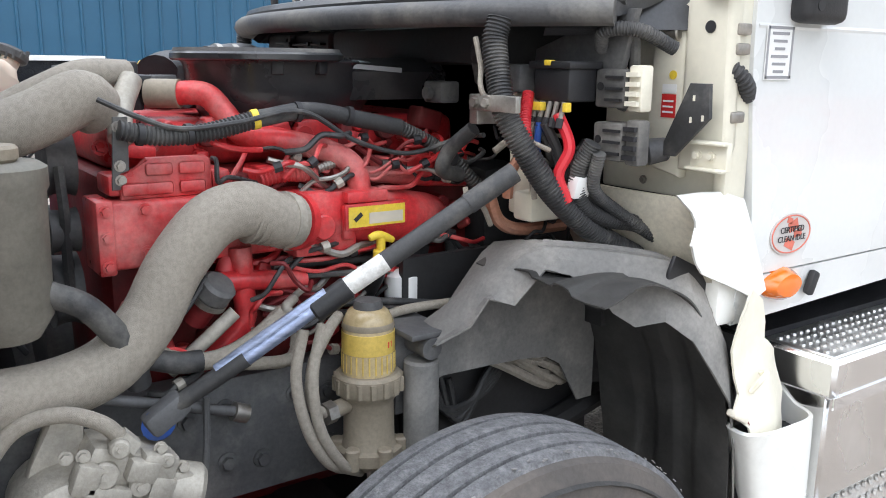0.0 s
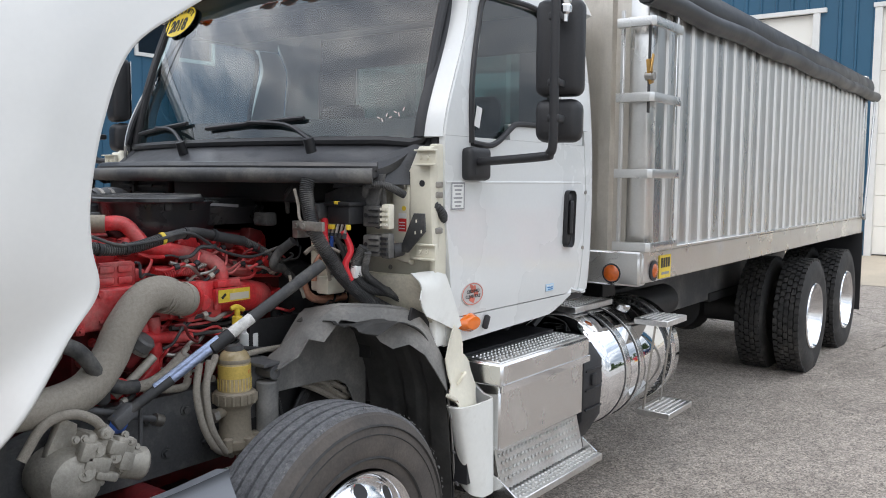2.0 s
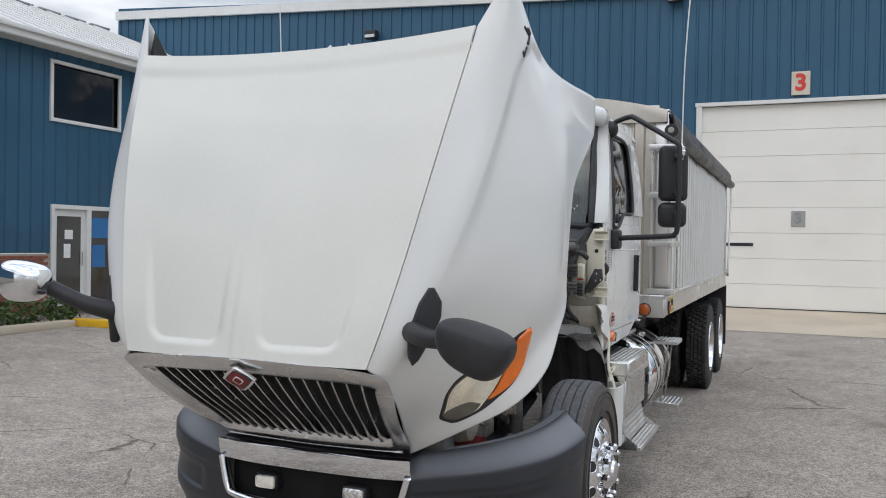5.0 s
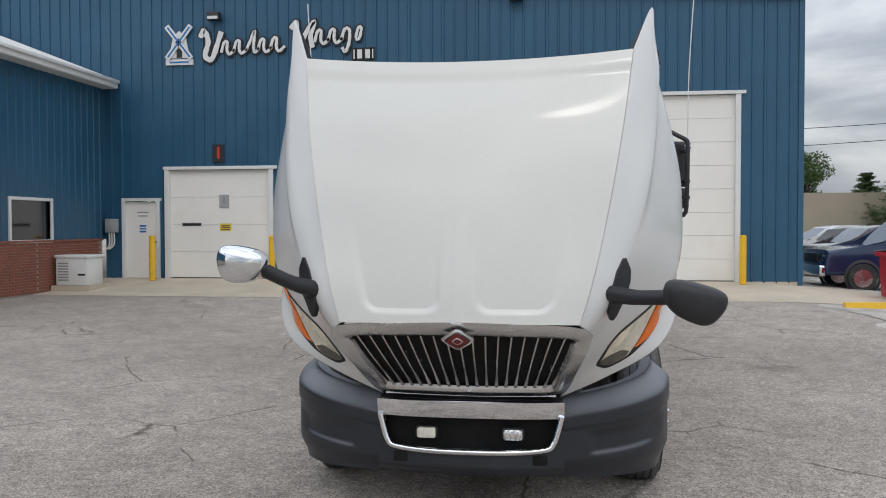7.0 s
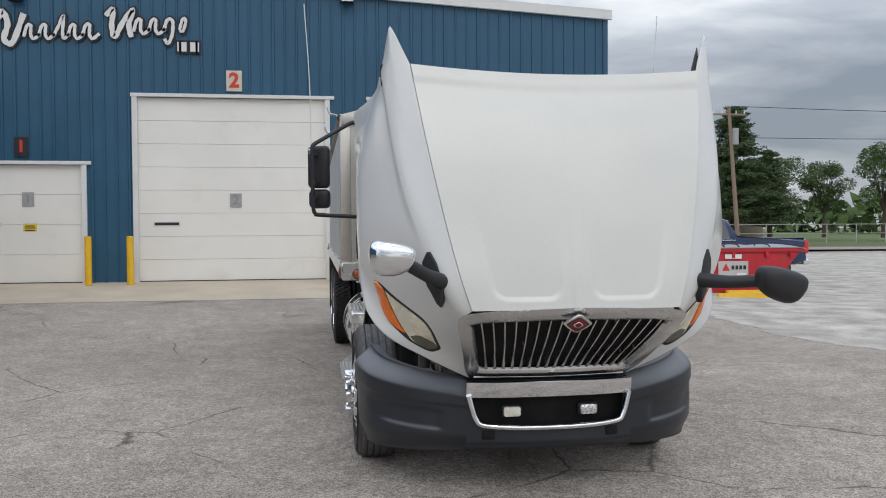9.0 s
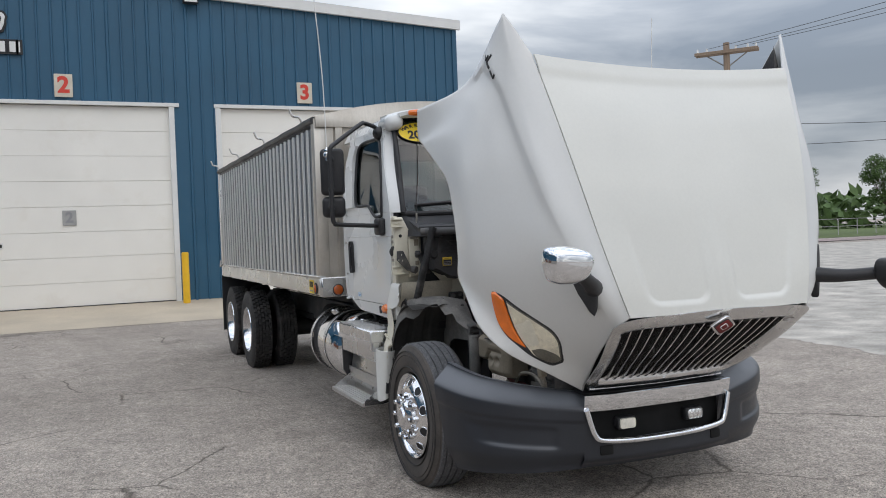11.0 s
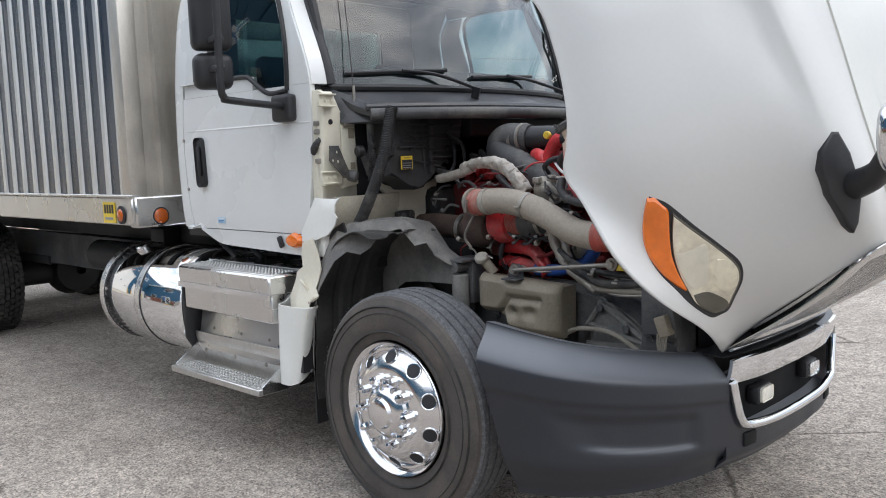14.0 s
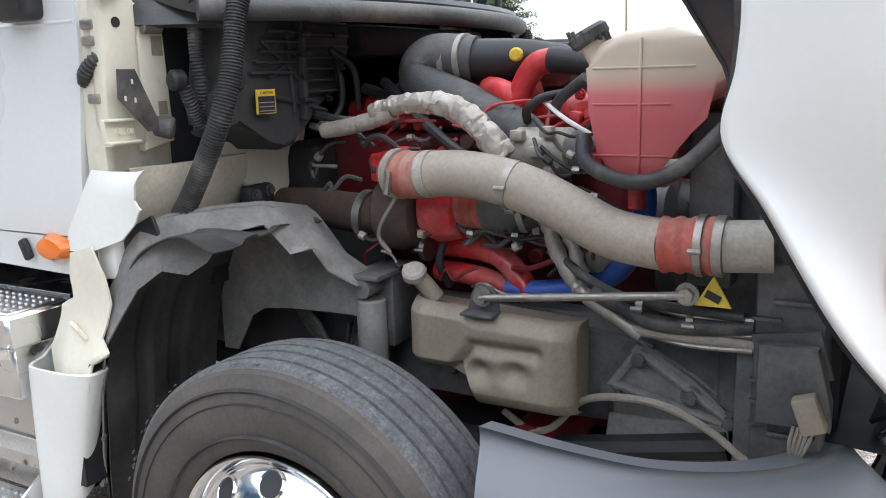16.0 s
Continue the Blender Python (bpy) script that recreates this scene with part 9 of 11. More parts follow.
for k in range(5):
    a = radians(-60 + 40 * k)
    part("clip", obox((0.17 + 0.165 * math.cos(a), 0.01 + 0.165 * math.sin(a), 1.650), (0.022, 0.030, 0.035), Matrix.Rotation(a, 3, 'Z'), 0.005), M_BLACK, acl)
part("duct", prism([(0.10, 1.56), (0.29, 1.57), (0.305, 1.64), (0.27, 1.675), (0.10, 1.675)], 'Y', 0.10, 0.46, 0.02, seg=2), M_GLOSSBLACK, acl)
part("duct_label", obox((0.3045, 0.20, 1.652), (0.002, 0.22, 0.012), Matrix.Rotation(radians(-4), 3, 'X')), M_GREYINK, acl)
part("duct_label", obox((0.3045, 0.115, 1.654), (0.003, 0.045, 0.016), Matrix.Rotation(radians(-4), 3, 'X')), M_SIGNRED, acl)
for y_, z_ in ((-0.30, 1.60), (-0.33, 1.63), (-0.32, 1.57)):
    part("latch", box(0.10, 0.20, y_ - 0.05, y_, z_ - 0.02, z_ + 0.03, 0.006), M_BLACK, acl)
# crossover pipe and intake
part("coolant_pipe", sweep(spline([(0.22, -0.27, 1.588), (0.27, -0.205, 1.588), (0.30, -0.17, 1.545), (0.335, -0.145, 1.502), (0.375, -0.075, 1.488), (0.41, 0.025, 1.462), (0.44, 0.075, 1.435), (0.455, 0.092, 1.40), (0.46, 0.095, 1.35)], 8), 0.028, 16), M_RED, eng, "red painted crossover pipe")
part("pipe_end", cyl((0.19, -0.31, 1.588), (0.235, -0.25, 1.588), 0.034, seg=16), M_TAN, eng)
part("blue_clamp", box(0.16, 0.19, -0.30, -0.24, 1.615, 1.63, 0.004), M_FRAME, eng)
part("pipe_flange", box(0.41, 0.51, 0.035, 0.145, 1.345, 1.372, 0.006), M_RED, eng)
part("intake_box", prism([(-0.47, 1.235), (-0.08, 1.235), (-0.06, 1.28), (-0.06, 1.36), (-0.10, 1.378), (-0.47, 1.378)], 'X', 0.34, 0.435, 0.012, seg=2), M_RED, eng)
part("intake_flange", box(0.33, 0.45, -0.50, -0.465, 1.23, 1.385, 0.006), M_RED, eng)
for z_ in (1.25, 1.31, 1.365):
    part("bolt", bolt((0.45, -0.482, z_), (1, 0, 0), 0.009, 0.010), M_RED, eng)
part("throttle_body", box(0.36, 0.485, -0.085, 0.075, 1.225, 1.375, 0.012), M_RED, eng)
part("throttle_boss", cyl((0.485, -0.02, 1.295), (0.505, -0.02, 1.295), 0.03, seg=14, bevel=0.004), M_RED, eng)
part("throttle_lug", box(0.485, 0.50, 0.03, 0.06, 1.26, 1.34, 0.004), M_RED, eng)
part("manifold", sweep(spline([(0.43, 0.07, 1.30), (0.44, 0.18, 1.295), (0.42, 0.30, 1.285), (0.37, 0.38, 1.275)], 6), [0.062, 0.064, 0.065, 0.066, 0.066, 0.066, 0.065, 0.064, 0.063, 0.062, 0.06, 0.058, 0.056, 0.053, 0.05, 0.046, 0.04, 0.034, 0.03], 16), M_RED, eng)
part("engine_label", obox((0.508, 0.115, 1.312), (0.003, 0.152, 0.048), Matrix.Rotation(radians(0), 3, 'X')), M_YELLOWST, eng, "yellow warning label")
part("label_pale", obox((0.510, 0.138, 1.307), (0.002, 0.092, 0.026), Matrix.Identity(3)), M_SIGNTAN, eng)
part("label_mark", obox((0.510, 0.063, 1.312), (0.002, 0.024, 0.010), Matrix.Rotation(radians(40), 3, 'X')), M_INK, eng)
part("label_backing", obox((0.500, 0.115, 1.312), (0.012, 0.168, 0.062), Matrix.Identity(3), 0.003), M_RED, eng)
cv = part("engine_cover", prism([(-0.44, 1.378), (-0.245, 1.378), (-0.245, 1.455), (-0.26, 1.465), (-0.385, 1.465), (-0.40, 1.44), (-0.44, 1.435)], 'X', 0.395, 0.41, 0.006), M_RED, eng)
for y_, z_ in ((-0.36, 1.44), (-0.29, 1.44), (-0.36, 1.40), (-0.29, 1.40), (-0.41, 1.40)):
    part("embossing", box(0.41, 0.418, y_ - 0.028, y_ + 0.028, z_ - 0.013, z_ + 0.013, 0.006), M_RED, cv)
part("rail_pipe", tube([(0.40, 0.05, 1.40), (0.41, 0.16, 1.395), (0.40, 0.30, 1.375), (0.38, 0.46, 1.36)], 0.020, 10), M_RED, eng)
for i in range(6):
    y_ = -0.20 + 0.11 * i
    part("injector_pipe", tube([(0.39, y_, 1.40), (0.38, y_ + 0.04, 1.45), (0.32, y_ + 0.07, 1.47), (0.27, y_ + 0.08, 1.47)], 0.006, 8), M_RED, eng)
part("red_sleeve", corrugated([(0.42, -0.14, 1.40), (0.42, -0.08, 1.41), (0.42, 0.0, 1.405)], 0.018, 0.010, 0.12, 10), M_RED, eng)
part("wire_coil", corrugated([(0.43, 0.0, 1.42), (0.43, 0.06, 1.44), (0.42, 0.02, 1.46)], 0.012, 0.008, 0.15, 8), M_STEEL, eng)
# charge-air hose, driver's side
hose = part("intake_hose", sweep(spline([(0.485, -0.09, 1.315), (0.50, -0.14, 1.325), (0.505, -0.21, 1.355), (0.51, -0.29, 1.335), (0.515, -0.37, 1.25), (0.52, -0.43, 1.15), (0.53, -0.51, 1.075), (0.55, -0.62, 1.05), (0.57, -0.76, 1.055), (0.57, -0.90, 1.07)], 9), 0.060, 22), M_GREYHOSE, eng, "thick dusty grey charge-air hose")
part("hose_clamp", sweep([Vector((0.488, -0.105, 1.318)), Vector((0.495, -0.125, 1.322))], 0.064, 22), M_CASTALU, hose)
part("hose_clamp", sweep([Vector((0.478, -0.088, 1.313)), Vector((0.470, -0.070, 1.310))], 0.066, 22), M_RED, hose)
part("upper_hose", sweep(spline([(0.36, -0.80, 1.50), (0.36, -0.66, 1.52), (0.35, -0.57, 1.55), (0.33, -0.49, 1.585), (0.30, -0.45, 1.56)], 8), 0.058, 18), M_GREYHOSE, eng, "dusty grey radiator hose")
part("upper_hose", sweep(spline([(0.26, -0.62, 1.56), (0.26, -0.54, 1.60), (0.24, -0.46, 1.63), (0.20, -0.36, 1.63)], 8), 0.034, 14), M_GREYHOSE, eng)
part("steel_pipe", tube([(0.24, -0.36, 1.62), (0.30, -0.40, 1.56), (0.36, -0.42, 1.50)], 0.026, 12), M_CASTALU, eng)
part("lift_bracket", prism([(-0.455, 1.40), (-0.42, 1.40), (-0.415, 1.55), (-0.445, 1.55)], 'X', 0.40, 0.408, 0.002), M_FRAME, eng)
for z_ in (1.42, 1.45, 1.53):
    part("bolt", bolt((0.408, -0.437, z_), (1, 0, 0), 0.008, 0.010), M_STEEL, eng)
part("harness", corrugated([(0.43, -0.44, 1.525), (0.43, -0.36, 1.51), (0.435, -0.26, 1.515), (0.44, -0.15, 1.54)], 0.021, 0.009, 0.13, 12), M_RUBBER, eng)
part("harness", tube([(0.44, -0.15, 1.54), (0.43, -0.02, 1.555), (0.43, 0.12, 1.53), (0.44, 0.22, 1.51)], 0.020, 10), M_RUBBER, eng)
part("harness", corrugated([(0.44, 0.22, 1.51), (0.45, 0.32, 1.46), (0.47, 0.40, 1.39), (0.48, 0.48, 1.31)], 0.018, 0.009, 0.13, 12), M_RUBBER, eng)
part("harness_tape", cyl((0.4385, -0.160, 1.538), (0.4405, -0.146, 1.541), 0.0225, seg=12), M_YELLOWST, eng)
part("wire", tube([(0.40, -0.47, 1.585), (0.43, -0.40, 1.55), (0.45, -0.32, 1.525), (0.46, -0.20, 1.535), (0.46, -0.05, 1.555), (0.47, 0.08, 1.485), (0.48, 0.22, 1.45), (0.52, 0.34, 1.485), (0.62, 0.34, 1.50)], 0.006, 7), M_RUBBER, eng)
part("hose", tube([(0.66, 0.28, 1.52), (0.60, 0.26, 1.47), (0.58, 0.25, 1.42), (0.55, 0.32, 1.40)], 0.018, 10), M_RUBBER, eng)
part("dipstick_tube", tube([(0.52, 0.115, 1.20), (0.50, 0.12, 1.16), (0.43, 0.12, 1.08)], 0.016, 10), M_BLACK, eng)
dpk = part("dipstick", cyl((0.52, 0.115, 1.195), (0.522, 0.118, 1.232), 0.020, seg=12, bevel=0.004), M_YELLOWST, eng, "yellow dipstick handle")
part("handle_bar", sweep(spline([(0.522, 0.085, 1.262), (0.524, 0.105, 1.268), (0.524, 0.125, 1.262), (0.522, 0.148, 1.252)], 5), [0.008 + 0.003 * math.sin(math.pi * i / 15) for i in range(16)], 10), M_YELLOWST, dpk)
part("handle_stem", cyl((0.522, 0.116, 1.228), (0.524, 0.115, 1.262), 0.011, seg=10), M_YELLOWST, dpk)
of = part("oil_filter", lathe([(1.00, 0.0), (1.0, 0.040), (1.006, 0.047), (1.15, 0.047), (1.16, 0.036), (1.168, 0.030), (1.168, 0)], (0.475, 0.208, 0), 'Z', 28), M_WHITELBL, eng, "white spin-on oil filter")
part("filter_mark", obox((0.5215, 0.192, 1.06), (0.002, 0.024, 0.024), Matrix.Rotation(radians(-20), 3, 'Z')), M_REDLBL, of)
for z_ in (1.085, 1.03, 1.022):
    part("filter_bar", obox((0.5215, 0.194, z_), (0.002, 0.035, 0.006 if z_ < 1.05 else 0.012), Matrix.Rotation(radians(-20), 3, 'Z')), M_INK if z_ > 1.05 else M_REDLBL, of)
for pts, r, m_ in (([(0.43, -0.12, 1.205), (0.43, 0.12, 1.19), (0.43, 0.34, 1.165), (0.45, 0.58, 1.15)], 0.011, M_RUBBER), ([(0.45, -0.27, 1.19), (0.45, -0.16, 1.18), (0.45, -0.05, 1.165)], 0.023, M_RED),
                   ([(0.44, -0.20, 1.26), (0.44, -0.195, 1.16), (0.44, -0.20, 1.08), (0.42, -0.28, 1.0)], 0.026, M_RED), ([(0.42, -0.22, 1.23), (0.43, -0.235, 1.20)], 0.022, M_REDHOSE),
                   ([(0.52, -0.43, 1.08), (0.52, -0.36, 1.045), (0.52, -0.28, 1.04), (0.52, -0.20, 1.07), (0.51, -0.13, 1.115)], 0.020, M_GREYHOSE), ([(0.50, -0.28, 1.02), (0.50, -0.18, 1.00), (0.50, -0.11, 1.0), (0.49, -0.09, 1.05)], 0.015, M_GREYHOSE),
                   ([(0.53, -0.45, 1.075), (0.53, -0.38, 1.05), (0.53, -0.33, 1.045)], 0.024, M_RUBBER), ([(0.50, -0.02, 1.09), (0.50, 0.10, 1.07), (0.50, 0.24, 1.06), (0.52, 0.42, 1.06)], 0.012, M_RUBBER),
                   ([(0.50, 0.02, 1.11), (0.52, 0.14, 1.10), (0.54, 0.30, 1.075), (0.56, 0.44, 1.075)], 0.010, M_RUBBER), ([(0.55, 0.08, 0.94), (0.55, 0.09, 1.05), (0.56, 0.14, 1.085), (0.58, 0.30, 1.09)], 0.012, M_GREYHOSE),
                   ([(0.46, 0.36, 1.24), (0.45, 0.38, 1.16), (0.46, 0.44, 1.08)], 0.016, M_RUBBER), ([(0.40, 0.34, 1.22), (0.42, 0.40, 1.20), (0.42, 0.40, 1.12)], 0.008, M_STEEL),
                   ([(0.50, -0.10, 1.14), (0.52, -0.13, 1.125), (0.52, -0.10, 1.10)], 0.012, M_STEEL)):
    part("pipe", tube(pts, r, 10), m_, eng)
oc = part("oil_filler", cyl((0.44, -0.31, 1.11), (0.475, -0.285, 1.165), 0.030, seg=16), M_DARKRED, eng)
part("cap", cyl((0.475, -0.285, 1.165), (0.50, -0.268, 1.20), 0.040, seg=18, bevel=0.008), M_FRAME, oc, "dusty oil filler cap")
part("cap_ring", cyl((0.470, -0.289, 1.157), (0.477, -0.284, 1.168), 0.043, seg=18), M_STEEL, oc)
part("dip_tube", tube([(0.50, -0.24, 1.13), (0.49, -0.31, 1.07), (0.47, -0.38, 1.01)], 0.016, 10), M_CASTALU, eng)
# fuel filter
ff = part("fuel_filter", lathe([(0.735, 0.0), (0.735, 0.045), (0.752, 0.060), (0.762, 0.078), (0.790, 0.080), (0.795, 0.066), (0.810, 0.060), (0.90, 0.058), (0.912, 0.064), (0.922, 0.074), (0.930, 0.078), (0.965, 0.078), (0.972, 0.070), (0.972, 0)], (0.60, 0.035, 0), 'Z', 36), M_TAN, eng, "dusty fuel filter with an amber bowl")
part("bowl", lathe([(0.9722, 0.061), (1.075, 0.060), (1.098, 0.056), (1.116, 0.046), (1.122, 0.036), (1.123, 0.0)], (0.60, 0.035, 0), 'Z', 36), M_AMBERBOWL, ff, "amber plastic bowl")
part("bowl_cap", lathe([(1.118, 0.034), (1.130, 0.034), (1.140, 0.030), (1.142, 0.0)], (0.60, 0.035, 0), 'Z', 20), M_FRAME, ff)
for k in range(26):
    a = 2 * math.pi * k / 26
    part("pleat", box(0.60 + 0.0602 * math.cos(a) - 0.0016, 0.60 + 0.0602 * math.cos(a) + 0.0016, 0.035 + 0.0602 * math.sin(a) - 0.0016, 0.035 + 0.0602 * math.sin(a) + 0.0016, 0.978, 1.020), M_YELLOWOLD, ff)
part("bowl_band", lathe([(1.022, 0.0608), (1.023, 0.0616), (1.070, 0.0611), (1.071, 0.0600)], (0.60, 0.035, 0), 'Z', 32, ring=True), M_YELLOWOLD, ff)
part("bowl_band", lathe([(1.078, 0.0600), (1.080, 0.0610), (1.092, 0.0590), (1.090, 0.0570)], (0.60, 0.035, 0), 'Z', 32, ring=True), M_TAN, ff)
part("band_mark", obox((0.655, 0.058, 1.045), (0.003, 0.014, 0.014), Matrix.Rotation(radians(25), 3, 'Z')), M_SIGNRED, ff)
for k in range(16):
    a = 2 * math.pi * k / 16
    part("collar_lug", box(0.60 + 0.076 * math.cos(a) - 0.006, 0.60 + 0.076 * math.cos(a) + 0.006, 0.035 + 0.076 * math.sin(a) - 0.006, 0.035 + 0.076 * math.sin(a) + 0.006, 0.928, 0.962), M_TAN, ff)
for k in range(6):
    a = 2 * math.pi * k / 6
    part("foot_lug", cyl((0.60 + 0.074 * math.cos(a), 0.035 + 0.074 * math.sin(a), 0.752), (0.60 + 0.074 * math.cos(a), 0.035 + 0.074 * math.sin(a), 0.806), 0.018, seg=12, bevel=0.004), M_TAN, ff)
part("outlet", cyl((0.60, -0.02, 0.90), (0.61, -0.075, 0.895), 0.020, seg=12), M_TAN, ff)
part("outlet_nut", cyl((0.608, -0.06, 0.896), (0.612, -0.085, 0.894), 0.026, seg=6), M_STEEL, ff)
for pts in ([(0.61, -0.085, 0.895), (0.62, -0.12, 0.93), (0.62, -0.115, 1.02), (0.61, -0.07, 1.09), (0.56, -0.02, 1.10)], [(0.61, -0.13, 1.10), (0.63, -0.16, 1.0), (0.64, -0.14, 0.88), (0.64, -0.09, 0.79), (0.62, -0.02, 0.745)],
            [(0.60, -0.08, 1.10), (0.64, -0.125, 1.0), (0.65, -0.115, 0.88), (0.645, -0.06, 0.78), (0.62, 0.0, 0.735)]):
    part("fuel_line", tube(pts, 0.013, 10), M_GREYHOSE, ff)
for dx, dy in ((0, 0.03), (0.03, 0.0), (-0.02, 0.05)):
    part("drain_fitting", cyl((0.61 + dx, 0.02 + dy, 0.745), (0.612 + dx, 0.02 + dy, 0.70), 0.013, seg=8), M_STEEL, ff)
# hood strut
st = part("hood_strut", cyl((0.605, -0.42, 0.985), (0.655, -0.28, 1.08), 0.017, 0.020, seg=14), M_STRUT, truck, "gas strut for the hood")
part("rod", cyl((0.64, -0.32, 1.05), (0.715, -0.11, 1.20), 0.017, seg=14), M_BLUESTEEL, st)
part("rod", cyl((0.635, -0.335, 1.058), (0.71, -0.125, 1.205), 0.012, seg=12), M_BLUESTEEL, st)
part("collar", cyl((0.70, -0.15, 1.165), (0.725, -0.08, 1.215), 0.025, seg=16, bevel=0.005), M_BLACK, st)
part("white_sleeve", cyl((0.722, -0.09, 1.21), (0.752, -0.01, 1.265), 0.0208, seg=16), M_WORNWHITE, st)
part("barrel", cyl((0.75, -0.015, 1.262), (0.838, 0.231, 1.43), 0.0205, seg=16, bevel=0.004), M_STRUT, st)
part("barrel_end", cyl((0.81, 0.155, 1.378), (0.845, 0.25, 1.443), 0.0225, seg=16), M_STRUT, st)
part("foot", obox((0.60, -0.43, 0.975), (0.05, 0.09, 0.05), Matrix.Rotation(radians(32), 3, 'X'), 0.012), M_FRAME, st)
part("foot_grease", lathe([(0.58, 0.0), (0.60, 0.035), (0.615, 0.02), (0.62, 0)], (0, -0.445, 0.955), 'X', 14), M_BLUEHOSE, st)
# brackets and steering gear by the driver's frame rail
for a, b, r, m_ in (((0.55, -0.56, 1.02), (0.53, -0.25, 0.91), 0.012, M_FRAME), ((0.53, -0.265, 0.915), (0.53, -0.235, 0.902), 0.022, M_STEEL)):
    part("brake_pipe", cyl(a, b, r, seg=10), m_, truck)
part("brake_pipe", tube([(0.55, -0.33, 0.97), (0.55, -0.335, 0.86), (0.55, -0.35, 0.79), (0.55, -0.42, 0.78)], 0.008, 8), M_FRAME, truck)
sg = part("steering_gear", obox((0.60, -0.53, 0.875), (0.12, 0.17, 0.13), Matrix.Rotation(radians(-24), 3, 'X'), 0.02), M_CASTALU, truck, "dirty cast steering gear")
part("housing", lathe([(0.50, 0.09), (0.60, 0.10), (0.66, 0.085), (0.675, 0.06), (0.68, 0)], (0, -0.63, 0.82), 'X', 24), M_CASTALU, sg)
part("housing", cyl((0.62, -0.47, 0.84), (0.64, -0.38, 0.81), 0.055, seg=16, bevel=0.01), M_CASTALU, sg)
for y_, z_ in ((-0.60, 0.95), (-0.46, 0.93), (-0.42, 0.88), (-0.48, 0.82), (-0.55, 0.80), (-0.63, 0.955)):
    part("bolt", bolt((0.655, y_, z_), (1, -0.1, 0.2), 0.009, 0.014), M_CASTALU, sg)
part("block", obox((0.655, -0.47, 0.895), (0.05, 0.07, 0.06), Matrix.Rotation(radians(-20), 3, 'X'), 0.008), M_CASTALU, sg)
part("block", obox((0.64, -0.43, 0.85), (0.06, 0.05, 0.05), Matrix.Rotation(radians(-20), 3, 'X'), 0.008), M_CASTALU, sg)
part("hydraulic_line", tube([(0.64, -0.52, 0.95), (0.64, -0.56, 1.0), (0.63, -0.63, 1.03), (0.62, -0.71, 1.01), (0.62, -0.78, 0.92)], 0.016, 10), M_GREYHOSE, sg)
part("line_nut", cyl((0.64, -0.535, 0.965), (0.64, -0.51, 0.935), 0.025, seg=6), M_CASTALU, sg)
part("arm_bracket", prism([(-0.72, 0.80), (-0.60, 0.78), (-0.58, 0.98), (-0.64, 1.02), (-0.68, 0.92)], 'X', 0.56, 0.59, 0.01), M_CASTALU, sg)
rs = part("fluid_reservoir", lathe([(1.16, 0.0), (1.16, 0.06), (1.20, 0.085), (1.43, 0.09), (1.44, 0.095), (1.475, 0.095), (1.485, 0.08), (1.485, 0)], (0.53, -0.69, 0), 'Z', 28), M_OLIVE, truck, "dusty olive-grey fluid reservoir")
part("cap", cyl((0.53, -0.69, 1.485), (0.53, -0.69, 1.515), 0.05, seg=16, bevel=0.006), M_TAN, rs)
part("return_hose", tube([(0.55, -0.62, 1.24), (0.56, -0.55, 1.20), (0.55, -0.48, 1.10), (0.53, -0.46, 1.02)], 0.026, 10), M_RUBBER, rs)
# front pulleys and fan
for y_, x_, z_, r_ in ((-0.52, 0.20, 1.44, 0.075), (-0.53, 0.26, 1.30, 0.05), (-0.53, 0.22, 1.16, 0.085), (-0.53, 0.0, 1.0, 0.12), (-0.53, -0.2, 1.2, 0.08)):
    part("pulley", lathe([(-0.03, 0.0), (-0.03, r_), (-0.012, r_ * 0.9), (0.012, r_ * 0.9), (0.03, r_), (0.03, 0)], (x_, y_, z_), 'Y', 28), M_FRAME, eng)
part("belt", sweep([Vector(p) for p in ((0.275, -0.53, 1.44), (0.30, -0.53, 1.34), (0.29, -0.53, 1.25), (0.30, -0.53, 1.15))], 0.012, 6), M_RUBBER, eng)
fan = part("fan", cyl((0, -0.62, 1.10), (0, -0.70, 1.10), 0.09, seg=20), M_FRAME, eng, "black radiator fan")
for k in range(9):
    a = 2 * math.pi * k / 9
    part("blade", obox((math.cos(a) * 0.21, -0.66, 1.10 + math.sin(a) * 0.21), (0.26, 0.012, 0.10), Matrix.Rotation(-a, 3, 'Y') @ Matrix.Rotation(radians(35), 3, 'X'), 0.003), M_DARK, fan)
rad = part("radiator", box(-0.50, 0.50, -0.98, -0.88, 0.62, 1.42, 0.01), M_DARK, truck, "dark radiator pack behind the hood")
part("shroud", box(-0.52, 0.52, -0.88, -0.76, 0.62, 1.44, 0.03), M_FRAME, rad)
for s in (1, -1):
    part("side_tank", sx(box(0.50, 0.66, -1.01, -0.86, 0.66, 1.40, 0.02), s), M_FRAME, rad)
part("condenser", box(-0.48, 0.48, -1.03, -1.0, 0.62, 1.30), M_DARK, rad)

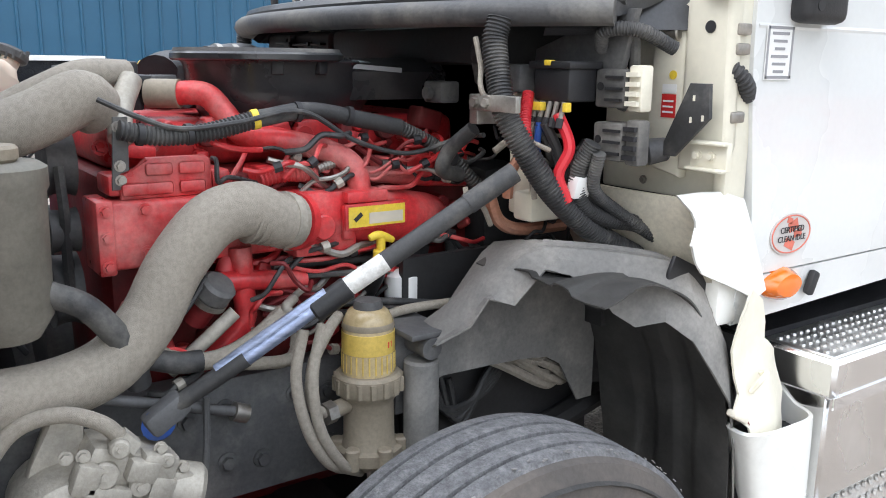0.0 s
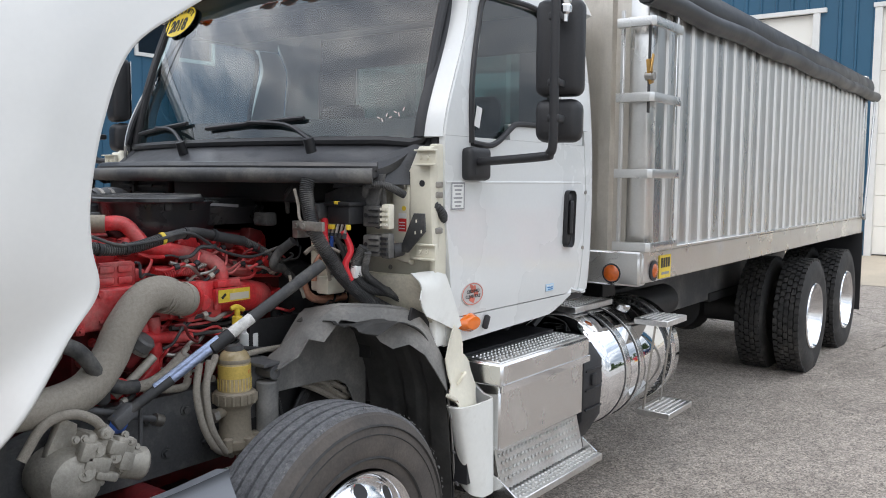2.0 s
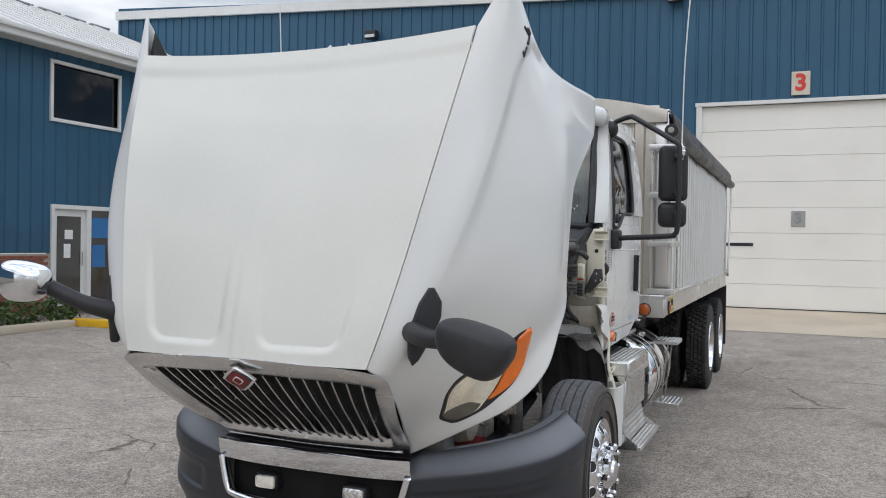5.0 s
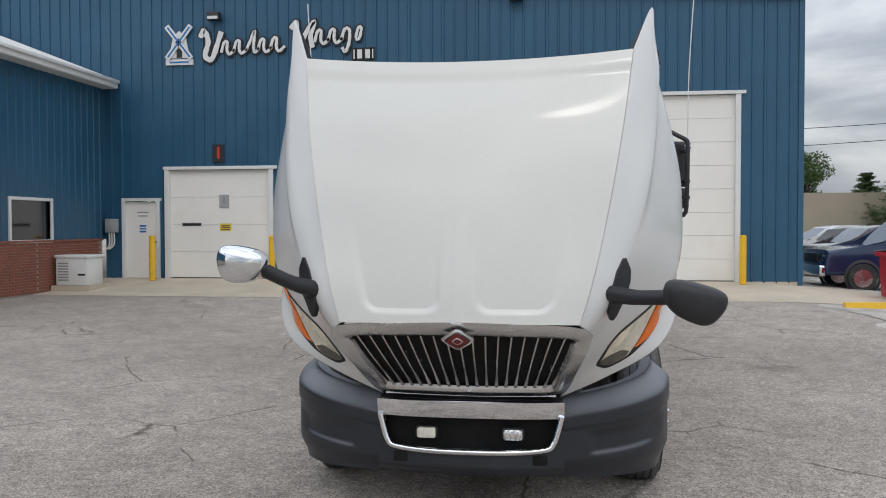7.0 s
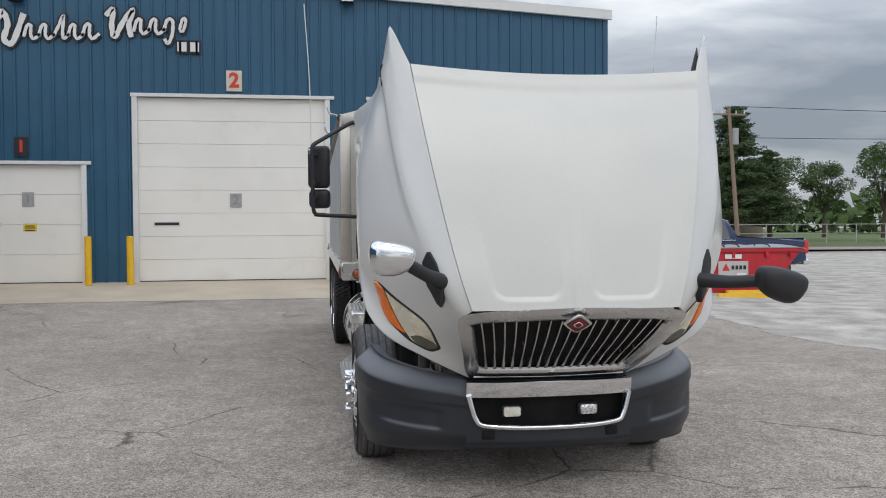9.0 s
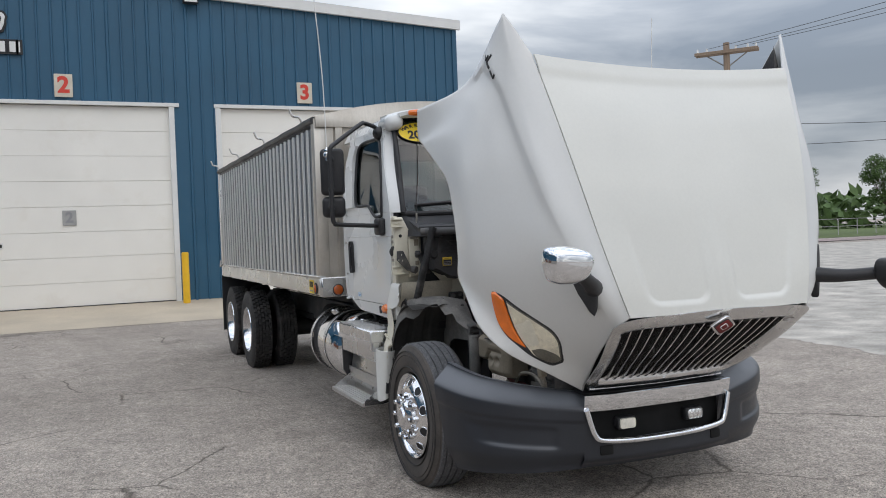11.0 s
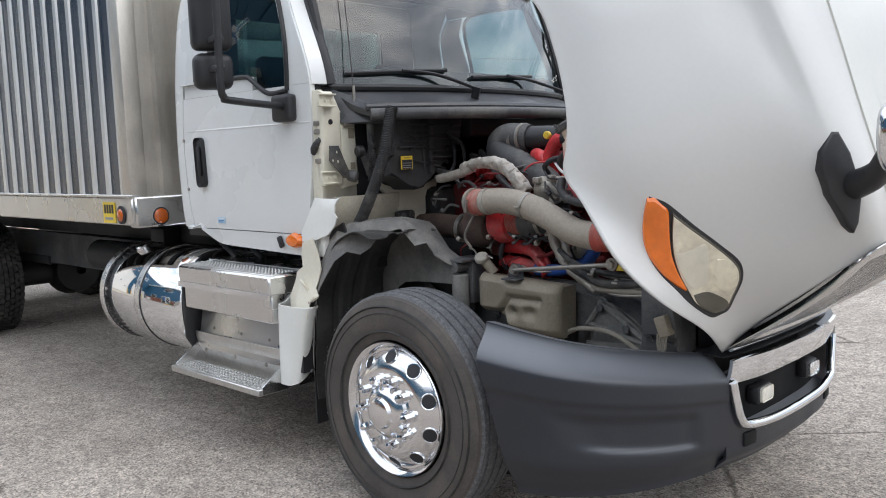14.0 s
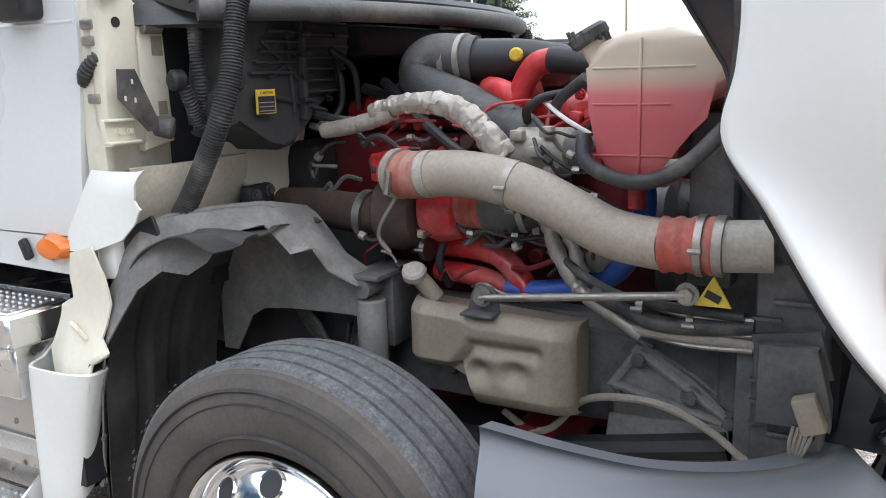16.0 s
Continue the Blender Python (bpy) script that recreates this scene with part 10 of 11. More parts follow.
# turbo side
tb = part("turbo_housing", lathe([(-0.10, 0.0), (-0.10, 0.05), (-0.085, 0.095), (-0.03, 0.115), (0.02, 0.11), (0.045, 0.08), (0.045, 0)], (-0.50, 0.145, 1.22), 'Y', 36), M_RUST, eng, "rusty turbocharger with red compressor")
part("centre", cyl((-0.50, 0.04, 1.22), (-0.50, 0.11, 1.22), 0.06, seg=18), M_DARKRED, tb)
part("compressor", lathe([(-0.08, 0.0), (-0.08, 0.05), (-0.06, 0.09), (0.0, 0.105), (0.04, 0.09), (0.05, 0)], (-0.50, -0.01, 1.24), 'Y', 32), M_RED, tb)
part("outlet", sweep(spline([(-0.48, 0.02, 1.30), (-0.52, 0.09, 1.345), (-0.58, 0.09, 1.35), (-0.645, 0.05, 1.345)], 6), 0.056, 16), M_RED, tb)
part("outlet_block", box(-0.60, -0.48, 0.08, 0.17, 1.31, 1.39, 0.012), M_RED, tb)
part("exhaust_pipe", sweep(spline([(-0.50, 0.19, 1.20), (-0.50, 0.30, 1.205), (-0.48, 0.45, 1.21), (-0.45, 0.62, 1.20)], 6), 0.058, 18), M_RUST, tb)
part("v_band", cyl((-0.50, 0.235, 1.20), (-0.50, 0.26, 1.202), 0.072, seg=22), M_STEEL, tb)
part("inlet_boot", corrugated([(-0.52, -0.07, 1.245), (-0.54, -0.14, 1.25), (-0.55, -0.18, 1.25)], 0.062, 0.03, 0.08, 20), M_REDBOOT, tb)
part("inlet_pipe", sweep(spline([(-0.55, -0.17, 1.25), (-0.55, -0.26, 1.25), (-0.50, -0.32, 1.29), (-0.42, -0.22, 1.42), (-0.36, -0.02, 1.50), (-0.33, 0.13, 1.56), (-0.31, 0.16, 1.61), (-0.29, 0.12, 1.645), (-0.27, 0.0, 1.635)], 8), [0.062] * 24 + [0.064] * 8 + [0.068] * 16 + [0.070] * 17, 20), M_BLACKDUST, eng, "dusty black air intake pipe")
for y_ in (-0.02, -0.07):
    part("pipe_clamp", lathe([(-0.010, 0.070), (-0.008, 0.075), (0.008, 0.075), (0.010, 0.070)], (-0.278, y_ + 0.10, 1.638), 'Y', 24, ring=True), M_STEEL, eng)
part("clean_air_duct", sweep(spline([(-0.27, 0.01, 1.635), (-0.22, -0.12, 1.63), (-0.10, -0.20, 1.615)], 6), [0.062] * 13, 18), M_BLACK, eng)
part("duct_plug", cyl((-0.335, -0.16, 1.645), (-0.358, -0.165, 1.645), 0.019, seg=14, bevel=0.005), M_YELLOWST, eng, "yellow sensor plug")
rb = part("charge_pipe_boot", corrugated([(-0.655, 0.04, 1.345), (-0.675, -0.02, 1.345), (-0.68, -0.06, 1.348)], 0.062, 0.030, 0.07, 22), M_REDBOOT, eng, "red silicone charge-air boot")
part("boot_clamp", cyl((-0.655, 0.045, 1.345), (-0.662, 0.022, 1.345), 0.066, seg=24), M_CASTALU, rb)
part("clamp_screw", cyl((-0.725, 0.025, 1.36), (-0.725, 0.035, 1.30), 0.010, seg=8), M_STEEL, rb)
cp = part("charge_pipe", sweep(spline([(-0.682, -0.05, 1.348), (-0.69, -0.15, 1.355), (-0.69, -0.25, 1.345), (-0.69, -0.36, 1.315), (-0.69, -0.46, 1.27), (-0.69, -0.55, 1.23), (-0.69, -0.64, 1.215), (-0.70, -0.68, 1.215)], 8), 0.058, 22), M_DUSTPIPE, eng, "dusty aluminium charge-air pipe")
part("pipe_band", cyl((-0.683, -0.062, 1.349), (-0.686, -0.088, 1.352), 0.061, seg=22), M_CASTALU, cp)
b2 = part("charge_pipe_boot", corrugated([(-0.70, -0.67, 1.215), (-0.70, -0.74, 1.218), (-0.70, -0.80, 1.22)], 0.064, 0.034, 0.07, 22), M_REDBOOT, eng)
part("boot_clamp", cyl((-0.70, -0.785, 1.22), (-0.70, -0.805, 1.22), 0.067, seg=22), M_STEEL, b2)
part("cooler_neck", cyl((-0.70, -0.80, 1.22), (-0.69, -0.90, 1.225), 0.056, seg=20), M_CASTALU, b2)
# foil sleeves
def foil(pts, r0, r1, jag, seed):
    """A loose, crumpled sleeve."""
    path = spline(pts, 16)
    rg_ = random.Random(seed)
    n = len(path)
    bm = sweep(path, [r0 + (r1 - r0) * i / (n - 1) + rg_.uniform(-0.001, 0.001) for i in range(n)], 28)
    for v in bm.verts:
        p = v.co * 38 + Vector((seed, 0, 0))
        fold = 1 - 2 * abs(noise.noise(p)) + 0.8 * (0.5 - abs(noise.noise(p * 2.3)))
        d = Vector((noise.noise(p + Vector((7, 0, 0))), noise.noise(p + Vector((0, 9, 0))), noise.noise(p + Vector((0, 0, 5)))))
        v.co += d.normalized() * jag * fold
    return bm


fs = part("heat_sleeve", foil([(-0.62, 0.30, 1.452), (-0.625, 0.22, 1.463), (-0.63, 0.14, 1.480), (-0.635, 0.06, 1.505)], 0.022, 0.023, 0.0008, 3), M_FOIL, eng, "smooth foil heat sleeve")
part("heat_sleeve", foil([(-0.632, 0.13, 1.500), (-0.638, 0.05, 1.520), (-0.645, -0.05, 1.528), (-0.648, -0.13, 1.512), (-0.648, -0.20, 1.465), (-0.64, -0.26, 1.39)], 0.022, 0.036, 0.0035, 4), M_FOIL, eng, "crinkled foil heat sleeve", 24)
part("heat_sleeve", sweep(spline([(-0.60, -0.35, 1.24), (-0.60, -0.38, 1.16), (-0.60, -0.43, 1.08), (-0.61, -0.50, 1.03), (-0.61, -0.60, 0.97)], 7), [0.019 + 0.003 * rnd.uniform(-1, 1) for i in range(29)], 12), M_FOIL, eng)
part("heat_sleeve", sweep(spline([(-0.58, -0.33, 1.26), (-0.58, -0.40, 1.20), (-0.58, -0.44, 1.10)], 7), [0.018 + 0.003 * rnd.uniform(-1, 1) for i in range(15)], 12), M_FOIL, eng)
# red plumbing, alternator, compressor
for pts, r, m_ in (([(-0.20, -0.02, 1.53), (-0.30, -0.06, 1.555), (-0.36, -0.14, 1.54), (-0.36, -0.18, 1.50)], 0.032, M_RED), ([(-0.36, -0.17, 1.50), (-0.36, -0.195, 1.57), (-0.36, -0.23, 1.615), (-0.36, -0.28, 1.628)], 0.034, M_RED),
                   ([(-0.36, -0.27, 1.628), (-0.365, -0.33, 1.622), (-0.375, -0.40, 1.61)], 0.036, M_BLACK), ([(-0.44, 0.05, 1.115), (-0.46, -0.10, 1.115), (-0.48, -0.19, 1.09), (-0.50, -0.27, 1.00)], 0.033, M_RED),
                   ([(-0.44, 0.05, 1.04), (-0.46, -0.10, 1.035), (-0.48, -0.20, 1.01)], 0.030, M_RED), ([(-0.50, -0.20, 1.02), (-0.50, -0.30, 1.025), (-0.50, -0.42, 1.05), (-0.51, -0.50, 1.09), (-0.52, -0.55, 1.16), (-0.53, -0.58, 1.26), (-0.54, -0.58, 1.33)], 0.028, M_BLUEHOSE),
                   ([(-0.66, -0.47, 1.45), (-0.68, -0.48, 1.40), (-0.69, -0.53, 1.365), (-0.69, -0.62, 1.35), (-0.69, -0.71, 1.39), (-0.68, -0.79, 1.47)], 0.018, M_RUBBER), ([(-0.46, -0.32, 1.50), (-0.52, -0.36, 1.53), (-0.56, -0.44, 1.58)], 0.014, M_RUBBER),
                   ([(-0.45, -0.24, 1.47), (-0.50, -0.26, 1.50), (-0.50, -0.30, 1.53), (-0.46, -0.34, 1.54)], 0.012, M_INK), ([(-0.48, -0.30, 1.52), (-0.54, -0.38, 1.48), (-0.54, -0.45, 1.44)], 0.006, M_WHITELBL),
                   ([(-0.62, -0.48, 1.07), (-0.62, -0.56, 1.035), (-0.63, -0.66, 1.01), (-0.63, -0.86, 1.025)], 0.020, M_RUBBER), ([(-0.61, -0.58, 0.985), (-0.62, -0.68, 0.985), (-0.63, -0.88, 0.985)], 0.016, M_GREYHOSE),
                   ([(-0.60, -0.36, 1.16), (-0.61, -0.50, 1.08), (-0.62, -0.62, 1.055), (-0.64, -0.84, 1.05)], 0.012, M_RUBBER), ([(-0.50, -0.01, 1.16), (-0.52, 0.0, 1.08), (-0.50, -0.02, 1.01)], 0.012, M_INK),
                   ([(-0.62, 0.10, 1.12), (-0.64, 0.12, 1.18), (-0.64, 0.06, 1.28)], 0.007, M_STEEL), ([(-0.56, -0.30, 1.30), (-0.60, -0.33, 1.25), (-0.60, -0.36, 1.20)], 0.010, M_STEEL), ([(-0.55, -0.28, 1.22), (-0.60, -0.36, 1.27), (-0.58, -0.44, 1.24)], 0.010, M_RUBBER)):
    part("pipe", tube(pts, r, 12), m_, eng)
cmpz = part("compressor", lathe([(-0.08, 0.0), (-0.08, 0.05), (-0.07, 0.062), (0.07, 0.062), (0.08, 0.05), (0.08, 0)], (-0.50, -0.31, 1.395), 'Y', 24), M_CASTALU, eng, "cast aluminium compressor")
part("clutch", cyl((-0.50, -0.39, 1.395), (-0.50, -0.42, 1.395), 0.055, seg=22), M_FRAME, cmpz)
for y_, z_ in ((-0.26, 1.44), (-0.34, 1.45), (-0.27, 1.35), (-0.35, 1.35), (-0.31, 1.40)):
    part("lug", box(-0.575, -0.545, y_ - 0.018, y_ + 0.018, z_ - 0.014, z_ + 0.014, 0.005), M_CASTALU, cmpz)
al = part("alternator", lathe([(-0.07, 0.0), (-0.07, 0.06), (-0.055, 0.078), (0.055, 0.078), (0.07, 0.06), (0.07, 0)], (-0.48, -0.42, 1.16), 'Y', 24), M_CASTALU, eng)
part("rotor_band", lathe([(-0.02, 0.0785), (-0.02, 0.080), (0.02, 0.080), (0.02, 0.0785)], (-0.48, -0.42, 1.16), 'Y', 24, ring=True), M_FRAME, al)
# coolant tank
ct = part("coolant_tank", prism([(-0.475, 1.60), (-0.482, 1.50), (-0.502, 1.41), (-0.525, 1.35), (-0.55, 1.333), (-0.65, 1.333), (-0.675, 1.35), (-0.685, 1.42), (-0.69, 1.475), (-0.73, 1.515), (-0.785, 1.54), (-0.80, 1.58), (-0.815, 1.61), (-0.805, 1.645), (-0.73, 1.66), (-0.66, 1.685), (-0.56, 1.680), (-0.50, 1.655), (-0.475, 1.63)], 'X', -0.66, -0.48, 0.030, seg=5), M_COOLANT, truck, "translucent coolant tank half full of red coolant")
part("filler_neck", cyl((-0.615, -0.50, 1.62), (-0.62, -0.475, 1.665), 0.034, seg=18), M_COOLANT, ct)
part("cap", cyl((-0.62, -0.476, 1.658), (-0.625, -0.460, 1.688), 0.048, seg=20, bevel=0.008), M_BLACKDUST, ct, "dusty black filler cap")
for k in range(14):
    a = 2 * math.pi * k / 14
    part("cap_rib", cyl((-0.621 + 0.048 * math.cos(a), -0.472 + 0.045 * math.sin(a), 1.662), (-0.624 + 0.048 * math.cos(a), -0.464 + 0.045 * math.sin(a), 1.682), 0.004, seg=6), M_BLACKDUST, ct)
for z_ in (1.405, 1.52, 1.60):
    part("seam", box(-0.664, -0.655, -0.72 if z_ > 1.53 else -0.67, -0.49, z_ - 0.0025, z_ + 0.0025, 0.002), M_COOLANT, ct)
for y_ in (-0.60,):
    part("vertical_seam", box(-0.665, -0.655, y_ - 0.004, y_ + 0.004, 1.36, 1.665, 0.003), M_COOLANT, ct)
part("mount", box(-0.66, -0.50, -0.72, -0.655, 1.38, 1.40, 0.004), M_CASTALU, ct)
part("tank_bracket", box(-0.60, -0.40, -0.80, -0.70, 1.10, 1.50, 0.01), M_FRAME, ct)
part("outlet", cyl((-0.56, -0.57, 1.34), (-0.56, -0.57, 1.27), 0.022, seg=12), M_RED, ct)
# washer bottle, linkages
def bottle_face(u, v):
    """Moulded face: rounded rim, a bent finger groove and two pockets below it."""
    low = 0.75 + 0.088 * (1 - smooth(0.34, 0.44, u))
    y, z = 0.01 - 0.465 * u, low + (1.015 - 0.022 * u - low) * v
    rim = 0.045 * (1 - min(1, min(u, 1 - u) / 0.10) ** 0.5) + 0.045 * (1 - min(1, min(v, 1 - v) / 0.16) ** 0.5)
    d = min(math.hypot(max(-0.36 - y, 0, y + 0.19), z - 0.912), math.hypot(y + 0.19 - 0.05 * min(max((0.912 - z) / 0.06, 0), 1), max(z - 0.912, 0.85 - z, 0)))
    dent = 0.024 * math.exp(-(d / 0.017) ** 2)
    for py, pz, rr in ((-0.205, 0.848, 0.026), (-0.305, 0.855, 0.026)):
        dent += 0.034 * math.exp(-(((y - py) / (rr * 1.3)) ** 2 + ((z - pz) / rr) ** 2))
    return Vector((-0.705 + rim + dent, y, z))


wb = part("washer_bottle", prism([(0.0, 0.995), (-0.445, 0.975), (-0.445, 0.76), (-0.205, 0.76), (-0.165, 0.848), (0.0, 0.848)], 'X', -0.668, -0.52, 0.025, seg=3), M_TAN, truck, "dusty tan washer bottle")
part("moulded_face", grid(bottle_face, 90, 60, thick=0.004), M_TAN, wb)
part("neck", tube([(-0.63, -0.05, 1.01), (-0.64, -0.03, 1.04), (-0.655, -0.005, 1.075)], 0.024, 12), M_TAN, wb)
part("cap", cyl((-0.655, 0.0, 1.07), (-0.672, -0.005, 1.095), 0.033, seg=18, bevel=0.006), M_CASTALU, wb)
part("rod_bracket", prism([(-0.165, 1.003), (-0.255, 1.003), (-0.25, 1.050), (-0.235, 1.068), (-0.19, 1.070), (-0.175, 1.045)], 'X', -0.672, -0.664, 0.002), M_FRAME, wb)
part("bracket_foot", box(-0.72, -0.664, -0.255, -0.165, 0.998, 1.006, 0.002), M_FRAME, wb)
part("tie_rod", cyl((-0.690, -0.21, 1.042), (-0.690, -0.72, 1.10), 0.010, seg=10), M_STEEL, truck, "steel tie rod")
for p_ in ((-0.672, -0.21, 1.042), (-0.672, -0.72, 1.10)):
    part("rod_bolt", bolt(p_, (-1, 0, 0), 0.018, 0.026), M_STEEL, truck)
fb2 = part("spring_hanger", prism([(-0.58, 0.915), (-0.55, 0.93), (-0.80, 0.775), (-0.83, 0.72), (-0.80, 0.64), (-0.51, 0.63), (-0.50, 0.80)], 'X', -0.52, -0.485, 0.008), M_LINER, truck, "dusty cast spring hanger")
for a, b in (((-0.56, 0.91), (-0.79, 0.76)), ((-0.50, 0.81), (-0.78, 0.745)), ((-0.57, 0.90), (-0.50, 0.80)), ((-0.66, 0.84), (-0.68, 0.78))):
    part("web", cyl((-0.53, a[0], a[1]), (-0.53, b[0], b[1]), 0.012, seg=8), M_LINER, fb2)
for y_, z_ in ((-0.575, 0.885), (-0.705, 0.805), (-0.80, 0.755), (-0.46, 0.90), (-0.39, 0.91), (-0.50, 0.79)):
    part("bolt", bolt((-0.53 if y_ < -0.48 else -0.476, y_, z_), (-1, 0, 0), 0.018, 0.022), M_FRAME, fb2)
part("opening", lathe([(-0.549, 0.0), (-0.5485, 0.085), (-0.546, 0.085), (-0.546, 0)], (0, 0, 0), 'X', 24), M_INK, fb2)
op = fb2.children[-1]
for v in op.data.vertices:
    v.co.y, v.co.z = -0.66 + v.co.y * 1.05, 0.64 + v.co.z * 0.55
part("harness_loop", tube([(-0.58, -0.22, 0.70), (-0.59, -0.30, 0.665), (-0.60, -0.37, 0.69), (-0.60, -0.45, 0.775), (-0.60, -0.55, 0.80), (-0.60, -0.66, 0.795), (-0.61, -0.77, 0.755), (-0.63, -0.87, 0.70), (-0.68, -0.95, 0.74), (-0.72, -0.985, 0.86)], 0.010, 9), M_GREYHOSE, truck, "dusty wiring harness")
cn = part("connector", obox((-0.73, -0.99, 0.885), (0.05, 0.05, 0.08), Matrix.Rotation(radians(-20), 3, 'X'), 0.006), M_TAN, truck)
for i in range(5):
    part("wire", tube([(-0.73, -1.0 + i * 0.01, 0.85), (-0.72, -0.985 + i * 0.008, 0.80), (-0.70, -0.96, 0.745)], 0.004, 6), M_GREYHOSE, cn)
part("frame_plate", prism([(-0.36, 0.945), (-0.60, 0.91), (-0.62, 0.70), (-0.34, 0.68)], 'X', -0.500, -0.478, 0.006), M_FRAME, fb2)
part("tow_plate", prism([(-0.50, 0.73), (-0.80, 0.745), (-0.80, 0.55), (-0.48, 0.55)], 'X', -0.545, -0.531, 0.006), M_LINER, fb2)
part("rad_support", box(-0.62, -0.52, -0.90, -0.82, 0.55, 1.02, 0.01), M_FRAME, fb2)
part("cross_tube", cyl((-0.60, -0.30, 0.60), (0.60, -0.30, 0.60), 0.08, seg=16), M_DARKRED, fb2, "grimy red cross tube")
part("warning_plate", prism([(-0.735, 1.075), (-0.815, 1.075), (-0.775, 1.145)], 'X', -0.668, -0.663), M_YELLOWST, rad, "yellow warning triangle")
part("plate_mark", obox((-0.6695, -0.775, 1.098), (0.002, 0.035, 0.018), Matrix.Rotation(radians(25), 3, 'X')), M_INK, rad)
for z_, w_ in ((1.06, 0.05), (0.92, 0.03), (0.87, 0.03), (0.82, 0.03)):
    part("rib", box(-0.672, -0.66, -0.87 - w_, -0.86, z_ - 0.004, z_ + 0.004), M_FRAME, rad)
part("reservoir_lower", prism([(-0.88, 1.02), (-1.0, 1.02), (-1.03, 0.90), (-1.03, 0.84), (-0.88, 0.84)], 'X', -0.72, -0.665, 0.01), M_FRAME, rad)
for s in (1, -1):
    sh = part("shock_absorber", sx(cyl((0.655, 0.145, 0.62), (0.655, 0.145, 0.995), 0.042, seg=18, bevel=0.006), s), M_LINER, truck, "dusty grey shock absorber")
    part("top_eye", sx(cyl((0.61, 0.145, 1.03), (0.70, 0.145, 1.03), 0.026, seg=14), s), M_FRAME, sh)
    part("shock_bracket", sx(box(0.48, 0.70, 0.09, 0.20, 1.055, 1.07, 0.004), s), M_FRAME, sh)
    part("shock_bracket", sx(box(0.48, 0.62, 0.095, 0.195, 0.85, 1.055, 0.006), s), M_FRAME, sh)
    part("leaf_spring_front", sx(sweep(spline([(0.55, -0.80, 0.70), (0.55, -0.40, 0.62), (0.55, 0.0, 0.59), (0.55, 0.45, 0.63), (0.55, 0.85, 0.72)], 6), 0.035, 8), s), M_DARK, truck)
part("skid_plate", box(-0.45, 0.45, -0.95, 0.4, 0.42, 0.46), M_DARK, truck)

# ---- small lines, ties and fasteners round the engine ----
fine = random.Random(55)


def loose_lines(n, x, y0, y1, z0, z1, s, mats, r0=0.004, r1=0.009, run=0.30):
    """Thin pipes and wires that wander along a flank of the engine."""
    for i in range(n):
        y, z = fine.uniform(y0, y1), fine.uniform(z0, z1)
        dy, dz = fine.uniform(0.4, 1.0) * run * fine.choice((-1, 1)), fine.uniform(-0.10, 0.10)
        pts = []
        for k in range(5):
            f = k / 4
            pts.append((s * (x + 0.03 * math.sin(f * 3.1) + fine.uniform(-0.012, 0.012)), min(max(y + dy * f, y0 - 0.04), y1 + 0.04), min(max(z + dz * f + fine.uniform(-0.022, 0.022), z0 - 0.02), z1 + 0.03)))
        line = part("pipe", tube(pts, fine.uniform(r0, r1), 7, 6), fine.choice(mats), eng)
        if i % 2 == 0:
            c, d = Vector(pts[2]), (Vector(pts[3]) - Vector(pts[1])).normalized() * 0.009
            part("clip", cyl(c - d, c + d, r1 + 0.004, seg=8), fine.choice((M_BLACK, M_STEEL, M_CASTALU)), line)


loose_lines(22, 0.46, -0.15, 0.48, 1.00, 1.22, 1, [M_RUBBER, M_RED, M_DARKRED, M_STEEL, M_RUBBER])
loose_lines(12, 0.40, -0.20, 0.50, 1.38, 1.50, 1, [M_RED, M_RED, M_RUBBER, M_DARKRED], 0.004, 0.007)
loose_lines(16, 0.53, -0.42, -0.05, 1.04, 1.28, -1, [M_RUBBER, M_DARKRED, M_STEEL, M_RUBBER, M_FRAME])
loose_lines(14, 0.42, -0.40, 0.20, 1.36, 1.52, -1, [M_RUBBER, M_RED, M_DARKRED, M_RUBBER, M_FRAME], 0.003, 0.007)
loose_lines(6, 0.55, -0.02, 0.22, 1.08, 1.32, -1, [M_DARKRED, M_STEEL, M_RUST], 0.004, 0.008, 0.15)
# clustered wiring between the compressor, the tank and the intake pipes
loose_lines(12, 0.57, -0.52, -0.28, 1.16, 1.48, -1, [M_RUBBER, M_INK, M_INK, M_RUBBER], 0.003, 0.006, 0.22)
loose_lines(8, 0.58, 0.06, 0.32, 1.30, 1.44, -1, [M_INK, M_RUBBER, M_INK], 0.004, 0.008, 0.18)
loose_lines(14, 0.44, -0.22, 0.42, 1.37, 1.47, 1, [M_RED, M_RUBBER, M_DARKRED, M_RED, M_STEEL], 0.004, 0.008, 0.22)
loose_lines(16, 0.66, 0.30, 0.60, 1.22, 1.62, 1, [M_INK, M_RUBBER, M_GREYHOSE, M_RUBBER, M_FRAME], 0.004, 0.009, 0.16)
loose_lines(8, 0.50, -0.40, 0.0, 1.00, 1.20, 1, [M_RED, M_RUBBER, M_DARKRED], 0.005, 0.009, 0.25)
for i in range(9):
    y_ = -0.44 + 0.11 * i
    part("cover_bolt", bolt((0.262, y_, 1.475), (1, 0, 0.2), 0.012, 0.014), M_RED, eng)
    part("cover_bolt", bolt((-0.222, y_, 1.475), (-1, 0, 0.2), 0.012, 0.014), M_RED, eng)
    part("runner", box(0.30, 0.40, y_ - 0.022, y_ + 0.022, 1.385, 1.43, 0.01), M_RED, eng)
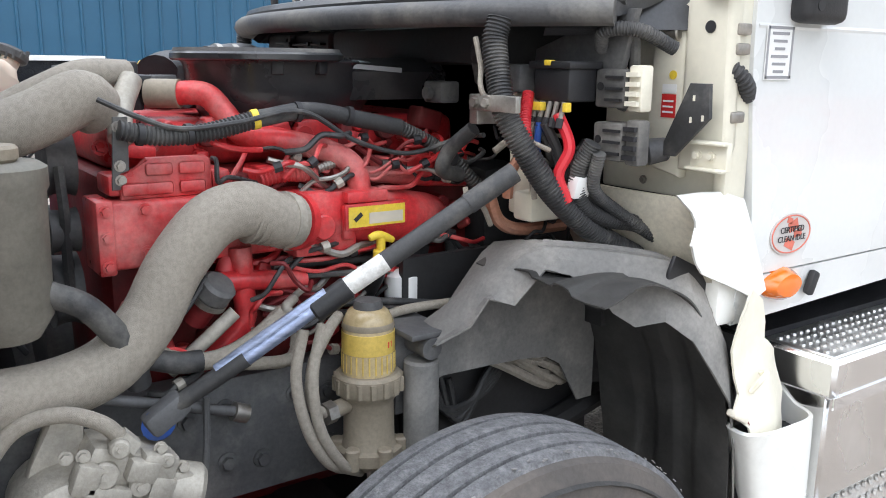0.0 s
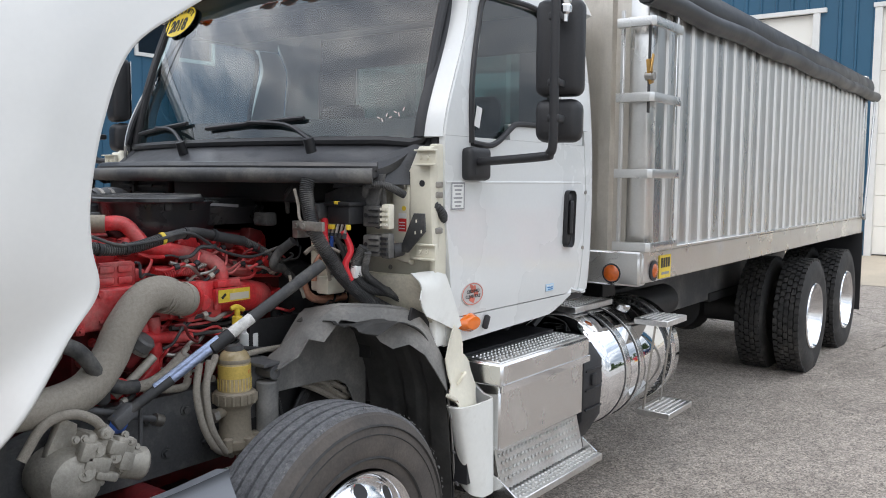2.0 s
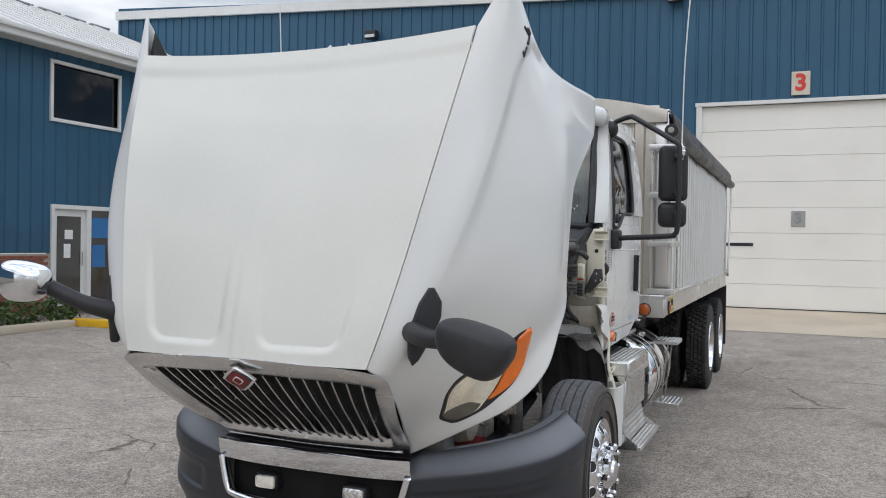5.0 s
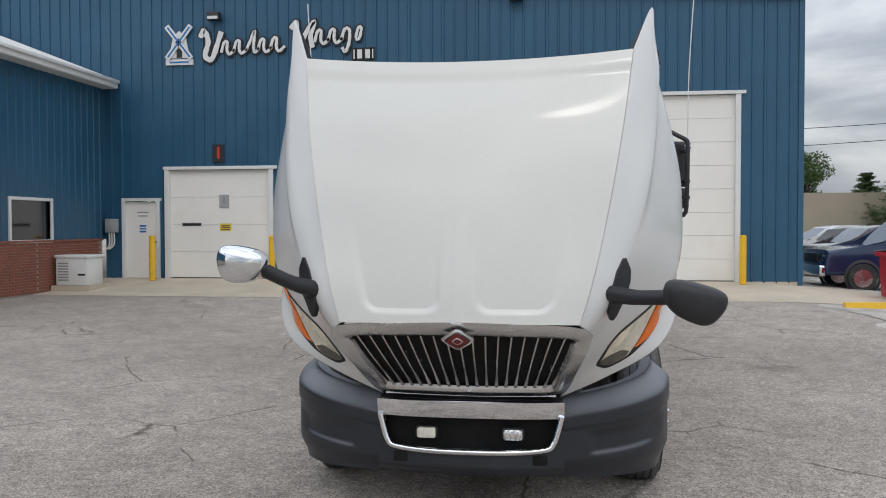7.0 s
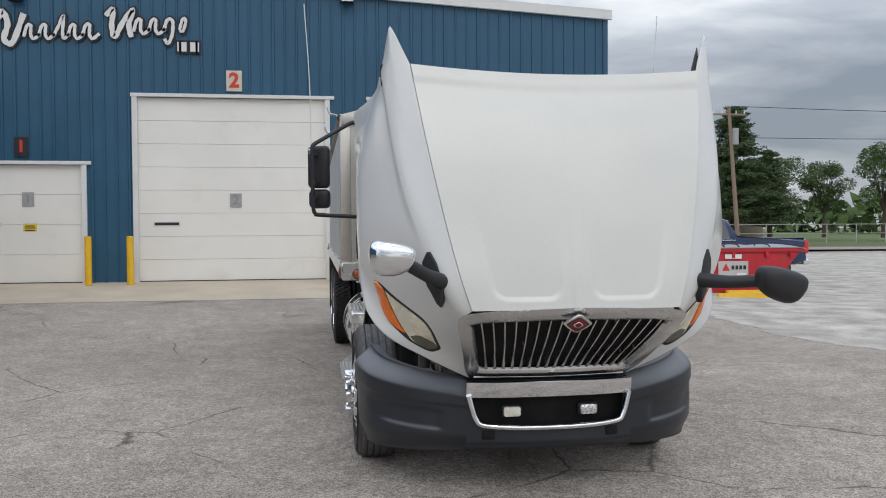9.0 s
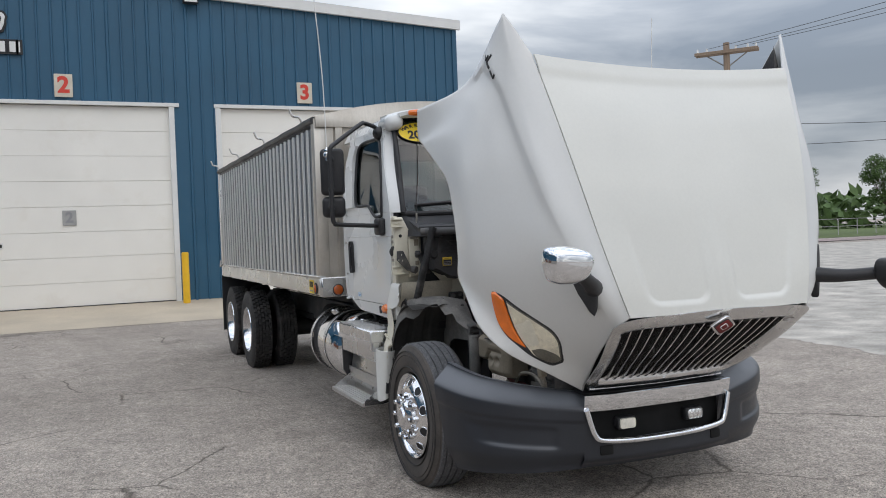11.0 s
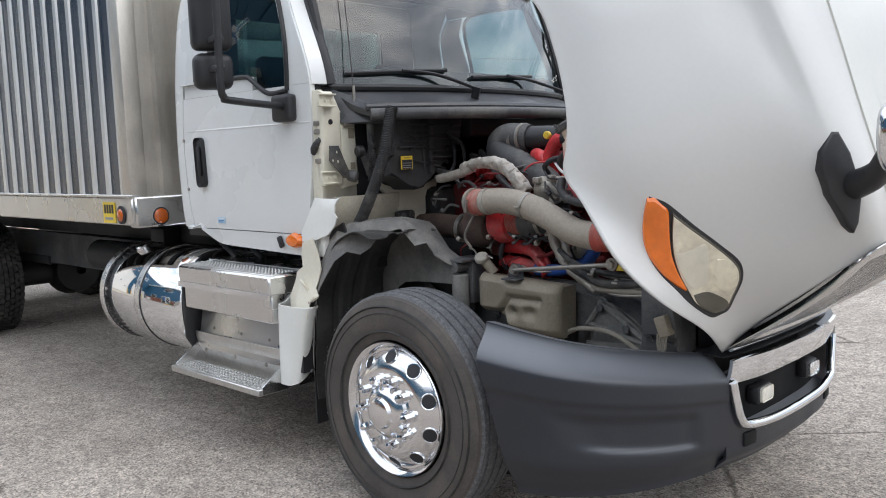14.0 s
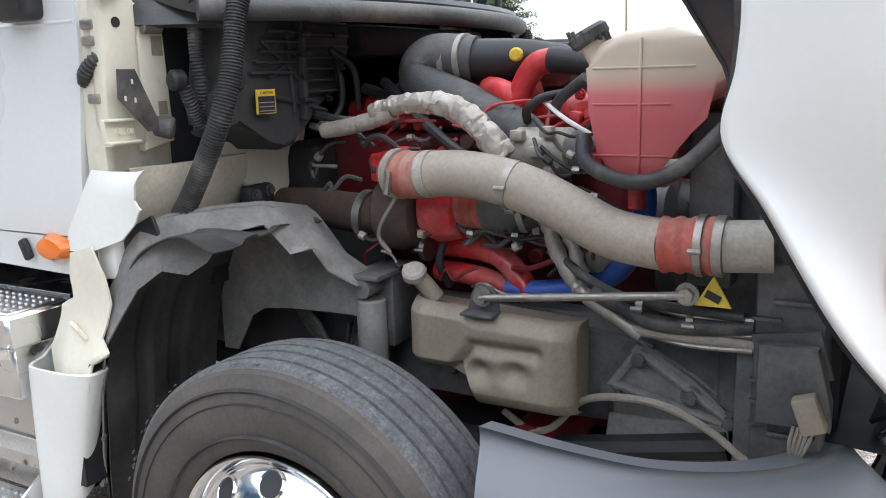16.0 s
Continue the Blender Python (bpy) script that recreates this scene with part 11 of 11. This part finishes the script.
for y_, z_ in ((-0.40, 1.27), (-0.30, 1.255), (-0.20, 1.25), (-0.12, 1.255), (-0.40, 1.36), (-0.20, 1.365)):
    part("flange_bolt", bolt((0.434, y_, z_), (1, 0, 0), 0.010, 0.010), M_RED, eng)
# ties round the main harness
for c, d in (((0.432, -0.40, 1.515), (0, 1, -0.1)), ((0.435, -0.30, 1.512), (0, 1, 0.1)), ((0.434, -0.05, 1.553), (0, 1, 0)), ((0.435, 0.08, 1.54), (0, 1, -0.2)), ((0.46, 0.36, 1.425), (0.1, 1, -0.8))):
    n_ = Vector(d).normalized() * 0.006
    part("cable_tie", cyl(Vector(c) - n_, Vector(c) + n_, 0.0235, seg=12), M_INK, eng)
# ring folds at the end of the thick charge-air hose
for k in range(5):
    c = Vector((0.497 + 0.001 * k, -0.132 - 0.016 * k, 1.323 + 0.004 * k))
    part("hose_fold", cyl(c, c + Vector((0.0005, -0.006, 0.0015)), 0.0613, seg=22), M_GREYHOSE, hose)
# frame bolts
for s in (1, -1):
    for k in range(10):
        for z_ in (0.76, 0.89):
            if (k * 7 + int(z_ * 100)) % 3:
                part("frame_bolt", sx(bolt((0.476, -0.52 + 0.085 * k, z_ + 0.012 * (k % 2)), (1, 0, 0), 0.015, 0.016), s), M_FRAME, truck)
# castings and bolts on the steering gear
for y_, z_, r_ in ((-0.56, 0.90, 0.030), (-0.50, 0.86, 0.024), (-0.60, 0.84, 0.036), (-0.445, 0.90, 0.018), (-0.53, 0.945, 0.022)):
    part("gear_boss", cyl((0.62, y_, z_), (0.682, y_ - 0.01, z_ + 0.012), r_, r_ * 0.85, 14, bevel=0.004), M_CASTALU, sg)
    part("bolt", bolt((0.682, y_ - 0.01, z_ + 0.012), (1, -0.1, 0.2), r_ * 0.28, 0.008), M_CASTALU, sg)
for y_, z_, w_, h_ in ((-0.57, 0.865, 0.09, 0.05), (-0.50, 0.90, 0.06, 0.045), (-0.47, 0.85, 0.05, 0.06), (-0.60, 0.91, 0.05, 0.06), (-0.54, 0.82, 0.08, 0.03)):
    part("gear_block", obox((0.662, y_, z_), (0.045, w_, h_), Matrix.Rotation(radians(-22), 3, 'X'), 0.008), M_CASTALU, sg)
# clamps on the passenger side plumbing
for p_, d_, r_ in (((-0.69, -0.30, 1.332), (0, -1, -0.25), 0.0595), ((-0.70, -0.755, 1.219), (0, -1, 0), 0.0665), ((-0.56, -0.27, 1.255), (0.2, -1, 0.2), 0.0635), ((-0.50, 0.05, 1.115), (0, 1, 0), 0.036), ((-0.62, -0.60, 1.045), (0, -1, -0.1), 0.023), ((-0.62, -0.72, 1.018), (0, -1, 0.1), 0.023)):
    n_ = Vector(d_).normalized() * 0.008
    cl = part("hose_clamp", cyl(Vector(p_) - n_, Vector(p_) + n_, r_ + 0.002, seg=20), M_STEEL, eng)
    part("screw", cyl(Vector(p_) + Vector((-r_ - 0.006, -0.012, 0)), Vector(p_) + Vector((-r_ - 0.006, 0.016, 0)), 0.006, seg=8), M_STEEL, cl)
# radiator side: ribs, bracket and steel lines
for z_ in (0.72, 0.80, 0.88, 0.96, 1.10, 1.18, 1.26):
    part("side_rib", box(-0.672, -0.658, -1.0, -0.90, z_ - 0.005, z_ + 0.005, 0.002), M_FRAME, rad)
part("side_bracket", prism([(-0.86, 1.03), (-1.0, 1.05), (-1.03, 0.95), (-0.90, 0.88)], 'X', -0.690, -0.672, 0.004), M_BLACKDUST, rad)
for dz in (0.0, 0.035, 0.07):
    part("steel_line", tube([(-0.60, -0.56, 0.985 + dz), (-0.62, -0.70, 0.965 + dz), (-0.64, -0.86, 0.975 + dz)], 0.007, 8), M_STEEL, rad)

bundle = random.Random(31)
for i in range(9):
    y_, z_ = 0.42 + 0.03 * (i % 5) + bundle.uniform(-0.02, 0.02), 0.98 - 0.035 * (i // 3)
    part("air_line", tube([(0.50, y_ - 0.14, z_ + 0.05), (0.60, y_ - 0.02, z_ + bundle.uniform(-0.02, 0.03)), (0.62, y_ + 0.12, z_ - 0.08), (0.52, y_ + 0.26, z_ - 0.11)], bundle.uniform(0.008, 0.014), 8), bundle.choice([M_GREYHOSE, M_RUBBER, M_GREYHOSE]), truck)

# ---- wheel liners and fairings ----
# stations along the arch: folded edge, then torn lower edge of the lip
ARCH = [((0.66, 0.155, 1.05), (0.725, 0.14, 1.045)), ((0.71, 0.21, 1.11), (0.765, 0.205, 1.088)), ((0.735, 0.255, 1.165), (0.783, 0.24, 1.15)), ((0.765, 0.29, 1.205), (0.822, 0.283, 1.14)),
        ((0.80, 0.325, 1.243), (0.862, 0.333, 1.222)), ((0.835, 0.36, 1.264), (0.90, 0.37, 1.214)), ((0.90, 0.42, 1.262), (0.945, 0.41, 1.183)), ((0.946, 0.467, 1.259), (0.972, 0.432, 1.138)),
        ((0.985, 0.515, 1.252), (1.005, 0.47, 1.108)), ((1.01, 0.55, 1.245), (1.048, 0.515, 1.124)), ((1.03, 0.597, 1.221), (1.08, 0.57, 1.078)), ((1.038, 0.645, 1.172), (1.098, 0.62, 1.003)),
        ((1.036, 0.70, 1.10), (1.10, 0.69, 0.915)), ((1.02, 0.76, 1.0), (1.09, 0.735, 0.80)), ((0.99, 0.81, 0.80), (1.07, 0.79, 0.58)), ((0.98, 0.83, 0.45), (1.05, 0.815, 0.40))]
BACK = [(0.30, 1.20), (0.42, 1.215), (0.53, 1.19), (0.62, 1.11), (0.69, 0.98), (0.735, 0.82), (0.755, 0.62), (0.76, 0.36)]


def liner(s):
    n = len(ARCH)

    def f(u, v):
        g = min(u * (n - 1), n - 1.0001)
        i = int(g)
        g -= i
        t, b = Vector(ARCH[i][0]).lerp(Vector(ARCH[i + 1][0]), g), Vector(ARCH[i][1]).lerp(Vector(ARCH[i + 1][1]), g)
        fold = Vector((t.x * 0.45 + b.x * 0.55, (t.y + b.y) / 2, t.z - 0.018 - 0.25 * max(t.z - b.z - 0.05, 0)))
        inner = Vector((0.62, t.y + 0.02, t.z - 0.03))
        ridge = Vector((t.x - 0.05, t.y + 0.012, t.z + 0.006))
        row = (inner, ridge, t, fold, b)
        k = min(int(v * 4), 3)
        return row[k].lerp(row[k + 1], v * 4 - k)
    l = part("wheel_liner", sx(grid(f, 60, 8, thick=0.005), s), M_LINER, truck, "dusty grey wheel-arch liner with a wavy torn edge", 22)
    # raised bead pressed along the top plate
    part("bead", sx(sweep([f(0.30 + 0.42 * i / 30, 0.40) + Vector((0, 0, 0.002)) for i in range(31)], 0.009, 6), s), M_LINER, l)
    part("bead", sx(sweep([f(0.34 + 0.36 * i / 30, 0.30) + Vector((0, 0, 0.002)) for i in range(31)], 0.008, 6), s), M_LINER, l)
    part("front_flap", sx(prism([(0.155, 1.05), (0.150, 0.925), (0.203, 0.944), (0.317, 0.94), (0.438, 0.936), (0.527, 0.928), (0.582, 0.897), (0.61, 0.84), (0.645, 0.78), (0.70, 0.78), (0.70, 0.95), (0.62, 1.13), (0.53, 1.19), (0.42, 1.205), (0.34, 1.20), (0.25, 1.12)], 'X', 0.655, 0.661, 0.002), s), M_LINER, l)
    # dark shell behind the wheel, with a few pressed ribs
    def shell(u, v):
        p = along([(a, b, 0) for a, b in BACK], u)
        rib = 0.010 * smooth(0.30, 0.34, v) * (1 - smooth(0.44, 0.48, v)) + 0.012 * smooth(0.62, 0.66, v) * (1 - smooth(0.74, 0.78, v))
        warp = 0.006 * math.sin(u * 17 + v * 5) + 0.004 * math.sin(u * 31 - v * 9)
        return Vector((0.655 + 0.42 * v, p.x + (rib + warp) * u, p.y + (rib + warp) * (1 - u)))
    part("inner_shell", sx(grid(shell, 48, 40, thick=0.004), s), M_SHELL, l, "dusty black inner liner")
    part("inner_wall", sx(box(0.50, 0.52, 0.18, 0.82, 0.60, 1.20), s), M_DARK, l)
    for i in range(4):
        part("cable_loop", sx(tube([(0.53, 0.22 + 0.03 * i, 0.93 - 0.02 * i), (0.55, 0.28 + 0.02 * i, 0.80 - 0.02 * i), (0.55, 0.42, 0.82 + 0.015 * i), (0.54, 0.52, 0.93)], 0.010, 7), s), M_RUBBER, l)
    # black strap behind the broken fairing
    part("strap", sx(obox((1.03, 0.65, 1.19), (0.012, 0.24, 0.055), Matrix.Rotation(radians(-24), 3, 'X'), 0.004), s), M_BLACK, l)
    part("strap_stub", sx(cyl((1.04, 0.70, 1.11), (1.04, 0.63, 1.125), 0.022, seg=12), s), M_LINER, l)


both(liner)


def sheet(poly, x, s, name, m_, parent, label, bend):
    """A broken plastic skin panel cut to an outline in y, z and bent slightly."""
    bm = prism(poly, 'X', 0.0, 0.006)
    for i in range(1, 22):
        for no, co in (((0, 1, 0), (0, 0.44 + 0.025 * i, 0)), ((0, 0, 1), (0, 0, 0.76 + 0.031 * i))):
            bmesh.ops.bisect_plane(bm, geom=bm.verts[:] + bm.edges[:] + bm.faces[:], plane_co=co, plane_no=no)
    for v in bm.verts:
        v.co.x += x + bend(v.co.y, v.co.z)
    return part(name, sx(bm, s), m_, parent, label, 50)


UP_L = [(0.498, 1.404), (0.553, 1.398), (0.646, 1.400), (0.69, 1.385), (0.735, 1.30), (0.772, 1.225), (0.80, 1.165), (0.76, 1.150), (0.66, 1.195), (0.579, 1.229), (0.536, 1.28), (0.503, 1.304), (0.54, 1.335), (0.525, 1.37)]
LO_L = [(0.745, 1.175), (0.79, 1.145), (0.815, 1.085), (0.82, 1.045), (0.905, 0.995), (0.93, 0.89), (0.90, 0.855), (0.895, 0.80), (0.755, 0.775), (0.73, 0.855), (0.675, 0.895), (0.71, 0.935), (0.685, 1.04), (0.705, 1.12)]
UP_R = [(0.505, 1.387), (0.56, 1.378), (0.636, 1.378), (0.685, 1.383), (0.74, 1.30), (0.80, 1.215), (0.80, 1.165), (0.725, 1.165), (0.65, 1.19), (0.606, 1.205), (0.53, 1.27), (0.495, 1.293), (0.545, 1.31), (0.53, 1.35)]
LO_R = [(0.70, 1.185), (0.80, 1.16), (0.817, 1.093), (0.815, 1.035), (0.905, 0.999), (0.943, 0.878), (0.907, 0.80), (0.735, 0.79), (0.715, 0.868), (0.66, 0.906), (0.692, 0.939), (0.655, 1.036), (0.665, 1.11)]
for s, up, lo in ((1, UP_L, LO_L), (-1, UP_R, LO_R)):
    f1 = sheet(up, 1.080, s, "fender_remnant", M_FAIR_LOW, truck, "white broken fender remnant below the door", lambda y, z: 0.030 * smooth(0.56, 0.49, y) - 0.045 * smooth(1.35, 1.41, z) * (1 - smooth(0.60, 0.70, y)) + 0.010 * smooth(0.58, 0.72, y))
    part("jamb_strip", sx(box(1.02, 1.07, 0.66, 0.735, 1.09, 1.36, 0.01), s), M_FAIR_LOW, f1)
    f2 = sheet(lo, 1.085, s, "fairing_remnant", M_FAIRING, truck, "yellowed cracked fairing remnant", lambda y, z: 0.045 * smooth(1.0, 0.80, z) - 0.035 * smooth(0.82, 0.94, y) + 0.012 * smooth(0.76, 0.70, y) + 0.006 * smooth(1.05, 1.15, z))
    part("moulded_ear", sx(sweep(spline([(1.110, 0.76, 0.93), (1.128, 0.765, 0.96), (1.128, 0.785, 0.975), (1.105, 0.80, 0.965)], 5), 0.007, 8), s), M_FAIRING, f2)
    part("torn_lip", sx(obox((1.125, 0.695, 0.89), (0.03, 0.055, 0.018), Matrix.Rotation(radians(-30), 3, 'X'), 0.006), s), M_FAIRING, f2)
    part("crack", sx(tube([(1.131, 0.72, 0.875), (1.128, 0.735, 0.86), (1.131, 0.74, 0.835)], 0.003, 5), s), M_DARKRED, f2)
    part("lug", sx(obox((1.078, 0.742, 1.212), (0.035, 0.035, 0.022), Matrix.Rotation(radians(-30), 3, 'X'), 0.012), s), M_BLACKDUST, f1)

    # lower corner fairing: an open-topped plastic channel
    def ch(u, v):
        # u goes round the channel in plan, v from bottom to top
        path = [(1.06, 0.735), (1.10, 0.712), (1.14, 0.715), (1.162, 0.765), (1.168, 0.85), (1.160, 0.945), (1.10, 0.985), (1.02, 0.985)]
        p = along([(a, b, 0) for a, b in path], u)
        zt = 0.842 + 0.045 * smooth(0.86, 1.0, u)
        zb = 0.425 + 0.05 * (1 - smooth(0.0, 0.5, u))
        k = smooth(0.75, 0.35, u)
        return Vector((p.x - 0.012 * (1 - v), p.y + (0.03 + 0.095 * k) * (1 - v) ** 0.8, zb + (zt - zb) * v))
    f3 = part("corner_fairing", sx(grid(ch, 36, 20, thick=0.010), s), M_FAIR_LOW, truck, "white plastic corner fairing beside the step")
    for z_, y_ in ((0.52, 0.752), (0.66, 0.725)):
        part("screw", sx(cyl((1.11, y_, z_), (1.128, y_ - 0.012, z_), 0.006, seg=8), s), M_FRAME, f3)
    part("channel_dark", sx(box(1.03, 1.13, 0.80, 0.95, 0.50, 0.80), s), M_INK, f3)
    part("mud_guard", sx(box(0.72, 1.06, 0.80, 0.81, 0.22, 0.62), s), M_BLACK, truck, "black rubber flap behind the wheel")
